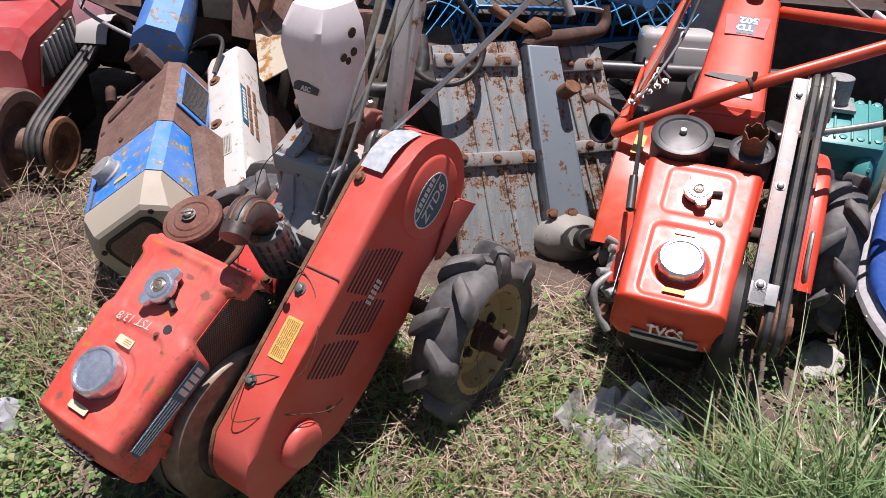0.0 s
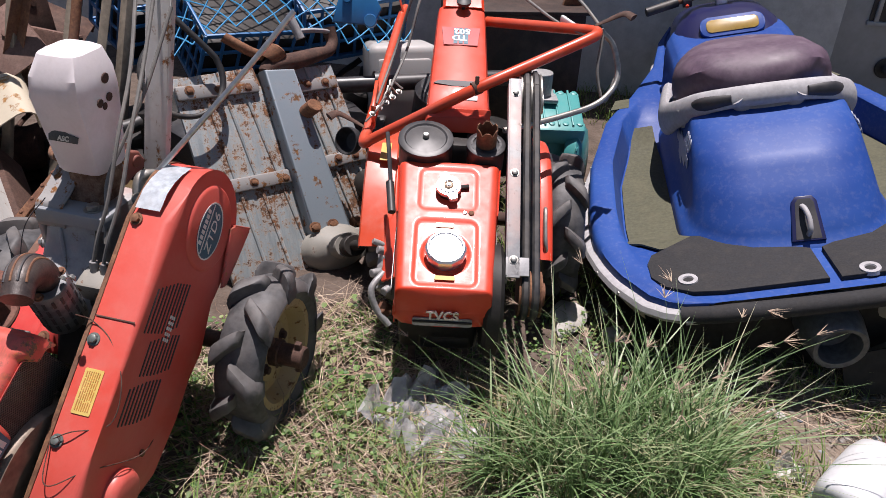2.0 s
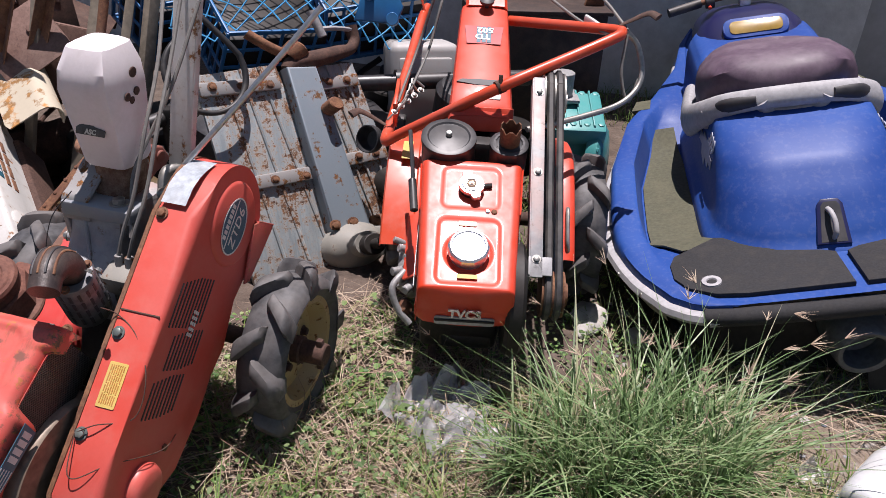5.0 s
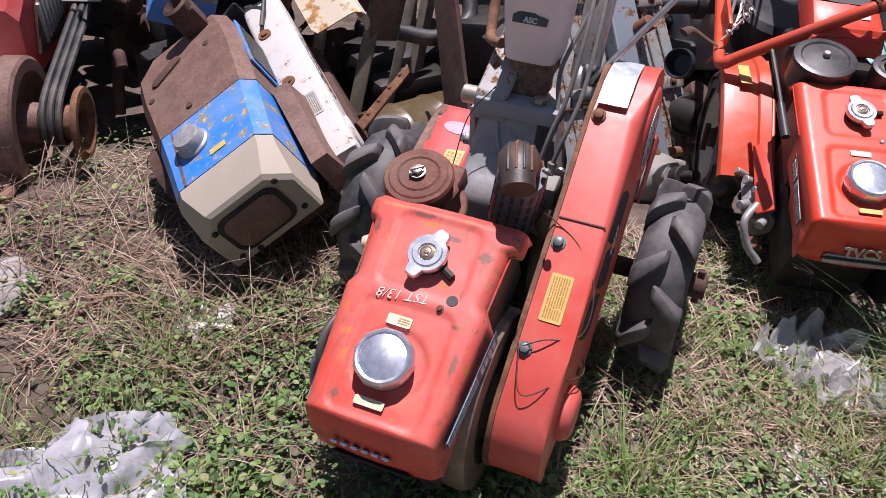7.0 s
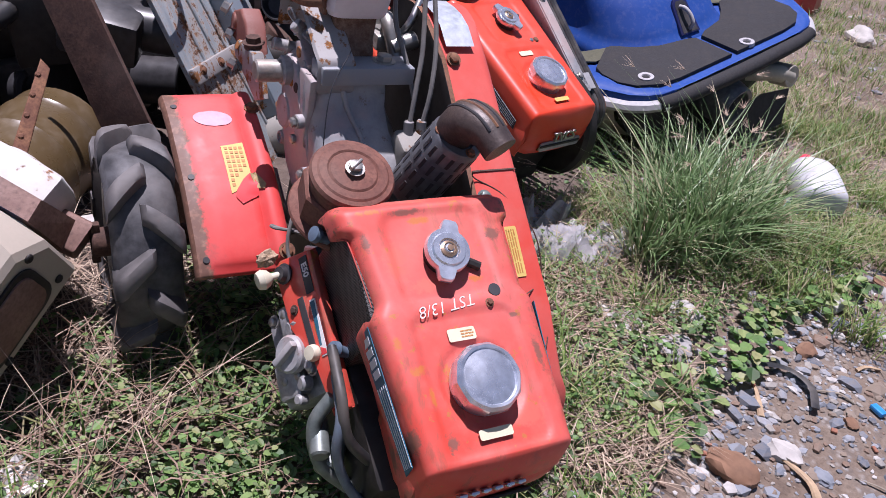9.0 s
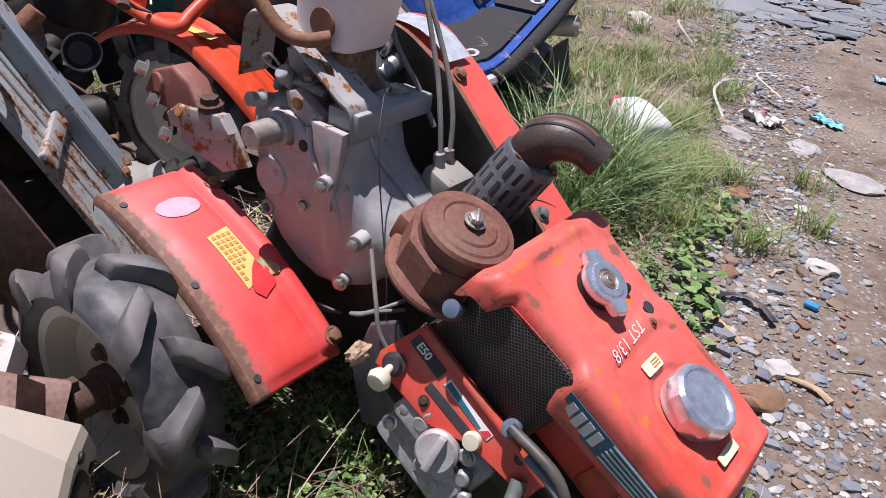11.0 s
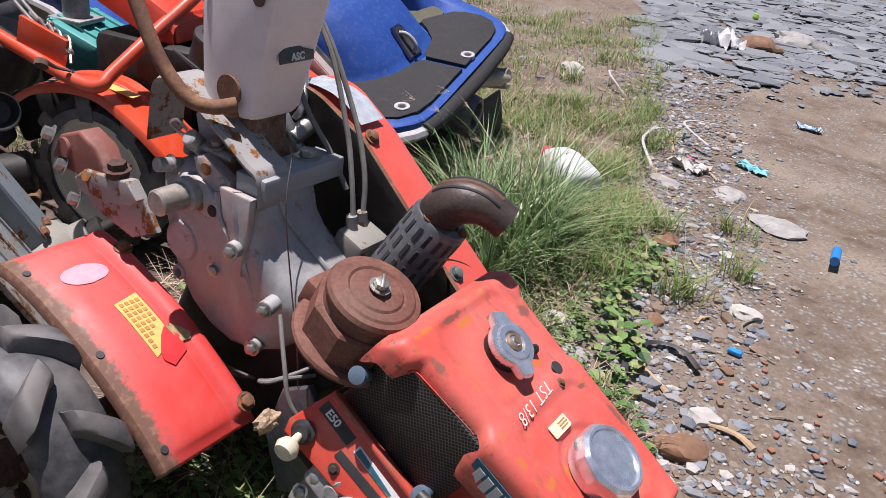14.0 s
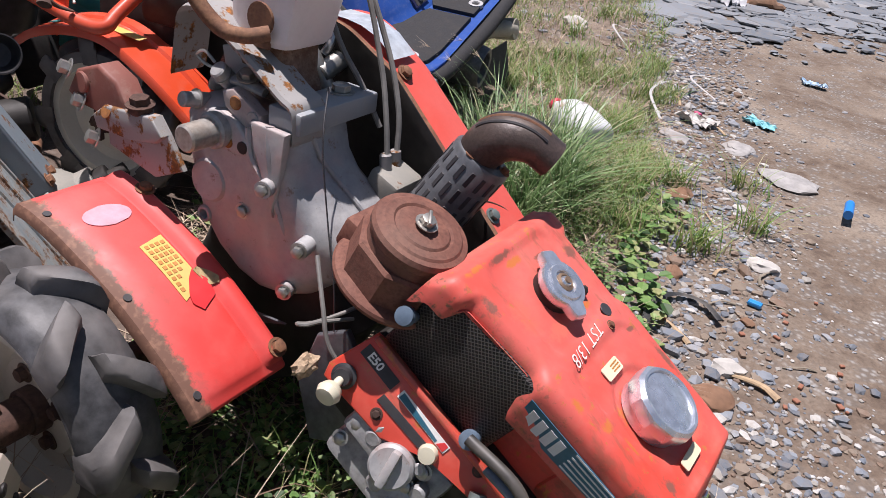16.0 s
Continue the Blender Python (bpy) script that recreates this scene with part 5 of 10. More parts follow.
    lathe(bm, [(0.022, 0.0), (0.022, 0.006), (0.0, 0.006)], frame_to((-0.0895, 0.225, 0.726), (-1, 0, 0)), 24)
    box(bm, (0.044, 0.03, 0.006), frame_to((-0.0895, 0.225, 0.710), (-1, 0, 0)) @ pose(0, 0, 0.002, 0, 0, 90))
    part("lever_notch", bm, M_RUST, housing, "rusty notch for the lever")
    bm = bm_new()
    tube(bm, [(-0.098, 0.205, 0.712), (-0.125, 0.225, 0.708), (-0.140, 0.26, 0.718), (-0.150, 0.31, 0.775), (-0.15, 0.38, 0.90), (-0.155, 0.45, 1.05)], 0.0105, 12)
    part("bent_lever", bm, M_RUST, T, "bent rusty lever rod")
    # steering column plate, lever rod and cables behind the housing
    bm = bm_new()
    prism(bm, [(-0.028, 0), (0.028, 0), (0.034, 0.55), (-0.034, 0.55)], 0, 0.02, pose(0.045, 0.34, 0.62, 76, 0, -4), 0.004)
    part("handle_post", bm, M_WHITE, T, "white post with rust patches")
    bm = bm_new()
    tube(bm, [(0.075, 0.255, 0.645), (0.085, 0.25, 0.665), (0.11, 0.27, 0.70), (0.245, 0.40, 0.88), (0.33, 0.48, 1.0)], 0.0065, 12)
    part("lever_rod", bm, M_STEEL, T, "bright bent steel rod")
    bm = bm_new()
    tube(bm, [(0.06, 0.23, 0.60), (0.05, 0.27, 0.66), (0.08, 0.33, 0.64)], 0.013, 10)
    cyl(bm, 0.016, 0.05, pose(0.05, 0.24, 0.62, 0, 70), 14)
    box(bm, (0.06, 0.08, 0.03), pose(0.06, 0.30, 0.62), 0.006)
    part("selector", bm, M_ZINC, T, "zinc selector parts")
    bm = bm_new()
    box(bm, (0.070, 0.055, 0.060), pose(0.045, 0.085, 0.492, 20), 0.008)
    jb = part("cable_box", bm, M_GREYRUST, T, "grey cable junction")
    for k in range(2):
        bm = bm_new()
        cyl(bm, 0.009, 0.028, pose(0.034 + 0.024 * k, 0.090, 0.518, -8), 14)
        part("cable_socket", bm, M_RUSTGREY, jb)
    runs = (((0.034, 0.090, 0.54), (0.045, 0.108, 0.60), (0.060, 0.138, 0.67), (0.066, 0.195, 0.79), (0.050, 0.29, 0.90), (0.01, 0.40, 1.02)),
            ((0.058, 0.090, 0.54), (0.072, 0.105, 0.60), (0.086, 0.145, 0.68), (0.085, 0.215, 0.80), (0.070, 0.31, 0.91), (0.05, 0.42, 1.05)),
            ((0.050, 0.12, 0.575), (0.040, 0.15, 0.63), (0.028, 0.19, 0.69), (0.045, 0.24, 0.76), (0.075, 0.30, 0.86), (0.09, 0.40, 1.0)))
    for run in runs:
        bm = bm_new()
        tube(bm, run, 0.0043, 8)
        part("control_cable", bm, M_CABLE, T, "grey control cable")
    # air cleaner
    A = frame_to((-0.137, -0.048, 0.462), (0, -0.40, 0.92))
    bm = bm_new()
    lathe(bm, [(0, 0), (0.062, 0), (0.078, 0.006), (0.080, 0.012), (0.078, 0.016), (0.070, 0.020), (0.0, 0.020)], A, 48)
    lathe(bm, [(0.070, 0.018), (0.070, 0.066), (0.066, 0.070), (0.0, 0.070)], A @ pose(0, 0, 0, 0, 0, 12), 8)
    lathe(bm, [(0.059, 0.066), (0.060, 0.084), (0.063, 0.088), (0.064, 0.096), (0.061, 0.102), (0.054, 0.103), (0.051, 0.1055), (0.040, 0.106), (0.037, 0.1035), (0.034, 0.106), (0.016, 0.107), (0, 0.109)], A, 48)
    box(bm, (0.07, 0.06, 0.05), A @ pose(0.02, 0.06, 0.02), 0.01)
    filt = part("air_cleaner", bm, M_RUSTRED, T, "rusty round air cleaner canister", smooth=30)
    bm = bm_new()
    cyl(bm, 0.005, 0.014, A @ pose(0, 0, 0.108), 12)
    hexbolt(bm, A @ Vector((0, 0, 0.112)), A.to_3x3() @ Vector((0, 0, 1)), 0.010, 0.009)
    box(bm, (0.026, 0.005, 0.008), A @ pose(0, 0, 0.121, 0, 0, 35), 0.002)
    part("wing_nut", bm, M_ZINC, filt, "zinc wing nut")
    # muffler
    B = frame_to((0.014, 0.007, 0.462), (0.20, -0.45, 0.87))
    bm = bm_new()
    lathe(bm, [(0, 0), (0.042, 0), (0.044, 0.004), (0.044, 0.146), (0.041, 0.150), (0.028, 0.151), (0.026, 0.146), (0, 0.146)], B, 40)
    muf = part("muffler", bm, M_MUFFLER, T, "dark grey slotted muffler guard")
    for j in range(4):
        for k in range(16):
            a = 2 * math.pi * k / 16
            p = B @ Vector((0.0442 * math.cos(a), 0.0442 * math.sin(a), 0.030 + 0.032 * j))
            d = B.to_3x3() @ Vector((math.cos(a), math.sin(a), 0))
            up = B.to_3x3() @ Vector((0, 0, 1))
            sd = up.cross(d)
            bm = bm_new()
            box(bm, (0.0065, 0.024, 0.0014), Matrix(((sd.x, up.x, d.x, p.x), (sd.y, up.y, d.y, p.y), (sd.z, up.z, d.z, p.z), (0, 0, 0, 1))), 0.0006, 1)
            part("slot", bm, M_INK, muf)
    bm = bm_new()
    path = [(0.038, -0.046, 0.578), (0.040, -0.064, 0.610), (0.042, -0.090, 0.630), (0.052, -0.122, 0.630), (0.064, -0.152, 0.612)]
    bow = lambda u: 0.031 + 0.006 * math.sin(math.pi * min(1.0, u * 1.2)) - 0.003 * u
    tube(bm, path, bow, 24, 6, flat=0.92)
    tip = part("exhaust_elbow", bm, M_ELBOW, muf, "dark brown exhaust deflector with slits")
    line = spline(path, 6)
    for k in range(4):
        off = -0.019 + 0.0127 * k
        q = []
        for i in range(8, 21):
            d = (line[i + 1] - line[i - 1]).normalized()
            sd = Vector((0, 0, 1)).cross(d).normalized()
            r = bow(i / (len(line) - 1))
            q.append(line[i] + sd * off + d.cross(sd) * (r * 0.92 * math.sqrt(1 - (off / r) ** 2) - 0.0006))
        bm = bm_new()
        tube(bm, q, 0.0026, 6, 2)
        part("slit", bm, M_RUST if k % 2 else M_INK, tip, "rust-edged slit")
    for k in range(3):
        a = k * 2.0 + 0.6
        bm = bm_new()
        hexbolt(bm, B @ Vector((0.035 * math.cos(a), 0.035 * math.sin(a), 0.150)), B.to_3x3() @ Vector((0, 0, 1)), 0.006)
        part("bolt", bm, M_RUST, muf)
    for p, d in (((0.030, -0.020, 0.160), (0.4, 0.7, 0.2)), ((0.048, -0.028, 0.176), (0.5, 0.8, 0.1))):
        bm = bm_new()
        hexbolt(bm, B @ (Vector(p) + Vector(d) * 0.02), B.to_3x3() @ Vector(d), 0.006)
        part("bolt", bm, M_ZINC, tip)
    # looped wire and tangle by the air cleaner
    bm = bm_new()
    tube(bm, [(-0.06, -0.02, 0.42), (-0.13, 0.0, 0.40), (-0.19, 0.02, 0.395), (-0.215, 0.03, 0.40), (-0.215, 0.015, 0.405), (-0.19, 0.01, 0.40), (-0.15, -0.01, 0.395)], 0.0028, 8)
    tube(bm, [(-0.16, 0.05, 0.47), (-0.19, 0.01, 0.42), (-0.20, -0.01, 0.38), (-0.195, -0.04, 0.34), (-0.205, -0.08, 0.30)], 0.0032, 8)
    part("wire", bm, M_CABLE, T, "grey bent wires")
    bm = bm_new()
    tube(bm, [(-0.075, 0.12, 0.66), (-0.115, 0.09, 0.60), (-0.13, 0.06, 0.5), (-0.145, 0.03, 0.42), (-0.15, 0.02, 0.36)], 0.0011, 6)
    part("thin_wire", bm, M_INK, T, "thin black wire")
    bm = bm_new()
    prism(bm, [(0.0, 0.37), (0.05, 0.34), (0.08, 0.25), (0.05, 0.15), (-0.02, 0.18), (-0.04, 0.31)], -0.150, -0.138, SIDE, 0.004)
    part("side_plate", bm, M_MUFFLER, T, "dull grey side plate")
    return T


tiller_one()


# ---- the bright orange-red tiller ----
def tiller_two():
    T = thing("power_tiller", "glossy orange-red walking tiller standing in the weeds", "tiller", pose(0.62, 1.75, 0, 0, 0, -23))
    H = pose(-0.012, 0.078, 0.535, 25.0)
    hood = bonnet(T, H, 0.405, 0.136, 0.120, M_REDDEEP, nose=0.115, cap_y=-0.300, rad_y=-0.100, skirt=0.10)
    fuel_cap(hood, pose(0, -0.300, -0.006), 0.053)
    radiator_cap(hood, pose(0, -0.100, -0.002, 0, 0, 20))
    s = sticker(hood, pose(-0.005, -0.213, 0.0015), 0.046, 0.015, M_CREAM, "cream warning sticker")
    sticker(hood, pose(0, -0.375, 0.0045), 0.050, 0.012, M_YELLOW, "pale yellow sticker")
    for x in (0.045, 0.062):
        bm = bm_new()
        cyl(bm, 0.006 if x < 0.05 else 0.008, 0.006, pose(x, -0.172, 0.001), 14)
        part("hood_screw", bm, M_STEEL if x < 0.05 else M_RUST, hood, "small screw")
    words(hood, pose(0.0, -0.4455, -0.058, 72), "TVCS", 0.034, M_STEEL, "lettering", 0, 0.003, 0.0012)
    bm = bm_new()
    prism(bm, rounded(0.15, 0.026, 0.008), 0, 0.004)
    part("nose_lens", bm, M_ALU, hood, "grey lens strip", pose(0, -0.4460, -0.086, 76))
    for sgn in (-1, 1):
        decal_strip(hood, Matrix(((0, 0, sgn, sgn * 0.1305), (1, 0, 0, -0.385), (0, 1, 0, -0.060), (0, 0, 0, 1))), 0.19, 0.034, 5, M_INK, M_SILVER)
    bm = bm_new()
    box(bm, (0.24, 0.20, 0.15), pose(0, -0.10, -0.095), 0.006)
    part("radiator_screen", bm, M_SCREEN, T, "black wire screen", H)
    bm = bm_new()
    box(bm, (0.21, 0.37, 0.16), pose(-0.01, -0.215, -0.245), 0.02)
    box(bm, (0.14, 0.18, 0.12), pose(0.0, -0.05, -0.34), 0.02)
    cyl(bm, 0.05, 0.14, pose(-0.06, -0.36, -0.28, 0, 90), 24, 0.006)
    part("engine_block", bm, M_DARK, T, "oily dark engine block", H)
    bm = bm_new()
    lathe(bm, [(0, 0), (0.14, 0), (0.15, 0.01), (0.15, 0.04), (0.135, 0.05), (0.07, 0.04), (0, 0.05)], Matrix(((0, 0, 1, 0.09), (1, 0, 0, -0.15), (0, 1, 0, 0.25), (0, 0, 0, 1))), 56)
    part("flywheel", bm, M_DARK, T, "dark iron flywheel")
    bm = bm_new()
    prism(bm, [(-0.16, 0.0), (-0.12, 0.0), (-0.04, 0.16), (-0.10, 0.20)], -0.10, -0.08, SIDE, 0.003)
    prism(bm, [(-0.16, 0.0), (-0.12, 0.0), (-0.04, 0.16), (-0.10, 0.20)], 0.05, 0.065, SIDE, 0.003)
    box(bm, (0.18, 0.06, 0.012), pose(-0.01, -0.14, 0.006), 0.003)
    part("front_stand", bm, M_RUSTDARK, T, "rusty front stand")
    # left flank: pump parts
    flank = H @ pose(-0.150, 0, -0.215, 0, -35, 0)
    bm = bm_new()
    box(bm, (0.05, 0.22, 0.010), pose(0, -0.14, 0), 0.004)
    part("control_panel", bm, M_REDDEEP, T, "", flank)
    bm = bm_new()
    box(bm, (0.08, 0.14, 0.08), pose(-0.03, -0.18, -0.06), 0.012)
    for k in range(6):
        cyl(bm, 0.009 + 0.003 * (k % 2), 0.04, pose(-0.05 + 0.02 * (k % 3), -0.10 - 0.03 * k, -0.03, 10 * k, -25), 12)
    tube(bm, [(-0.02, -0.22, 0.0), (-0.05, -0.27, 0.01), (-0.06, -0.31, -0.03), (-0.05, -0.34, -0.08)], 0.010, 10)
    part("fuel_pump", bm, M_ALU, T, "grey cast pump and pipes", flank)
    bm = bm_new()
    cyl(bm, 0.022, 0.03, pose(-0.055, -0.30, -0.07), 16)
    part("drain_cock", bm, M_RUST, T, "rusty drain cock", flank)
    # air cleaner and exhaust
    for (p, r, h, kind) in (((-0.080, 0.155, 0.500), 0.074, 0.085, "air_cleaner"), ((0.085, 0.150, 0.485), 0.052, 0.095, "muffler")):
        A = frame_to(p, (0, -0.30, 0.95))
        bm = bm_new()
        lathe(bm, [(0, 0), (r * 0.9, 0), (r, 0.006), (r, h - 0.016), (r * 1.03, h - 0.012), (r * 1.02, h - 0.002), (r * 0.93, h), (r * 0.8, h + 0.001), (r * 0.74, h - 0.003), (r * 0.25, h + 0.002), (0, h + 0.003)], A, 44)
        ob = part(kind, bm, M_BLACK, T, "matt black round air cleaner" if kind == "air_cleaner" else "black muffler with slots")
        if kind == "air_cleaner":
            bm = bm_new()
            cyl(bm, 0.009, 0.014, A @ pose(0, 0, h), 12)
            part("centre_nut", bm, M_ZINC, ob)
        else:
            bm = bm_new()
            for k in range(16):
                a = 2 * math.pi * k / 16
                box(bm, (0.006, 0.018, 0.002), frame_to(A @ Vector((0.039 * math.cos(a), 0.039 * math.sin(a), h + 0.0008)), A.to_3x3() @ Vector((0, 0, 1)), math.degrees(a)))
            tagged(part("slot_row", bm, M_INK, ob), kind="stuff")
            bm = bm_new()
            n = 18
            rows = []
            for z, f in ((0.0, 1.0), (0.03, 1.0), (0.045, 1.04)):
                rows.append([A @ Vector((0.028 * f * math.cos(2 * math.pi * k / n), 0.028 * f * math.sin(2 * math.pi * k / n), h + z + (0.012 if z > 0.04 and k % 3 else 0))) for k in range(n)])
            loft(bm, rows, caps=False)
            shell(bm, 0.003)
            part("exhaust_stub", bm, M_RUST, ob, "rusty jagged exhaust stub")
    # slanted guard plate, belts and pulleys on the right
    up = Vector((0, 0.80, 0.60))
    for (x0, x1, y0, z0, y1, z1, th, m, nm, lab) in ((0.146, 0.178, -0.205, 0.355, 0.270, 0.712, 0.006, M_CAST, "guard_plate", "grey sheet steel belt guard"),):
        bm = bm_new()
        d = Vector((0, y1 - y0, z1 - z0))
        L = d.length
        B = Matrix.Translation(((x0 + x1) / 2, (y0 + y1) / 2, (z0 + z1) / 2)) @ pose(0, 0, 0, math.degrees(math.atan2(d.z, d.y)))
        box(bm, (x1 - x0, L, th), B, 0.001)
        box(bm, (th, L, 0.05), B @ pose(-(x1 - x0) / 2, 0, -0.025), 0.001)
        box(bm, (0.06, 0.05, th), B @ pose(0.01, -L / 2 + 0.03, 0), 0.001)
        g = part(nm, bm, m, T, lab)
        for k in range(3):
            bm = bm_new()
            hexbolt(bm, B @ Vector((0, -L * 0.42 + L * 0.42 * k, th / 2)), B.to_3x3() @ Vector((0, 0, 1)), 0.008)
            part("guard_bolt", bm, M_ZINC, g)
    for k, x in enumerate((0.196, 0.222)):
        bm = bm_new()
        c0, c1, r0, r1 = Vector((x, -0.17, 0.285)), Vector((x, 0.32, 0.625)), 0.062, 0.085
        pts = []
        d = (c1 - c0).normalized()
        nrm = Vector((0, -d.z, d.y))
        for s, c, r in ((1, c1, r1), (-1, c0, r0)):
            for j in range(11):
                a = math.pi * j / 10
                pts.append(c + (nrm * math.cos(a) * s + d * math.sin(a) * s) * r)
        pts.append(pts[0])
        tube(bm, pts, 0.010, 6, smooth=False, flat=0.8)
        part("drive_belt", bm, M_BELT, T, "black rubber drive belt")
    for c, r, m, lab in (((-0.17, 0.285), 0.060, M_RUST, "rusty lower pulley"), ((0.32, 0.625), 0.083, M_ZINC, "grey upper pulley")):
        bm = bm_new()
        lathe(bm, [(0, -0.03), (r, -0.03), (r, -0.026), (r - 0.012, -0.015), (r, -0.002), (r, 0.002), (r - 0.012, 0.014), (r, 0.026), (r, 0.03), (r * 0.85, 0.03), (r * 0.8, 0.012), (0.03, 0.012), (0.03, 0.04), (0, 0.04)], Matrix(((0, 0, 1, 0.21), (1, 0, 0, c[0]), (0, 1, 0, c[1]), (0, 0, 0, 1))), 40)
        part("pulley", bm, m, T, lab)
    # mudguards, wheels
    arc = [(0.62, 0.375), (0.56, 0.412), (0.46, 0.438), (0.36, 0.435), (0.26, 0.385), (0.17, 0.320), (0.09, 0.250)]
    g = fender(T, arc, -0.265, -0.130, M_REDBAR, label="orange mudguard with stickers", lip=0.02)
    part("oval_sticker", prism(bm_new(), rounded(0.06, 0.026, 0.0125), 0, 0.0012), M_TEAL, g, "small green oval sticker", pose(-0.215, 0.52, 0.4305, -14))
    sticker(g, pose(-0.205, 0.345, 0.4370, 8), 0.03, 0.10, M_YELLOW, "yellow instruction sticker")
    bm = bm_new()
    prism(bm, [(0.44, 0.45), (0.26, 0.40), (0.10, 0.29), (-0.04, 0.20), (0.02, 0.13), (0.2, 0.18), (0.36, 0.28)], -0.135, -0.127, SIDE, 0.002)
    part("inner_guard", bm, M_REDBAR, g)
    g = fender(T, [(y - 0.06, z + 0.02) for y, z in arc], 0.295, 0.245, M_REDDEEP, lip=0.035)
    bm = bm_new()
    tube(bm, [(0.275, 0.05, 0.285), (0.27, 0.06, 0.32), (0.27, 0.13, 0.375), (0.275, 0.16, 0.36)], 0.006, 8)
    part("grip", bm, M_ZINC, g, "bent wire grip")
    AX = lambda x, sgn: Matrix(((0, 0, sgn, x), (1, 0, 0, 0.39 if sgn < 0 else 0.34), (0, sgn, 0, 0.218), (0, 0, 0, 1)))
    wheel(T, AX(0.345, 1), 0.228, 0.140, 0.115, M_RIM, 0.03)
    wheel(T, AX(-0.205, -1), 0.205, 0.140, 0.10, M_RIMWHITE, 0.005, flip=-1)
    bm = bm_new()
    tube(bm, [(-0.2, 0.36, 0.218), (0.34, 0.36, 0.218)], 0.022, 14, smooth=False)
    part("axle", bm, M_RUSTDARK, T)
    bm = bm_new()
    box(bm, (0.17, 0.30, 0.34), pose(-0.02, 0.36, 0.37), 0.03)
    box(bm, (0.20, 0.18, 0.10), pose(-0.02, 0.28, 0.49), 0.02)
    part("gearbox", bm, M_DARK, T, "oily dark gearbox")
    # sloping cowl in two pieces
    bm = bm_new()
    rows = []
    for y, z, hw, hh, lift in ((0.275, 0.585, 0.093, 0.045, 0), (0.30, 0.618, 0.092, 0.08, 0), (0.38, 0.655, 0.088, 0.10, 0), (0.68, 0.775, 0.078, 0.10, 0), (0.715, 0.790, 0.076, 0.10, 0)):
        rows.append([(-hw, y, z - hh), (-hw, y, z - 0.02), (-hw * 0.93, y, z - 0.005), (-hw * 0.8, y, z), (0, y, z + 0.004), (hw * 0.8, y, z), (hw * 0.93, y, z - 0.005), (hw, y, z - 0.02), (hw, y, z - hh)])
    loft(bm, rows, closed=False)
    shell(bm, 0.004)
    bm.faces.ensure_lookup_table()
    cowl = part("cowl", bm, M_REDDEEP, T, "orange-red sloping cowl with number panel", pose(0.005, 0, 0), smooth=30)
    bm = bm_new()
    box(bm, (0.18, 0.012, 0.07), pose(0.005, 0.282, 0.575, -18), 0.004)
    part("cowl_front", bm, M_REDDEEP, cowl)
    sl = math.degrees(math.atan2(0.12, 0.30))
    panel = part("number_panel", prism(bm_new(), [(-0.052, -0.045), (0.052, -0.045), (0.060, 0.04), (-0.060, 0.04)], 0, 0.001), M_REDOLD, cowl, "dark red number panel", pose(0, 0.575, 0.7382, sl))
    bm = bm_new()
    for k in range(3):
        box(bm, (0.012, 0.075 - 0.0 * k, 0.001), pose(-0.016 + 0.016 * k, -0.002, 0.0016))
    part("stripe_print", bm, M_DECALBLUE, panel, "dark blue striped print")
    words(panel, pose(-0.004, -0.012, 0.0022, 0, 0, 180), "TD", 0.034, M_WHITEINK, "lettering", 0, 0.0003, 0.0012)
    words(panel, pose(0.004, 0.020, 0.0022, 0, 0, 180), "502", 0.034, M_WHITEINK, "lettering", 0, 0.0003, 0.0012)
    bm = bm_new()
    prism(bm, [(-0.075, 0.0), (-0.02, -0.010), (0.03, -0.012), (0.085, -0.004), (0.08, 0.012), (0.0, 0.014), (-0.06, 0.012)], 0, 0.004)
    part("torn_gap", bm, M_INK, cowl, "dark torn gap", pose(0, 0.372, 0.6515, sl))
    sticker(cowl, pose(0.03, 0.318, 0.632, sl + 20), 0.05, 0.016, M_SILVER, "silver label", name="silver_label")
    bm = bm_new()
    rows = []
    for y, z, hw in ((0.705, 0.795, 0.068), (0.74, 0.815, 0.066), (0.98, 0.915, 0.060), (1.02, 0.92, 0.055)):
        rows.append([(-hw, y, z - 0.1), (-hw, y, z - 0.012), (-hw * 0.85, y, z), (hw * 0.85, y, z), (hw, y, z - 0.012), (hw, y, z - 0.1)])
    loft(bm, rows, closed=False)
    shell(bm, 0.004)
    rear = part("rear_cowl", bm, M_REDDEEP, cowl, "", pose(0.005, 0, 0), smooth=30)
    bm = bm_new()
    lathe(bm, [(0.006, 0), (0.008, 0.012), (0.022, 0.018), (0.024, 0.028), (0.012, 0.034), (0, 0.035)], frame_to((0.005, 0.70, 0.79), (0, -0.3, 1)), 18)
    part("wing_knob", bm, M_INK, cowl, "black plastic knob")
    # handlebar loop folded forward
    bm = bm_new()
    tube(bm, [(-0.200, 1.20, 0.655), (-0.216, 1.112, 0.631), (-0.245, 0.749, 0.541), (-0.267, 0.478, 0.474), (-0.276, 0.385, 0.458), (-0.268, 0.345, 0.462), (-0.235, 0.338, 0.486), (-0.12, 0.311, 0.563), (0.054, 0.274, 0.677), (0.25, 0.362, 0.748), (0.375, 0.415, 0.795), (0.40, 0.445, 0.803), (0.385, 0.475, 0.803), (0.24, 0.600, 0.775), (0.09, 0.730, 0.745)], 0.0165, 14, 6)
    bar = part("handlebar", bm, M_REDBAR, T, "orange-red tubular handlebar loop")
    bm = bm_new()
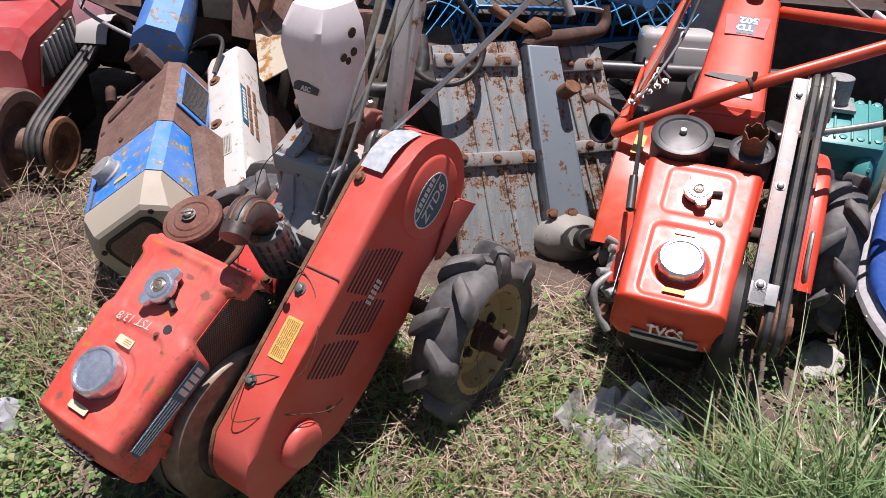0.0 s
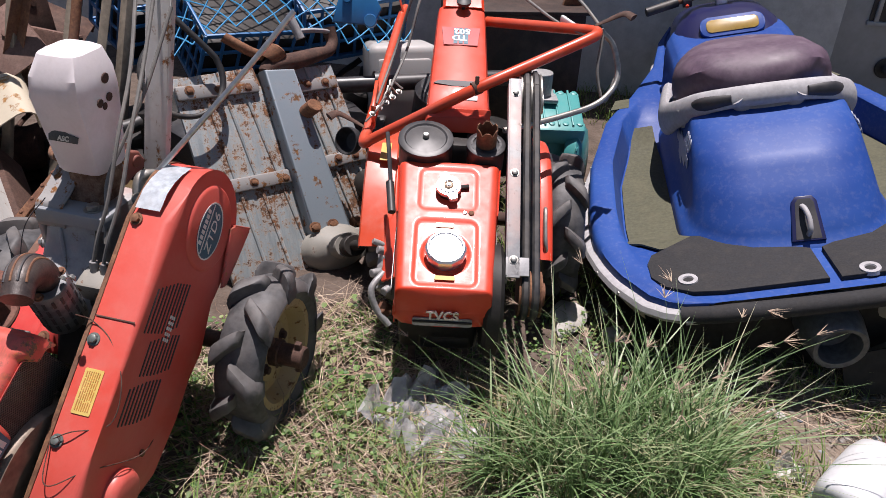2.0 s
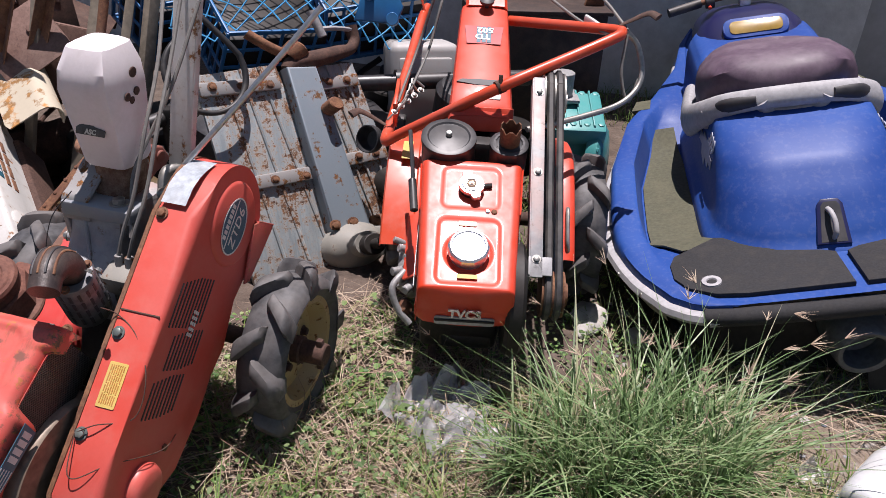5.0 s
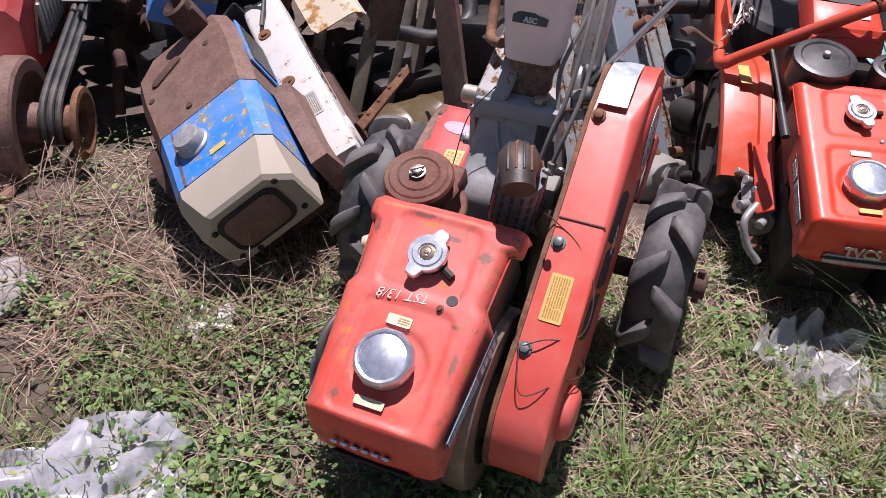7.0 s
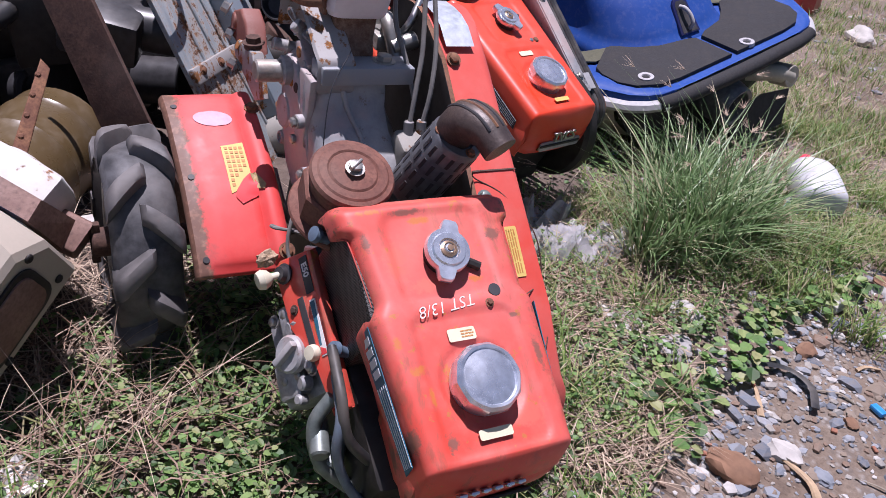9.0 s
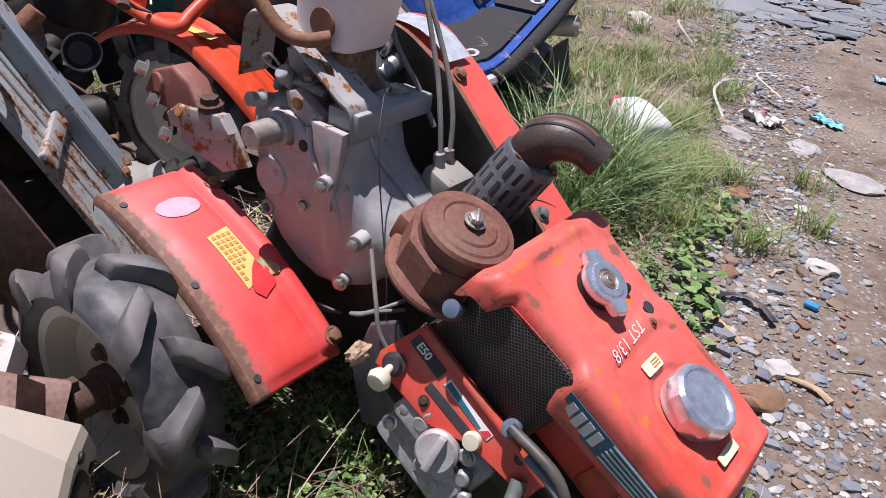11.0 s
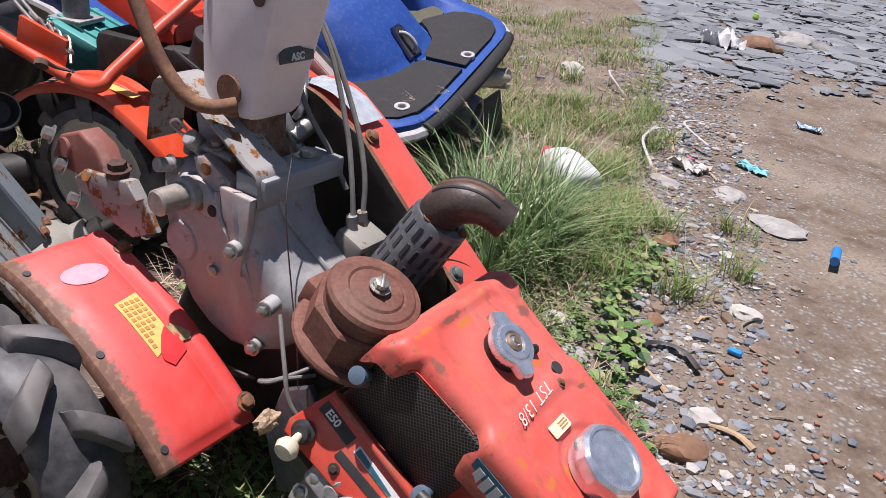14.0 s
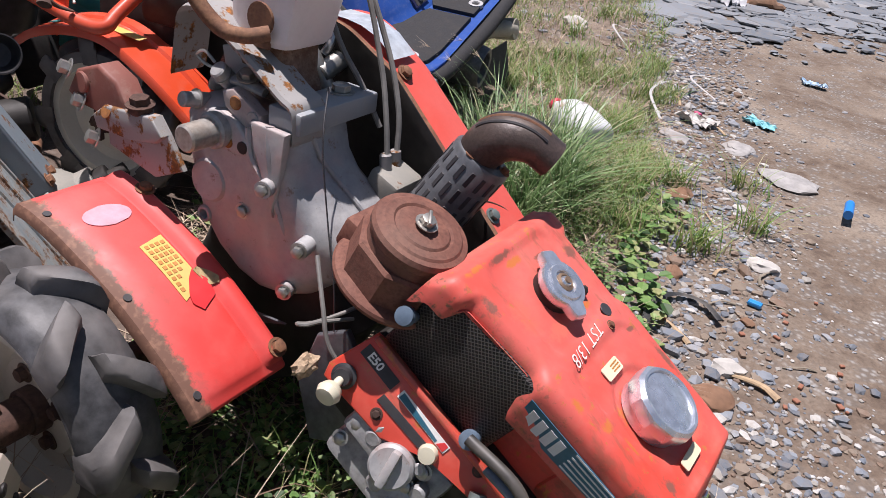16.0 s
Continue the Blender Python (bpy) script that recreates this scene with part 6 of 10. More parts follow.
    prism(bm, [(-0.02, -0.014), (0.16, -0.022), (0.16, 0.022), (-0.02, 0.014)], -0.004, 0.004, frame_to((-0.205, 1.15, 0.64), (1, 0.1, 0.3)) @ pose(0, 0, 0, 0, 0, 60), 0.002)
    part("bracket_arm", bm, M_REDBAR, bar)
    bm = bm_new()
    lathe(bm, [(0.0175, -0.012), (0.0195, -0.012), (0.0195, 0.012), (0.0175, 0.012)], frame_to((0.054, 0.278, 0.677), (0.42, 0.17, 0.15)), 18)
    cyl(bm, 0.006, 0.05, frame_to((0.054, 0.262, 0.665), (0, 0.3, 1)), 10)
    part("clamp", bm, M_RUSTDARK, bar, "rusty clamp")
    for (pp, nm) in (((-0.285, 0.40, 0.468), 1), ((0.40, 0.445, 0.805), -1)):
        bm = bm_new()
        p = Vector(pp)
        tube(bm, [p + Vector((nm * 0.005, 0.02, 0.015)), p + Vector((-nm * 0.03, 0.03, 0.03)), p + Vector((-nm * 0.075, 0.02, 0.055)), p + Vector((-nm * 0.10, 0.0, 0.05))], lambda u: 0.006 + 0.010 * u, 10, 6, flat=0.5)
        part("brake_lever", bm, M_RUSTDARK, bar, "rusty brown hand lever")
    bm = bm_new()
    lathe(bm, [(0, 0), (0.030, 0), (0.044, 0.012), (0.047, 0.030), (0.046, 0.046), (0.043, 0.046), (0.041, 0.030), (0.028, 0.008), (0, 0.006)], frame_to((-0.331, 0.600, 0.355), (-0.54, -0.77, 0.35)), 32)
    part("lamp_back", bm, M_BLACK, bar, "round black lamp cup")
    # links on the left arm
    bm = bm_new()
    for k in range(5):
        a = Vector((-0.275 + 0.018 * k, 0.42 + 0.03 * k, 0.50 + 0.008 * k))
        tube(bm, [a, a + Vector((0.05 - 0.015 * k, 0.05, 0.045)), a + Vector((0.03, 0.09 - 0.01 * k, 0.02))], 0.0035, 6)
        hexbolt(bm, a + Vector((0.02, 0.02, 0.02)), (0.2, -0.5, 0.8), 0.007)
    part("linkage", bm, M_ZINC, T, "zinc cable links and springs")
    bm = bm_new()
    box(bm, (0.012, 0.14, 0.09), pose(-0.255, 0.52, 0.52, 15), 0.003)
    part("link_plate", bm, M_REDBAR, T)
    bm = bm_new()
    tube(bm, [(-0.19, 0.20, 0.56), (-0.175, 0.10, 0.50), (-0.165, 0.02, 0.45)], 0.006, 8)
    tube(bm, [(-0.172, 0.06, 0.475), (-0.16, -0.02, 0.425)], 0.011, 10)
    part("gas_lever", bm, M_BLACK, T, "black rubber-gripped lever")
    # gear rod and cables
    bm = bm_new()
    tube(bm, [(0.135, 0.20, 0.585), (0.30, 0.29, 0.60), (0.42, 0.36, 0.625), (0.475, 0.42, 0.68), (0.46, 0.47, 0.76), (0.42, 0.48, 0.80)], 0.0085, 12)
    part("shift_rod", bm, M_ZINC, T, "grey bent steel rod")
    runs = (((0.42, 0.46, 0.81), (0.36, 0.62, 0.86), (0.25, 0.85, 0.92), (0.12, 1.0, 0.9)), ((0.40, 0.44, 0.79), (0.30, 0.55, 0.80), (0.18, 0.75, 0.84), (0.10, 0.95, 0.84)), ((-0.25, 0.50, 0.53), (-0.20, 0.70, 0.66), (-0.14, 0.75, 0.86), (-0.08, 1.0, 0.95)), ((-0.23, 0.50, 0.53), (-0.17, 0.70, 0.64), (-0.13, 0.8, 0.80), (-0.10, 1.0, 0.85)), ((0.42, 0.45, 0.80), (0.41, 0.40, 0.70), (0.44, 0.38, 0.62), (0.48, 0.45, 0.70)))
    for k, run in enumerate(runs):
        bm = bm_new()
        tube(bm, run, 0.0048, 8)
        part("control_cable", bm, M_CABLE, T, "grey control cable")
    bm = bm_new()
    box(bm, (0.012, 0.07, 0.022), pose(0.33, 0.56, 0.80, 10, 0, 35), 0.004)
    part("cable_tie", bm, M_WHITEINK, T, "white cable tie")
    return T


tiller_two()


# ---- the blue jet ski ----
def js_material():
    n = Nodes("blue_gelcoat")
    a, b = n.noise(2.2, 4), n.noise(60, 4)
    geo = n.node("ShaderNodeSeparateXYZ", i0=n.co)
    base = n.mix(n.ramp(a, 0.35, 0.7), (0.015, 0.054, 0.25), (0.025, 0.082, 0.315))
    base = n.mix(n.ramp(b, 0.5, 0.75, 0, 0.12), base, (0.3, 0.3, 0.4))
    n.set(Base_Color=base, Roughness=0.55, Specular_IOR_Level=0.25, Coat_Weight=0.05, Coat_Roughness=0.3)
    n.bump(a, 0.05, 0.002)
    return n.mat


def jet_ski():
    J = thing("jet_ski", "faded blue jet ski with black deck pads leaning on the ground", "jet ski", pose(1.62, 1.5, 0, 0, 0, -25) @ pose(0, 0, 0.352, 0, -13.5, 0))
    M_JS = js_material()
    M_JSDARK = plain("dark_blue_gelcoat", (0.008, 0.010, 0.065), 0.3, 0, 0.2, 3, 0.05, 0.1, coat=0.4)
    M_PAD = plain("black_deck_mat", (0.018, 0.018, 0.020), 0.85, 0, 0.3, 150, 0.6, 0.25, (0.10, 0.09, 0.08))
    M_OLIVE = plain("olive_foot_mat", (0.075, 0.075, 0.045), 0.8, 0, 0.25, 90, 0.5, 0.35, (0.16, 0.15, 0.10))
    M_SEAT = plain("faded_purple_vinyl", (0.10, 0.065, 0.095), 0.55, 0, 0.2, 60, 0.3, 0.45, (0.24, 0.19, 0.22))
    M_GREYPL = plain("weathered_grey_plastic", (0.38, 0.375, 0.385), 0.6, 0, 0.15, 60, 0.2, 0.3, (0.18, 0.17, 0.17))
    M_HULL = plain("dirty_white_hull", (0.36, 0.34, 0.28), 0.6, 0, 0.2, 15, 0.2, 0.5, (0.16, 0.15, 0.10))
    M_LOGO = plain("silver_grey_decal", (0.34, 0.36, 0.42), 0.45, 0, 0.1, 30, 0.05, 0.15)

    U = pose(-0.03, 0, 0, 0, 0, -4.5)

    def half(y):
        return float(np.interp(y, [-0.33, -0.32, -0.30, -0.26, -0.15, -0.07, 0.06, 0.20, 0.49, 0.83, 1.06, 1.4, 1.72, 1.93], [0.33, 0.39, 0.43, 0.475, 0.535, 0.565, 0.592, 0.590, 0.560, 0.470, 0.345, 0.20, 0.12, 0.03]))

    def rail(y):
        return float(np.interp(y, [-0.36, -0.1, 0.2, 0.5, 0.9, 1.4, 1.93], [0.0, 0.012, 0.045, 0.062, 0.075, 0.06, 0.06]))

    def well(y):
        return -0.055 * smooth01((y + 0.02) / 0.16) * (1 - smooth01((y - 0.72) / 0.22)) + (rail(y) - 0.01) * smooth01((y - 0.76) / 0.26)
    ys = [-0.33, -0.325, -0.32, -0.31, -0.30, -0.28, -0.26, -0.22, -0.15, -0.10, -0.05, 0.0, 0.05, 0.1, 0.15, 0.2, 0.3, 0.4, 0.5, 0.6, 0.7, 0.76, 0.82, 0.88, 0.94, 1.0, 1.06, 1.15, 1.4, 1.58, 1.72, 1.84, 1.93]
    # lower hull
    bm = bm_new()
    rows = []
    for y in [v for v in ys if v > -0.24]:
        w, z = half(y), -0.045
        k = max(0.0, (y - 1.2) / 0.75)
        rows.append([(-w, y, z), (-w * 0.97, y, z - 0.06), (-w * 0.80, y, -0.20 + 0.12 * k), (-w * 0.35, y, -0.30 + 0.2 * k), (0, y, -0.34 + 0.25 * k), (w * 0.35, y, -0.30 + 0.2 * k), (w * 0.80, y, -0.20 + 0.12 * k), (w * 0.97, y, z - 0.06), (w, y, z)])
    loft(bm, rows, closed=False)
    hull = part("hull", bm, M_HULL, J, "dirty white lower hull", smooth=50)
    bm = bm_new()
    w = half(-0.22)
    prism(bm, [(-w, -0.045), (-w * 0.8, -0.20), (0, -0.34), (w * 0.8, -0.20), (w, -0.045)], 0, 0.004, pose(0, -0.218, 0, 90))
    part("transom", bm, M_DARK, hull)
    # deck with raised gunwales and sunken footwells
    bm = bm_new()
    rows = []

    def gun(y):
        return float(np.interp(y, [-0.33, -0.1, 0.2, 0.6, 0.9, 1.4], [0.02, 0.055, 0.058, 0.050, 0.045, 0.03]))
    for y in ys:
        w, g, f = half(y), rail(y), well(y)
        k = min(1.0, w / 0.30)
        e = gun(y)
        low = min(f, g)
        prof = [(-w, -0.04), (-w - 0.004, -0.018), (-w + 0.003, g * 0.6), (-w + 0.012 * k, g - 0.004), (-w + 0.022 * k, g), (-w + (0.02 + e) * k, g), (-w + (0.030 + e) * k, g - 0.006 if low < g - 0.01 else g), (-w + (0.048 + e) * k, low + 0.006 if low < g - 0.01 else g), (-w + (0.062 + e) * k, low), (-0.30 * min(1, w / 0.5), low), (0, low)]
        prof += [(-x, z) for x, z in prof[-2::-1]]
        rows.append([(x, y, z) for x, z in prof])
    loft(bm, rows, closed=False)
    deck = part("deck", bm, M_JS, J, "blue deck moulding", smooth=45)
    # rubbing strip and stern bumper
    bm = bm_new()
    edge = [(-half(y) - 0.004, y, -0.035) for y in ys[::-1]] + [(half(y) + 0.004, y, -0.035) for y in ys]
    tube(bm, edge, 0.026, 8, 2, flat=0.75)
    part("rub_rail", bm, M_GREYPL, hull, "scuffed grey rubbing strip")
    bm = bm_new()
    tube(bm, [(-0.40, -0.322, -0.03), (-0.30, -0.338, -0.03), (-0.15, -0.345, -0.03), (0, -0.348, -0.03), (0.15, -0.345, -0.03), (0.30, -0.338, -0.03), (0.40, -0.322, -0.03)], 0.028, 10, 6, flat=0.9)
    part("stern_bumper", bm, M_PAD, hull, "black stern bumper")
    for k in range(9):
        y = -0.30 + 0.12 * k
        bm = bm_new()
        cyl(bm, 0.007, 0.006, frame_to((-half(y) - 0.026, y, -0.033), (-1, -0.3, 0)), 10)
        part("rivet", bm, M_ZINC, hull)
    # black pads on the stern platform
    pad = [(-0.015, -0.298), (-0.015, -0.142), (-0.05, -0.125), (-0.16, -0.105), (-0.235, -0.05), (-0.287, 0.0), (-0.31, 0.005), (-0.437, -0.075), (-0.455, -0.12), (-0.455, -0.19), (-0.425, -0.245), (-0.36, -0.285), (-0.28, -0.296)]
    for sgn in (-1, 1):
        bm = bm_new()
        o = [(a if sgn < 0 else -a, b) for a, b in pad]
        prism(bm, o if sgn < 0 else o[::-1], 0.001, 0.014, None, 0.002, 2, both=False)
        part("deck_pad", bm, M_PAD, deck, "black textured foam pad")
        # footwell mats follow the floor up to the platform
        bm = bm_new()
        rows = []
        for y in (-0.045, 0.0, 0.05, 0.1, 0.15, 0.2, 0.3, 0.4, 0.5, 0.6, 0.7, 0.76, 0.82, 0.86):
            xo = half(y) - gun(y) - (0.055 if y > 0.05 else 0.03 + 0.8 * max(0, 0.05 - y))
            xi = min(0.285 + 0.5 * max(0, -y), xo - 0.02)
            rows.append([(sgn * (xo + (xi - xo) * u), y, well(y) + 0.007) for u in (0, 0.33, 0.66, 1)])
        loft(bm, rows, closed=False)
        shell(bm, 0.005)
        part("foot_mat", bm, M_OLIVE, deck, "olive textured footwell mat")
        bm = bm_new()
        prism(bm, [(sgn * 0.36, 0.93), (sgn * 0.43, 0.93), (sgn * 0.40, 1.02), (sgn * 0.345, 1.02)][::sgn], 0.0, 0.004, pose(0, 0, rail(0.97) - 0.002))
        part("side_pad", bm, M_OLIVE, deck)
    for p in ((-0.362, -0.226), (0.092, -0.275)):
        bm = bm_new()
        lathe(bm, [(0.028, 0.006), (0.026, 0.018), (0.015, 0.018), (0.012, 0.012), (0, 0.012)], pose(p[0], p[1], 0.0), 24)
        part("tie_ring", bm, M_GREYPL, deck, "grey recessed ring")
    # moulded base behind the seat
    bm = bm_new()
    rows = []
    zz = [-0.06, -0.01, 0.0, 0.02, 0.05, 0.12, 0.19, 0.235, 0.262, 0.270]
    for z in np.concatenate([np.linspace(-0.06, 0.02, 8), np.linspace(0.035, 0.23, 14), np.linspace(0.238, 0.27, 7)]):
        w = float(np.interp(z, zz, [0.310, 0.300, 0.290, 0.274, 0.264, 0.252, 0.242, 0.230, 0.205, 0.17]))
        y0 = float(np.interp(z, zz, [-0.14, -0.132, -0.125, -0.098, -0.075, -0.005, 0.09, 0.20, 0.31, 0.38]))
        r = float(np.interp(z, zz, [0.20, 0.20, 0.20, 0.18, 0.17, 0.16, 0.15, 0.14, 0.12, 0.10]))
        rows.append([(a, b, z) for a, b in rounded(2 * w, 1.25 - y0, r, 9, 0, (y0 + 1.25) / 2)])
    loft(bm, rows)
    ped = part("seat_base", bm, M_JS, J, "blue moulded seat base with silver graphics", U, smooth=60)
    for sgn in (-1, 1):
        tilt = Matrix(((0, -0.17 * sgn, sgn, sgn * 0.2655), (1, 0, 0, 0.24), (0, 0.985, 0.17, 0.055), (0, 0, 0, 1)))
        bm = bm_new()
        prism(bm, [(0.0, 0.055), (0.05, 0.060), (0.06, 0.035), (0.12, 0.045), (0.125, 0.015), (0.19, 0.03), (0.21, 0.055), (0.27, 0.05), (0.26, 0.09), (0.20, 0.085), (0.19, 0.105), (0.12, 0.10), (0.11, 0.12), (0.05, 0.108), (0.045, 0.085), (0.0, 0.085)], 0.0, 0.002)
        part("logo_patch", bm, M_LOGO, ped, "jagged silver grey graphic", tilt)
        words(ped, Matrix(((0, -0.27 * sgn, sgn, sgn * 0.2470), (-sgn * -1 if sgn > 0 else -1, 0, 0, 0.27), (0, 0.96, 0.27, 0.185), (0, 0, 0, 1))), "800", 0.062, M_LOGO, "lettering", 0.1, 0.0015, 0.002)
    # drain recess with hook
    D = pose(0.03, -0.070, 0.055, 47)
    bm = bm_new()
    prism(bm, [(-0.045, -0.055), (0.045, -0.055), (0.034, 0.06), (0.022, 0.075), (-0.022, 0.075), (-0.034, 0.06)], -0.004, 0.006, D @ pose(0, 0, 0.002), 0.003, 2, both=False)
    part("hook_recess", bm, M_JSDARK, ped, "dark tow hook recess")
    bm = bm_new()
    prism(bm, [(-0.034, -0.050), (0.034, -0.050), (0.025, 0.055), (0.016, 0.066), (-0.016, 0.066), (-0.025, 0.055)], 0.008, 0.0088, D)
    part("recess_floor", bm, M_INK, ped, "black bottom of the recess")
    bm = bm_new()
    tube(bm, [D @ Vector(p) for p in ((0.0, -0.038, 0.004), (0.002, -0.030, 0.028), (0.002, 0.0, 0.034), (-0.004, 0.03, 0.028), (-0.008, 0.045, 0.010))], 0.0075, 10)
    part("tow_hook", bm, M_GREYPL, ped, "grey tow hook")
    # seat
    bm = bm_new()
    rows = []
    for y, w, z0, z1 in ((0.345, 0.12, 0.275, 0.295), (0.352, 0.205, 0.262, 0.345), (0.38, 0.240, 0.245, 0.385), (0.45, 0.250, 0.225, 0.402), (0.60, 0.235, 0.20, 0.392), (0.78, 0.190, 0.20, 0.345), (0.92, 0.14, 0.20, 0.305), (0.98, 0.08, 0.22, 0.28)):
        ring = []
        for k in range(28):
            a = 2 * math.pi * k / 28
            c, q = math.cos(a), math.sin(a)
            e = 0.55
            ring.append((w * math.copysign(abs(c) ** e, c), y + 0.10 * (c * c) * (1 if y < 0.5 else 0.5), (z0 + z1) / 2 + (z1 - z0) / 2 * math.copysign(abs(q) ** e, q) - 0.04 * abs(c) ** 3))
        rows.append(ring)
    loft(bm, rows)
    seat = part("seat", bm, M_SEAT, J, "faded purple grey vinyl seat", U @ pose(-0.015, 0, -0.012), smooth=50)
    # grab handle: a moulded bow round the seat's rear, wide at the ends, with two grip openings
    bm = bm_new()
    tube(bm, [(-0.255, 0.80, 0.13), (-0.276, 0.66, 0.135), (-0.284, 0.54, 0.160), (-0.262, 0.420, 0.222), (-0.20, 0.345, 0.276), (-0.10, 0.310, 0.300), (0, 0.302, 0.306), (0.10, 0.310, 0.300), (0.20, 0.345, 0.276), (0.262, 0.420, 0.222), (0.284, 0.54, 0.160), (0.276, 0.66, 0.135), (0.255, 0.80, 0.13)], lambda u: 0.015 + 0.015 * min(1.0, abs(2 * u - 1) * 1.35) ** 2.0, 16, 6, flat=2.1)
    tube(bm, [(-0.255, 0.44, 0.185), (-0.20, 0.362, 0.228), (-0.10, 0.322, 0.250), (0, 0.312, 0.256), (0.10, 0.322, 0.250), (0.20, 0.362, 0.228), (0.255, 0.44, 0.185)], 0.015, 12, 6)
    for sgn in (-1, 1):
        tube(bm, [(sgn * 0.095, 0.306, 0.300), (sgn * 0.070, 0.322, 0.255)], 0.026, 12)
        tube(bm, [(sgn * 0.235, 0.385, 0.250), (sgn * 0.240, 0.42, 0.195)], 0.028, 12)
    box(bm, (0.13, 0.03, 0.028), pose(0, 0.30, 0.285), 0.008)
    handle = part("grab_handle", bm, M_GREYPL, J, "weathered grey grab handle", U)
    for sgn in (-1, 1):
        bm = bm_new()
        tube(bm, [(sgn * 0.235, 0.372, 0.252), (sgn * 0.19, 0.322, 0.283), (sgn * 0.11, 0.293, 0.300)], lambda u: 0.008 + 0.004 * math.sin(math.pi * u), 12, 6, flat=1.9)
        part("grip_opening", bm, M_INK, handle, "dark grip opening")
    bm = bm_new()
    box(bm, (0.10, 0.012, 0.030), pose(0, 0.312, 0.262), 0.004)
    part("latch", bm, M_INK, handle, "black seat latch")
    # front cowl and handlebar
    bm = bm_new()
    rows = []
    for y, w, z0, z1 in ((0.90, 0.10, 0.05, 0.20), (0.93, 0.19, 0.02, 0.235), (1.02, 0.215, 0.0, 0.275), (1.15, 0.215, 0.0, 0.325), (1.25, 0.19, 0.0, 0.335), (1.42, 0.19, 0.0, 0.29), (1.62, 0.14, 0.0, 0.22), (1.84, 0.06, 0.0, 0.14)):
        ring = []
        for k in range(28):
            a = 2 * math.pi * k / 28
            c, q = math.cos(a), math.sin(a)
            ring.append((w * math.copysign(abs(c) ** 0.6, c), y, (z0 + z1) / 2 + (z1 - z0) / 2 * math.copysign(abs(q) ** 0.7, q)))
        rows.append(ring)
    loft(bm, rows)
    cowl = part("front_cowl", bm, M_JSDARK, J, "dark blue front cowl", U, smooth=50)
    M_GAUGE = plain("amber_gauge_glass", (0.34, 0.22, 0.05), 0.15, 0, 0.2, 20, 0.02, 0.1)
    G = pose(0.01, 1.045, 0.300, 40)
    bm = bm_new()
    prism(bm, rounded(0.235, 0.085, 0.03), -0.03, 0.004, G, 0.004)
    frame_ob = part("gauge_frame", bm, M_JS, cowl, "blue gauge surround")
    bm = bm_new()
    prism(bm, rounded(0.19, 0.055, 0.018), 0.004, 0.007, G, 0.001)
    part("instrument_glass", bm, M_GAUGE, frame_ob, "amber gauge window")
    for sgn in (-1, 1):
        bm = bm_new()
        prism(bm, [(0, 0), (0.05, 0.01), (0.045, 0.04), (0.09, 0.05), (0.08, 0.09), (0.02, 0.075), (0.03, 0.04), (-0.01, 0.03)], 0, 0.002, Matrix(((0, -0.2 * sgn, sgn, sgn * 0.206), (1, 0, 0, 1.0), (0, 0.98, 0.2, 0.15), (0, 0, 0, 1))))
        part("logo_patch", bm, M_LOGO, cowl, "jagged silver grey graphic")
    bm = bm_new()
    tube(bm, [(-0.285, 1.20, 0.352), (-0.15, 1.235, 0.366), (-0.05, 1.25, 0.372), (0.05, 1.25, 0.372), (0.15, 1.235, 0.366), (0.285, 1.20, 0.352)], 0.011, 12)
    hb = part("handlebar", bm, M_RUST, J, "rusty handlebar", U)
    for sgn in (-1, 1):
        bm = bm_new()
        tube(bm, [(sgn * 0.295, 1.198, 0.351), (sgn * 0.17, 1.230, 0.364)], 0.018, 12)
        part("grip", bm, M_CABLEBLK, hb, "black rubber grip")
    bm = bm_new()
    box(bm, (0.10, 0.045, 0.028), pose(0, 1.25, 0.372), 0.006)
    box(bm, (0.045, 0.045, 0.09), pose(0, 1.25, 0.325), 0.006)
    box(bm, (0.08, 0.05, 0.02), pose(0, 1.24, 0.29), 0.006)
    for x in (-0.035, 0.035):
        cyl(bm, 0.012, 0.03, pose(x, 1.25, 0.378), 12)
    part("clamp", bm, M_STEEL, hb, "bright bar clamp")
    bm = bm_new()
    cyl(bm, 0.024, 0.035, pose(-0.15, 1.235, 0.362, 0, 90), 14)
    part("stop_switch", bm, M_INK, hb)
    bm = bm_new()
    cyl(bm, 0.007, 0.012, pose(-0.135, 1.212, 0.350, 100), 12)
    part("stop_button", bm, M_REDDEEP, hb, "red stop button")
    # jet nozzle
    bm = bm_new()
    lathe(bm, [(0.085, -0.10), (0.085, 0.0), (0.074, 0.07), (0.070, 0.074), (0.058, 0.070), (0.056, 0.0), (0.0, -0.02)], pose(0.0, -0.285, -0.168, 97), 36)
    part("jet_nozzle", bm, M_MUFFLER, J, "black steering nozzle")
    bm = bm_new()
    tube(bm, [(0.14, -0.27, -0.12), (0.20, -0.35, -0.11), (0.26, -0.37, -0.14)], 0.03, 12)
    cyl(bm, 0.04, 0.08, pose(0.25, -0.31, -0.14, 80), 16)
    part("hose_elbow", bm, M_HULL, J, "dirty white hose elbow")
    bm = bm_new()
    prism(bm, [(-0.1, -0.08), (0.2, -0.1), (0.26, 0.02), (0.1, 0.05), (-0.1, 0.03)], 0, 0.006, pose(0.12, -0.32, -0.27, 70))
    part("ride_plate", bm, M_DARK, J, "dark ride plate")
    return J


jet_ski()


